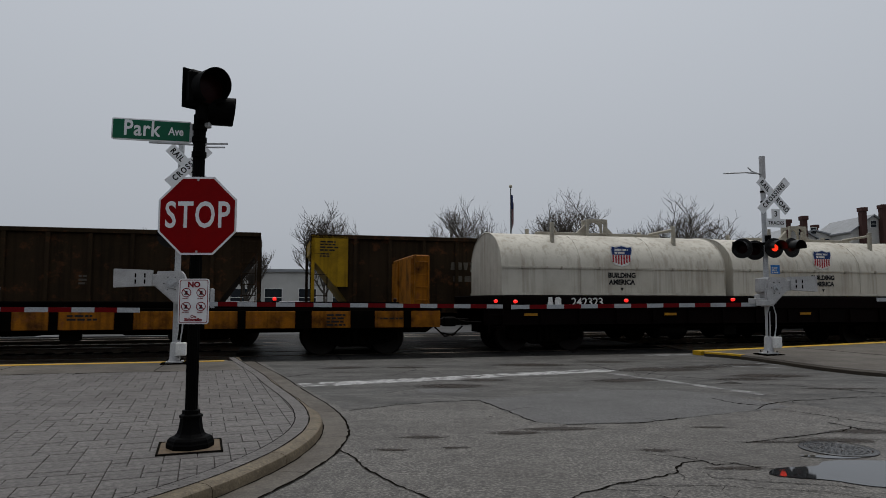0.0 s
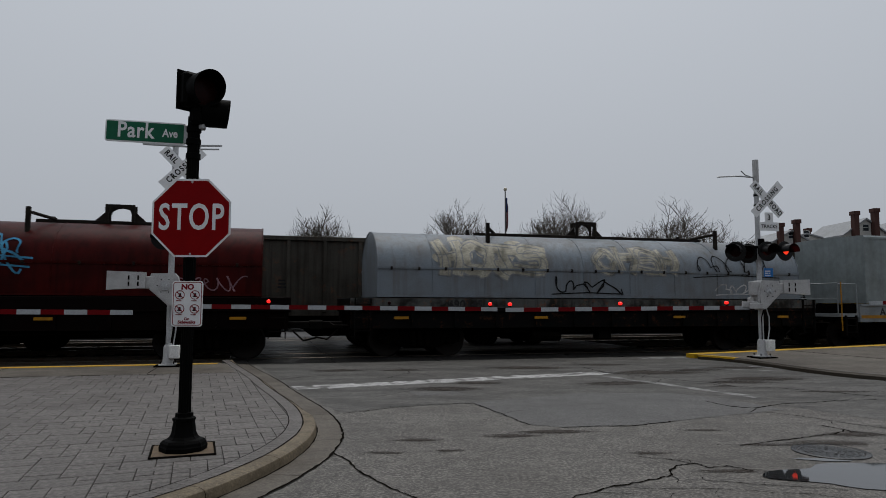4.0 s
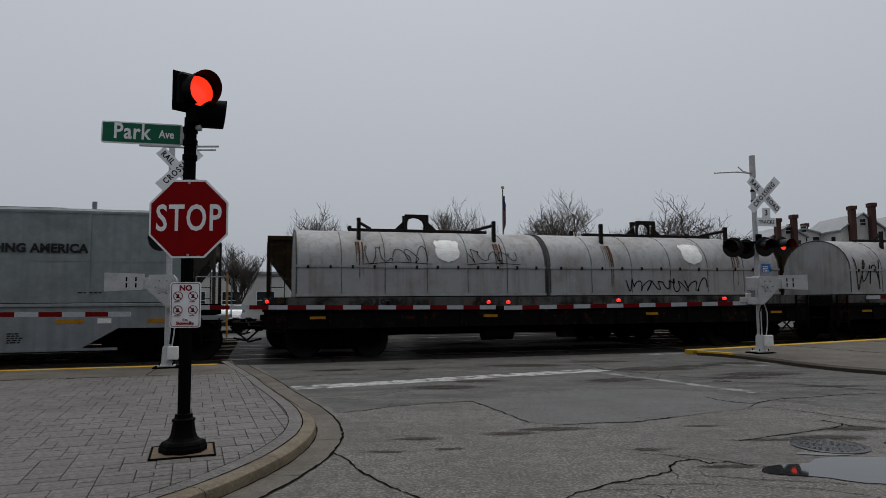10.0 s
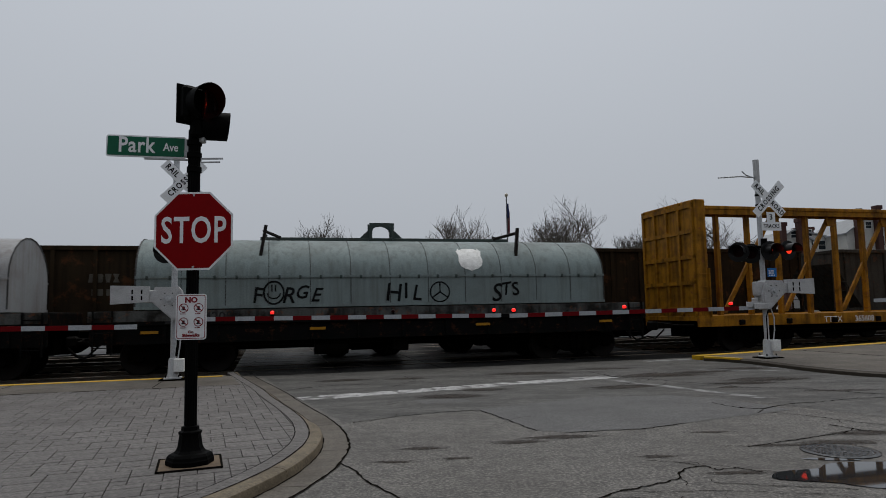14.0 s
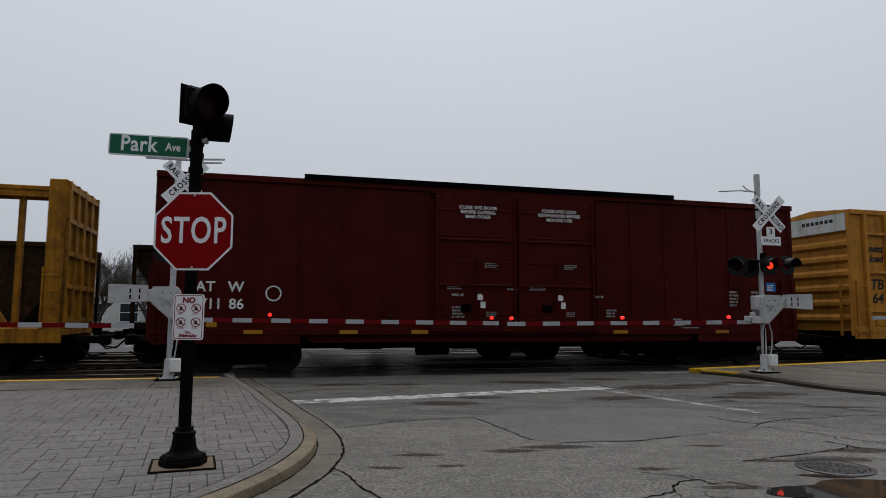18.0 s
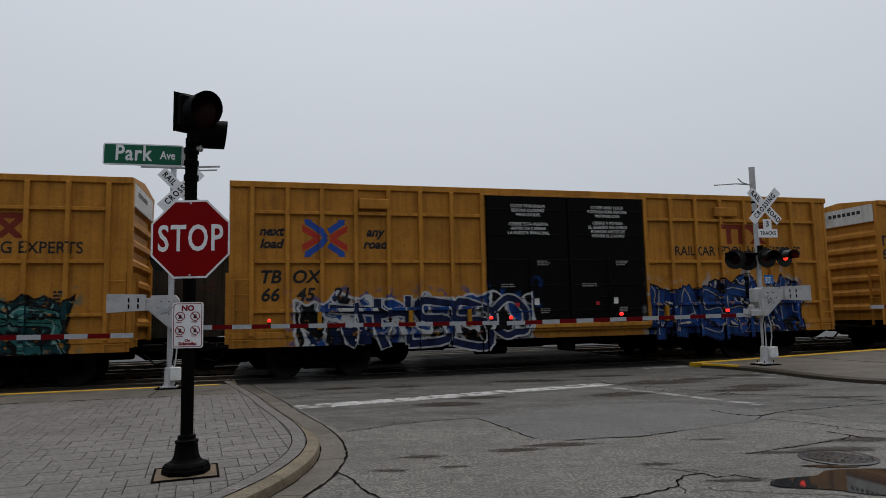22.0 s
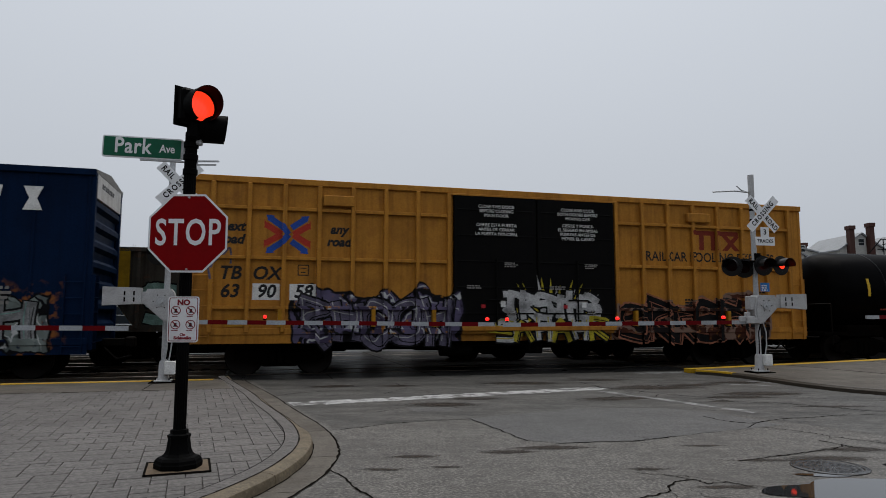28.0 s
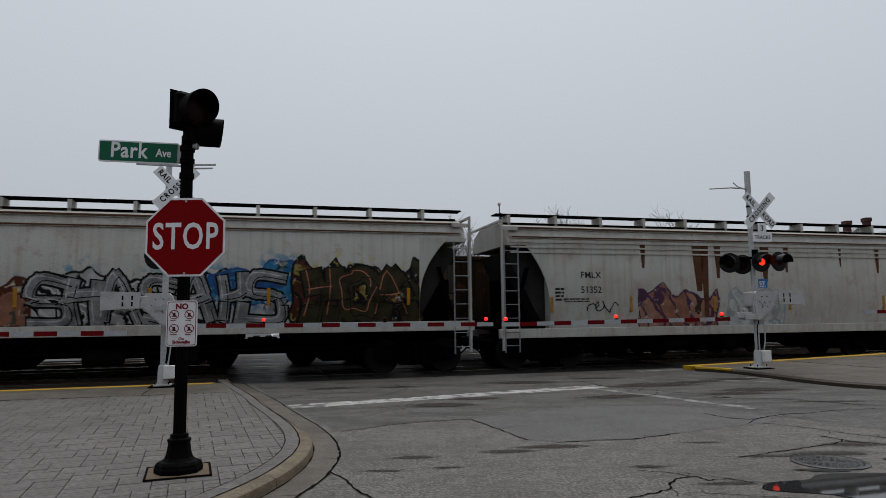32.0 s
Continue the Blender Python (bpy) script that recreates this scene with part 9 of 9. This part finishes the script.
part("canton", Shape().box(0.03, 0.14, -0.05, 0.05, 7.6, 8.55, 0.02), surface("flag_blue", (0.02, 0.03, 0.09), 0.8, bump=0), pole, "dark blue folded corner of the flag")

x, y = ground_at(15.0, 46)
lamp = thing("street_lamp", "thin grey street lamp with a short arm", "street lamp", at=pose(x, y, -0.05))
part("pole", Shape().tube([(0, 0, 0), (0, 0, 6.1)], 0.05, 8), ALUMINIUM, lamp)
part("arm", Shape().tube([(0, 0, 6.0), (0.5, 0, 6.15), (1.0, 0, 6.1)], 0.03, 6).box(0.9, 1.3, -0.08, 0.08, 6.05, 6.13, 0.02), ALUMINIUM, lamp)

# townhouses
STUCCO = surface("pale_house_siding", (0.5, 0.49, 0.46), 0.7, 0, (0.25, 0.24, 0.22), 0.4, scale=0.5)
HOUSE_ROOF = surface("grey_shingle_roof", (0.26, 0.27, 0.28), 0.8, 0, (0.16, 0.16, 0.16), 0.4, scale=0.7)
BRICK = surface("red_brown_brick", (0.06, 0.028, 0.023), 0.8, 0, (0.05, 0.02, 0.017), 0.5, scale=1.5, grain=20, bump=0.4)
PANE = surface("dark_window_glass", (0.02, 0.025, 0.03), 0.1, 0, (0.03, 0.03, 0.03), 0.2, bump=0)
FRAME_WHITE = surface("white_window_trim", (0.6, 0.6, 0.58), 0.6, bump=0)


def window(parent, x, y, z, w, h, name="window"):
    o = part(name, Shape().box(x - w / 2, x + w / 2, y - 0.02, y + 0.02, z, z + h), PANE, parent, "dark glazed window")
    f = Shape().box(x - w / 2 - 0.08, x - w / 2, y - 0.06, y + 0.02, z - 0.08, z + h + 0.08).box(x + w / 2, x + w / 2 + 0.08, y - 0.06, y + 0.02, z - 0.08, z + h + 0.08)
    f.box(x - w / 2, x + w / 2, y - 0.06, y + 0.02, z + h, z + h + 0.08).box(x - w / 2, x + w / 2, y - 0.08, y + 0.02, z - 0.1, z).box(x - w / 2, x + w / 2, y - 0.05, y + 0.02, z + h / 2 - 0.03, z + h / 2 + 0.03)
    part("window_frame", f, FRAME_WHITE, o)
    return o


def townhouse(x, y, w, wall_h, gable_h, chimneys, turn=0.0, wins=2, floors=3):
    h = thing("townhouse", "pale gabled townhouse with tall red brick chimneys", "house", "row of townhouses", at=pose(x, y, -0.1, 0, 0, turn))
    part("wall", Shape().prism([(-w / 2, 0), (w / 2, 0), (w / 2, wall_h), (0, wall_h + gable_h), (-w / 2, wall_h)], "y", 0, 10), STUCCO, h, "pale siding walls")
    t = 0.18
    part("roof", Shape().prism([(-w / 2 - 0.3, wall_h - 0.05), (0, wall_h + gable_h + 0.25), (w / 2 + 0.3, wall_h - 0.05), (w / 2 + 0.3, wall_h - 0.25), (0, wall_h + gable_h + 0.03), (-w / 2 - 0.3, wall_h - 0.25)], "y", -0.35, 10.3), HOUSE_ROOF, h, "grey shingle roof")
    for f in range(floors):
        for k in range(wins):
            window(h, -w / 2 + w * (k + 0.5) / wins, 0, wall_h - 1.9 - f * 2.9, 1.0, 1.3)
    window(h, 0, 0, wall_h + gable_h * 0.25, 0.8, 0.9)
    for cx, cy, cw, ct in chimneys:
        cw *= 0.58
        c = part("chimney", Shape().box(cx - cw / 2, cx + cw / 2, cy, cy + 0.9, 0, ct, 0.02), BRICK, h, "tall red brick chimney")
        part("chimney_cap", Shape().box(cx - cw / 2 - 0.12, cx + cw / 2 + 0.12, cy - 0.12, cy + 1.02, ct - 0.55, ct, 0.03), BRICK, c)
    return h


DH = 92.0


townhouse(49.2, DH, 4.8, 10.4, 1.3, [(-1.8, -1.0, 1.05, 12.8), (0.5, -1.0, 1.05, 13.3)])
townhouse(54.1, DH + 5, 5.4, 11.3, 0.5, [(-0.6, 2, 0.95, 12.9), (1.6, 2, 0.95, 13.0)], wins=3)
townhouse(59.7, DH, 6.2, 11.3, 2.1, [(-1.8, -1.0, 1.15, 14.5), (1.0, -1.0, 1.15, 14.9)])
townhouse(66.0, DH, 6.2, 11.2, 2.1, [(1.2, -1.0, 1.15, 14.6)])
townhouse(72.6, DH, 6.6, 11.0, 2.0, [(-1.8, -1.0, 1.1, 13.8)])
townhouse(43.6, DH + 10, 6.0, 8.6, 1.0, [])

# brick shop beyond the tracks, seen between the cars
shop = thing("brick_shop", "low red brick shop with a pale cornice and tall white windows", "building", at=pose(-4.6, 42.0, -0.05, 0, 0, 6))
part("wall", Shape().box(0, 15.6, 0, 9, 0, 5.3), BRICK, shop, "red brick wall")
part("cornice", Shape().box(-0.15, 15.75, -0.2, 9.1, 4.25, 4.5, 0.03), FRAME_WHITE, shop, "pale stone cornice")
part("parapet", Shape().box(-0.1, 15.7, -0.12, 9.1, 5.2, 5.4, 0.02), HOUSE_ROOF, shop, "dark parapet cap")
for k in range(8):
    window(shop, 1.1 + k * 1.85, 0, 1.3, 1.0, 2.4)
    part("pilaster", Shape().box(0.05 + k * 1.85, 0.3 + k * 1.85, -0.08, 0.0, 0, 4.25), BRICK, shop)
low = thing("low_building", "low pale commercial building beyond the tracks", "building", at=pose(-34, 62, -0.05, 0, 0, 4))
part("wall", Shape().box(0, 26, 0, 10, 0, 4.2), STUCCO, low, "pale wall")
part("roof", Shape().box(-0.3, 26.3, -0.3, 10.3, 4.2, 4.5, 0.03), HOUSE_ROOF, low)
for k in range(8):
    window(low, 1.8 + k * 3.2, 0, 1.0, 1.6, 1.6)
low2 = thing("low_building", "low grey commercial building beyond the tracks", "building", at=pose(12, 66, -0.05, 0, 0, 10))
part("wall", Shape().box(0, 22, 0, 10, 0, 4.4), surface("grey_render", (0.25, 0.25, 0.25), 0.8), low2, "grey wall")
part("roof", Shape().box(-0.3, 22.3, -0.3, 10.3, 4.4, 4.7, 0.03), HOUSE_ROOF, low2)
for k in range(7):
    window(low2, 1.8 + k * 3.0, 0, 1.0, 1.5, 1.6)

# parked cars
CAR_WHITE = surface("white_car_paint", (0.7, 0.7, 0.7), 0.25, 0, (0.4, 0.4, 0.4), 0.15, bump=0, coat=0.6)
CAR_GREY = surface("silver_car_paint", (0.35, 0.36, 0.37), 0.3, 0.4, (0.2, 0.2, 0.2), 0.15, bump=0, coat=0.6)
CAR_RED = surface("dark_red_car_paint", (0.2, 0.02, 0.02), 0.3, 0, (0.1, 0.01, 0.01), 0.15, bump=0, coat=0.6)
TYRE = surface("tyre_rubber", (0.015, 0.015, 0.015), 0.8, bump=0.1)


def parked_car(paint, label, at):
    c = thing("parked_car", label, "car", "parked cars beyond the tracks", at=at)
    prof = [(-2.2, 0.35), (-2.25, 0.7), (-2.1, 0.9), (-1.2, 0.98), (-0.6, 1.4), (0.9, 1.43), (1.6, 1.02), (2.15, 0.92), (2.25, 0.6), (2.2, 0.3)]
    part("body", Shape().prism(prof, "y", -0.86, 0.86), paint, c, "painted car body", 30)
    part("windows", Shape().prism([(-1.05, 1.0), (-0.55, 1.35), (0.85, 1.37), (1.4, 1.03)], "y", -0.875, 0.875), PANE, c, "dark glass")
    for x in (-1.35, 1.35):
        for y in (-0.8, 0.8):
            w = part("wheel", Shape().lathe([(0.1, -0.11), (0.32, -0.11), (0.33, 0.0), (0.32, 0.11), (0.1, 0.11)], (x, y, 0.33), "y", 18), TYRE, c, smooth=30)
            part("rim", Shape().cyl((x, y - 0.115, 0.33), (x, y + 0.115, 0.33), 0.19, 14), CAR_GREY, w, smooth=30)
    part("headlight", Shape().box(-2.24, -2.1, -0.75, -0.4, 0.66, 0.82, 0.02).box(-2.24, -2.1, 0.4, 0.75, 0.66, 0.82, 0.02), FRAME_WHITE, c)
    part("bumper", Shape().box(-2.3, -2.15, -0.8, 0.8, 0.35, 0.55, 0.03).box(2.15, 2.3, -0.8, 0.8, 0.35, 0.55, 0.03), TYRE, c)
    return c


for k, (u, w, paint, lab, turn) in enumerate(((-4.6, 36.5, CAR_WHITE, "white saloon car parked beyond the tracks", 96), (-1.8, 37, CAR_GREY, "silver car parked beyond the tracks", 88), (1.4, 37.5, CAR_WHITE, "white car parked beyond the tracks", 92), (-13, 36.5, CAR_GREY, "silver car parked beyond the tracks", 90), (-17, 37, CAR_RED, "dark red car parked beyond the tracks", 92), (7.6, 38, CAR_WHITE, "white car parked beyond the tracks", 86), (-21.5, 38, CAR_WHITE, "white car parked beyond the tracks", 90))):
    parked_car(paint, lab, rail_pose(u, w, -0.02, turn))
for k in range(8):
    part("bay_line", Shape().box(-0.06, 0.06, -2.4, 2.4, 0, 0.006), ROAD_PAINT, far_lot, at=rail_pose(-18 + k * 2.9, 37, -0.016))

# ---- pavers of the left pavement ----
def inside(p, poly):
    x, y = p
    hit = False
    for i in range(len(poly)):
        (x0, y0), (x1, y1) = poly[i], poly[i - 1]
        if (y0 > y) != (y1 > y) and x < (x1 - x0) * (y - y0) / (y1 - y0) + x0:
            hit = not hit
    return hit


def paver_mesh(lx, ly):
    g, c, z0, z1 = 0.0025, 0.005, TOP - 0.05, TOP
    x, y = lx / 2 - g, ly / 2 - g
    vs = [(-x, -y, z0), (x, -y, z0), (x, y, z0), (-x, y, z0), (-x, -y, z1 - c), (x, -y, z1 - c), (x, y, z1 - c), (-x, y, z1 - c),
          (-x + c, -y + c, z1), (x - c, -y + c, z1), (x - c, y - c, z1), (-x + c, y - c, z1)]
    fs = [(8, 9, 10, 11)] + [(i, (i + 1) % 4, 4 + (i + 1) % 4, 4 + i) for i in range(4)] + [(4 + i, 4 + (i + 1) % 4, 8 + (i + 1) % 4, 8 + i) for i in range(4)]
    return vs, fs


def border_line(off):
    return inset(KERB, off)


BAND = border_line(-0.338)
field = [p for p in border_line(-0.348)] + [(-14.0, 12.4)] + uw([(-14.0, 13.74), (-0.6, 13.6)])
rng = random.Random(11)
module = 0.135
meshes, far_shape, count = {}, Shape(), 0
heading = radians(20.0)
ch, sh = math.cos(heading), math.sin(heading)
grid, taken = [], set()
for j in range(0, 146):
    for i in range(-80, 66):
        if (i, j) in taken:
            continue
        r = rng.random()
        w, h = (2, 2) if r < 0.4 else (3, 2) if r < 0.58 else (2, 1) if r < 0.82 else (3, 1) if r < 0.9 else (1, 1)
        cells = [(i + a, j + b) for a in range(w) for b in range(h)]
        if any(c in taken for c in cells):
            w = 2 if (i + 1, j) not in taken else 1
            h = 1
            cells = [(i + a, j) for a in range(w)]
        taken.update(cells)
        grid.append((i, j, w, h))
whole = []
for i, j, w, h in grid:
    cells = [((i + a + 0.5) * module, 1.2 + (j + b + 0.5) * module) for a in range(w) for b in range(h)]
    ins = [any(inside(((a + p) * ch - (b + q) * sh, (a + p) * sh + (b + q) * ch), field) for p in (-0.067, 0.067) for q in (-0.067, 0.067)) for a, b in cells]
    if all(ins) and all(inside(((i + a) * module * ch - (1.2 + (j + b) * module) * sh, (i + a) * module * sh + (1.2 + (j + b) * module) * ch), field) for a in (0, w) for b in (0, h)):
        whole.append((i, j, w, h))
    else:
        whole += [(i + a, j + b, 1, 1) for k, (a, b) in enumerate((a, b) for a in range(w) for b in range(h)) if ins[k]]
for i, j, w, h in whole:
    cx, cy = (i + w / 2) * module, 1.2 + (j + h / 2) * module
    x, y = cx * ch - cy * sh, cx * sh + cy * ch
    if 4.4 < y < 8.2 and x > -4.6 and count < 295:
        if (w, h) not in meshes:
            vs, fs = paver_mesh(w * module, h * module)
            meshes[(w, h)] = Shape().add(vs, fs).mesh("paver", PAVER)
        part("paver", meshes[(w, h)], None, pavement, at=pose(x, y, rng.uniform(-0.003, 0.0015), rng.uniform(-0.25, 0.25), rng.uniform(-0.25, 0.25), 20.0))
        count += 1
    else:
        vs, fs = paver_mesh(w * module, h * module)
        dz = rng.uniform(-0.002, 0.001)
        far_shape.add([(x + a * ch - b * sh, y + a * sh + b * ch, c + dz) for a, b, c in vs], fs)
# the border course follows the kerb
KERB_SIDE = border_line(-0.19)
for k in range(0, len(BAND) - 2, 1):
    a0, a1 = Vector(BAND[k]), Vector(BAND[k + 1])
    b0, b1 = Vector(KERB_SIDE[k]), Vector(KERB_SIDE[k + 1])
    parts_n = max(1, round((b1 - b0).length / 0.16))
    for s in range(parts_n):
        t0, t1 = (s + 0.02) / parts_n, (s + 0.98) / parts_n
        q = [a0.lerp(a1, t0), a0.lerp(a1, t1), b0.lerp(b1, t1), b0.lerp(b1, t0)]
        far_shape.add([(p.x, p.y, TOP - 0.05) for p in q] + [(p.x, p.y, TOP + 0.004) for p in q], [(4, 5, 6, 7), (0, 1, 5, 4), (1, 2, 6, 5), (2, 3, 7, 6), (3, 0, 4, 7)])
tagged(part("paver_field", far_shape, surface("grey_concrete_paver_field", (0.108, 0.1, 0.095), 0.6, 0, (0.055, 0.05, 0.046), 0.55, scale=0.9, grain=26, bump=0.5, vary=0.3, mid=0.25, islands_vary=0.45), pavement), kind="stuff")


def motions():
    def run(t):
        return 9.83 * t + 0.0059 * t * t
    for car, u in CARS:
        walk(car, [(t, rail_pose(u - run(t), WC)) for t in (0, 4, 8, 12, 16, 20, 24, 28, 32)])
    for car, u in FAR_CARS:
        walk(car, [(t, rail_pose(u + 9.46 * t, WR)) for t in (0, 16, 32)])
    # flashing lamps: each lamp turns its lit face out and away again
    beats = []
    for k in range(31):
        beats.append(0.45 + 1.06 * k + 0.08 * min(1.0, max(0.0, (k - 15) / 5)) + 0.005 * max(0, k - 20))
    for lamp, beat in FLASHERS:
        rest = lamp.matrix_basis.copy()
        rows = []

        def turned(a):
            return rest @ pose(0, 0, 0, 0, 0, a)
        on = beats if beat == "post" else BEAT_LEFT if beat == "left" else BEAT_RIGHT
        half = 0.225 if beat == "post" else 0.3
        for c in on:
            if c - half > 31.95:
                continue
            first, last = math.ceil((c - half) * FPS), math.floor((c + half) * FPS)
            for f, a in ((first - 3, 180), (first - 2, 150), (first - 1, 75), (max(first, 0), 0), (last, 0), (last + 1, 75), (last + 2, 150), (last + 3, 180)):
                if 0 <= f <= 32 * FPS:
                    rows.append((f / FPS, turned(a)))
        rows.sort(key=lambda r: r[0])
        rows = [(0.0, turned(180))] * (rows[0][0] > 0.02) + rows
        if rows[-1][0] < 31.98:
            rows.append((32.0, rows[-1][1]))
        walk(lamp, rows)


BEAT_RIGHT = [0.6 + 1.192 * k for k in range(27)]
BEAT_LEFT = [1.192 * k for k in range(28)]
motions()
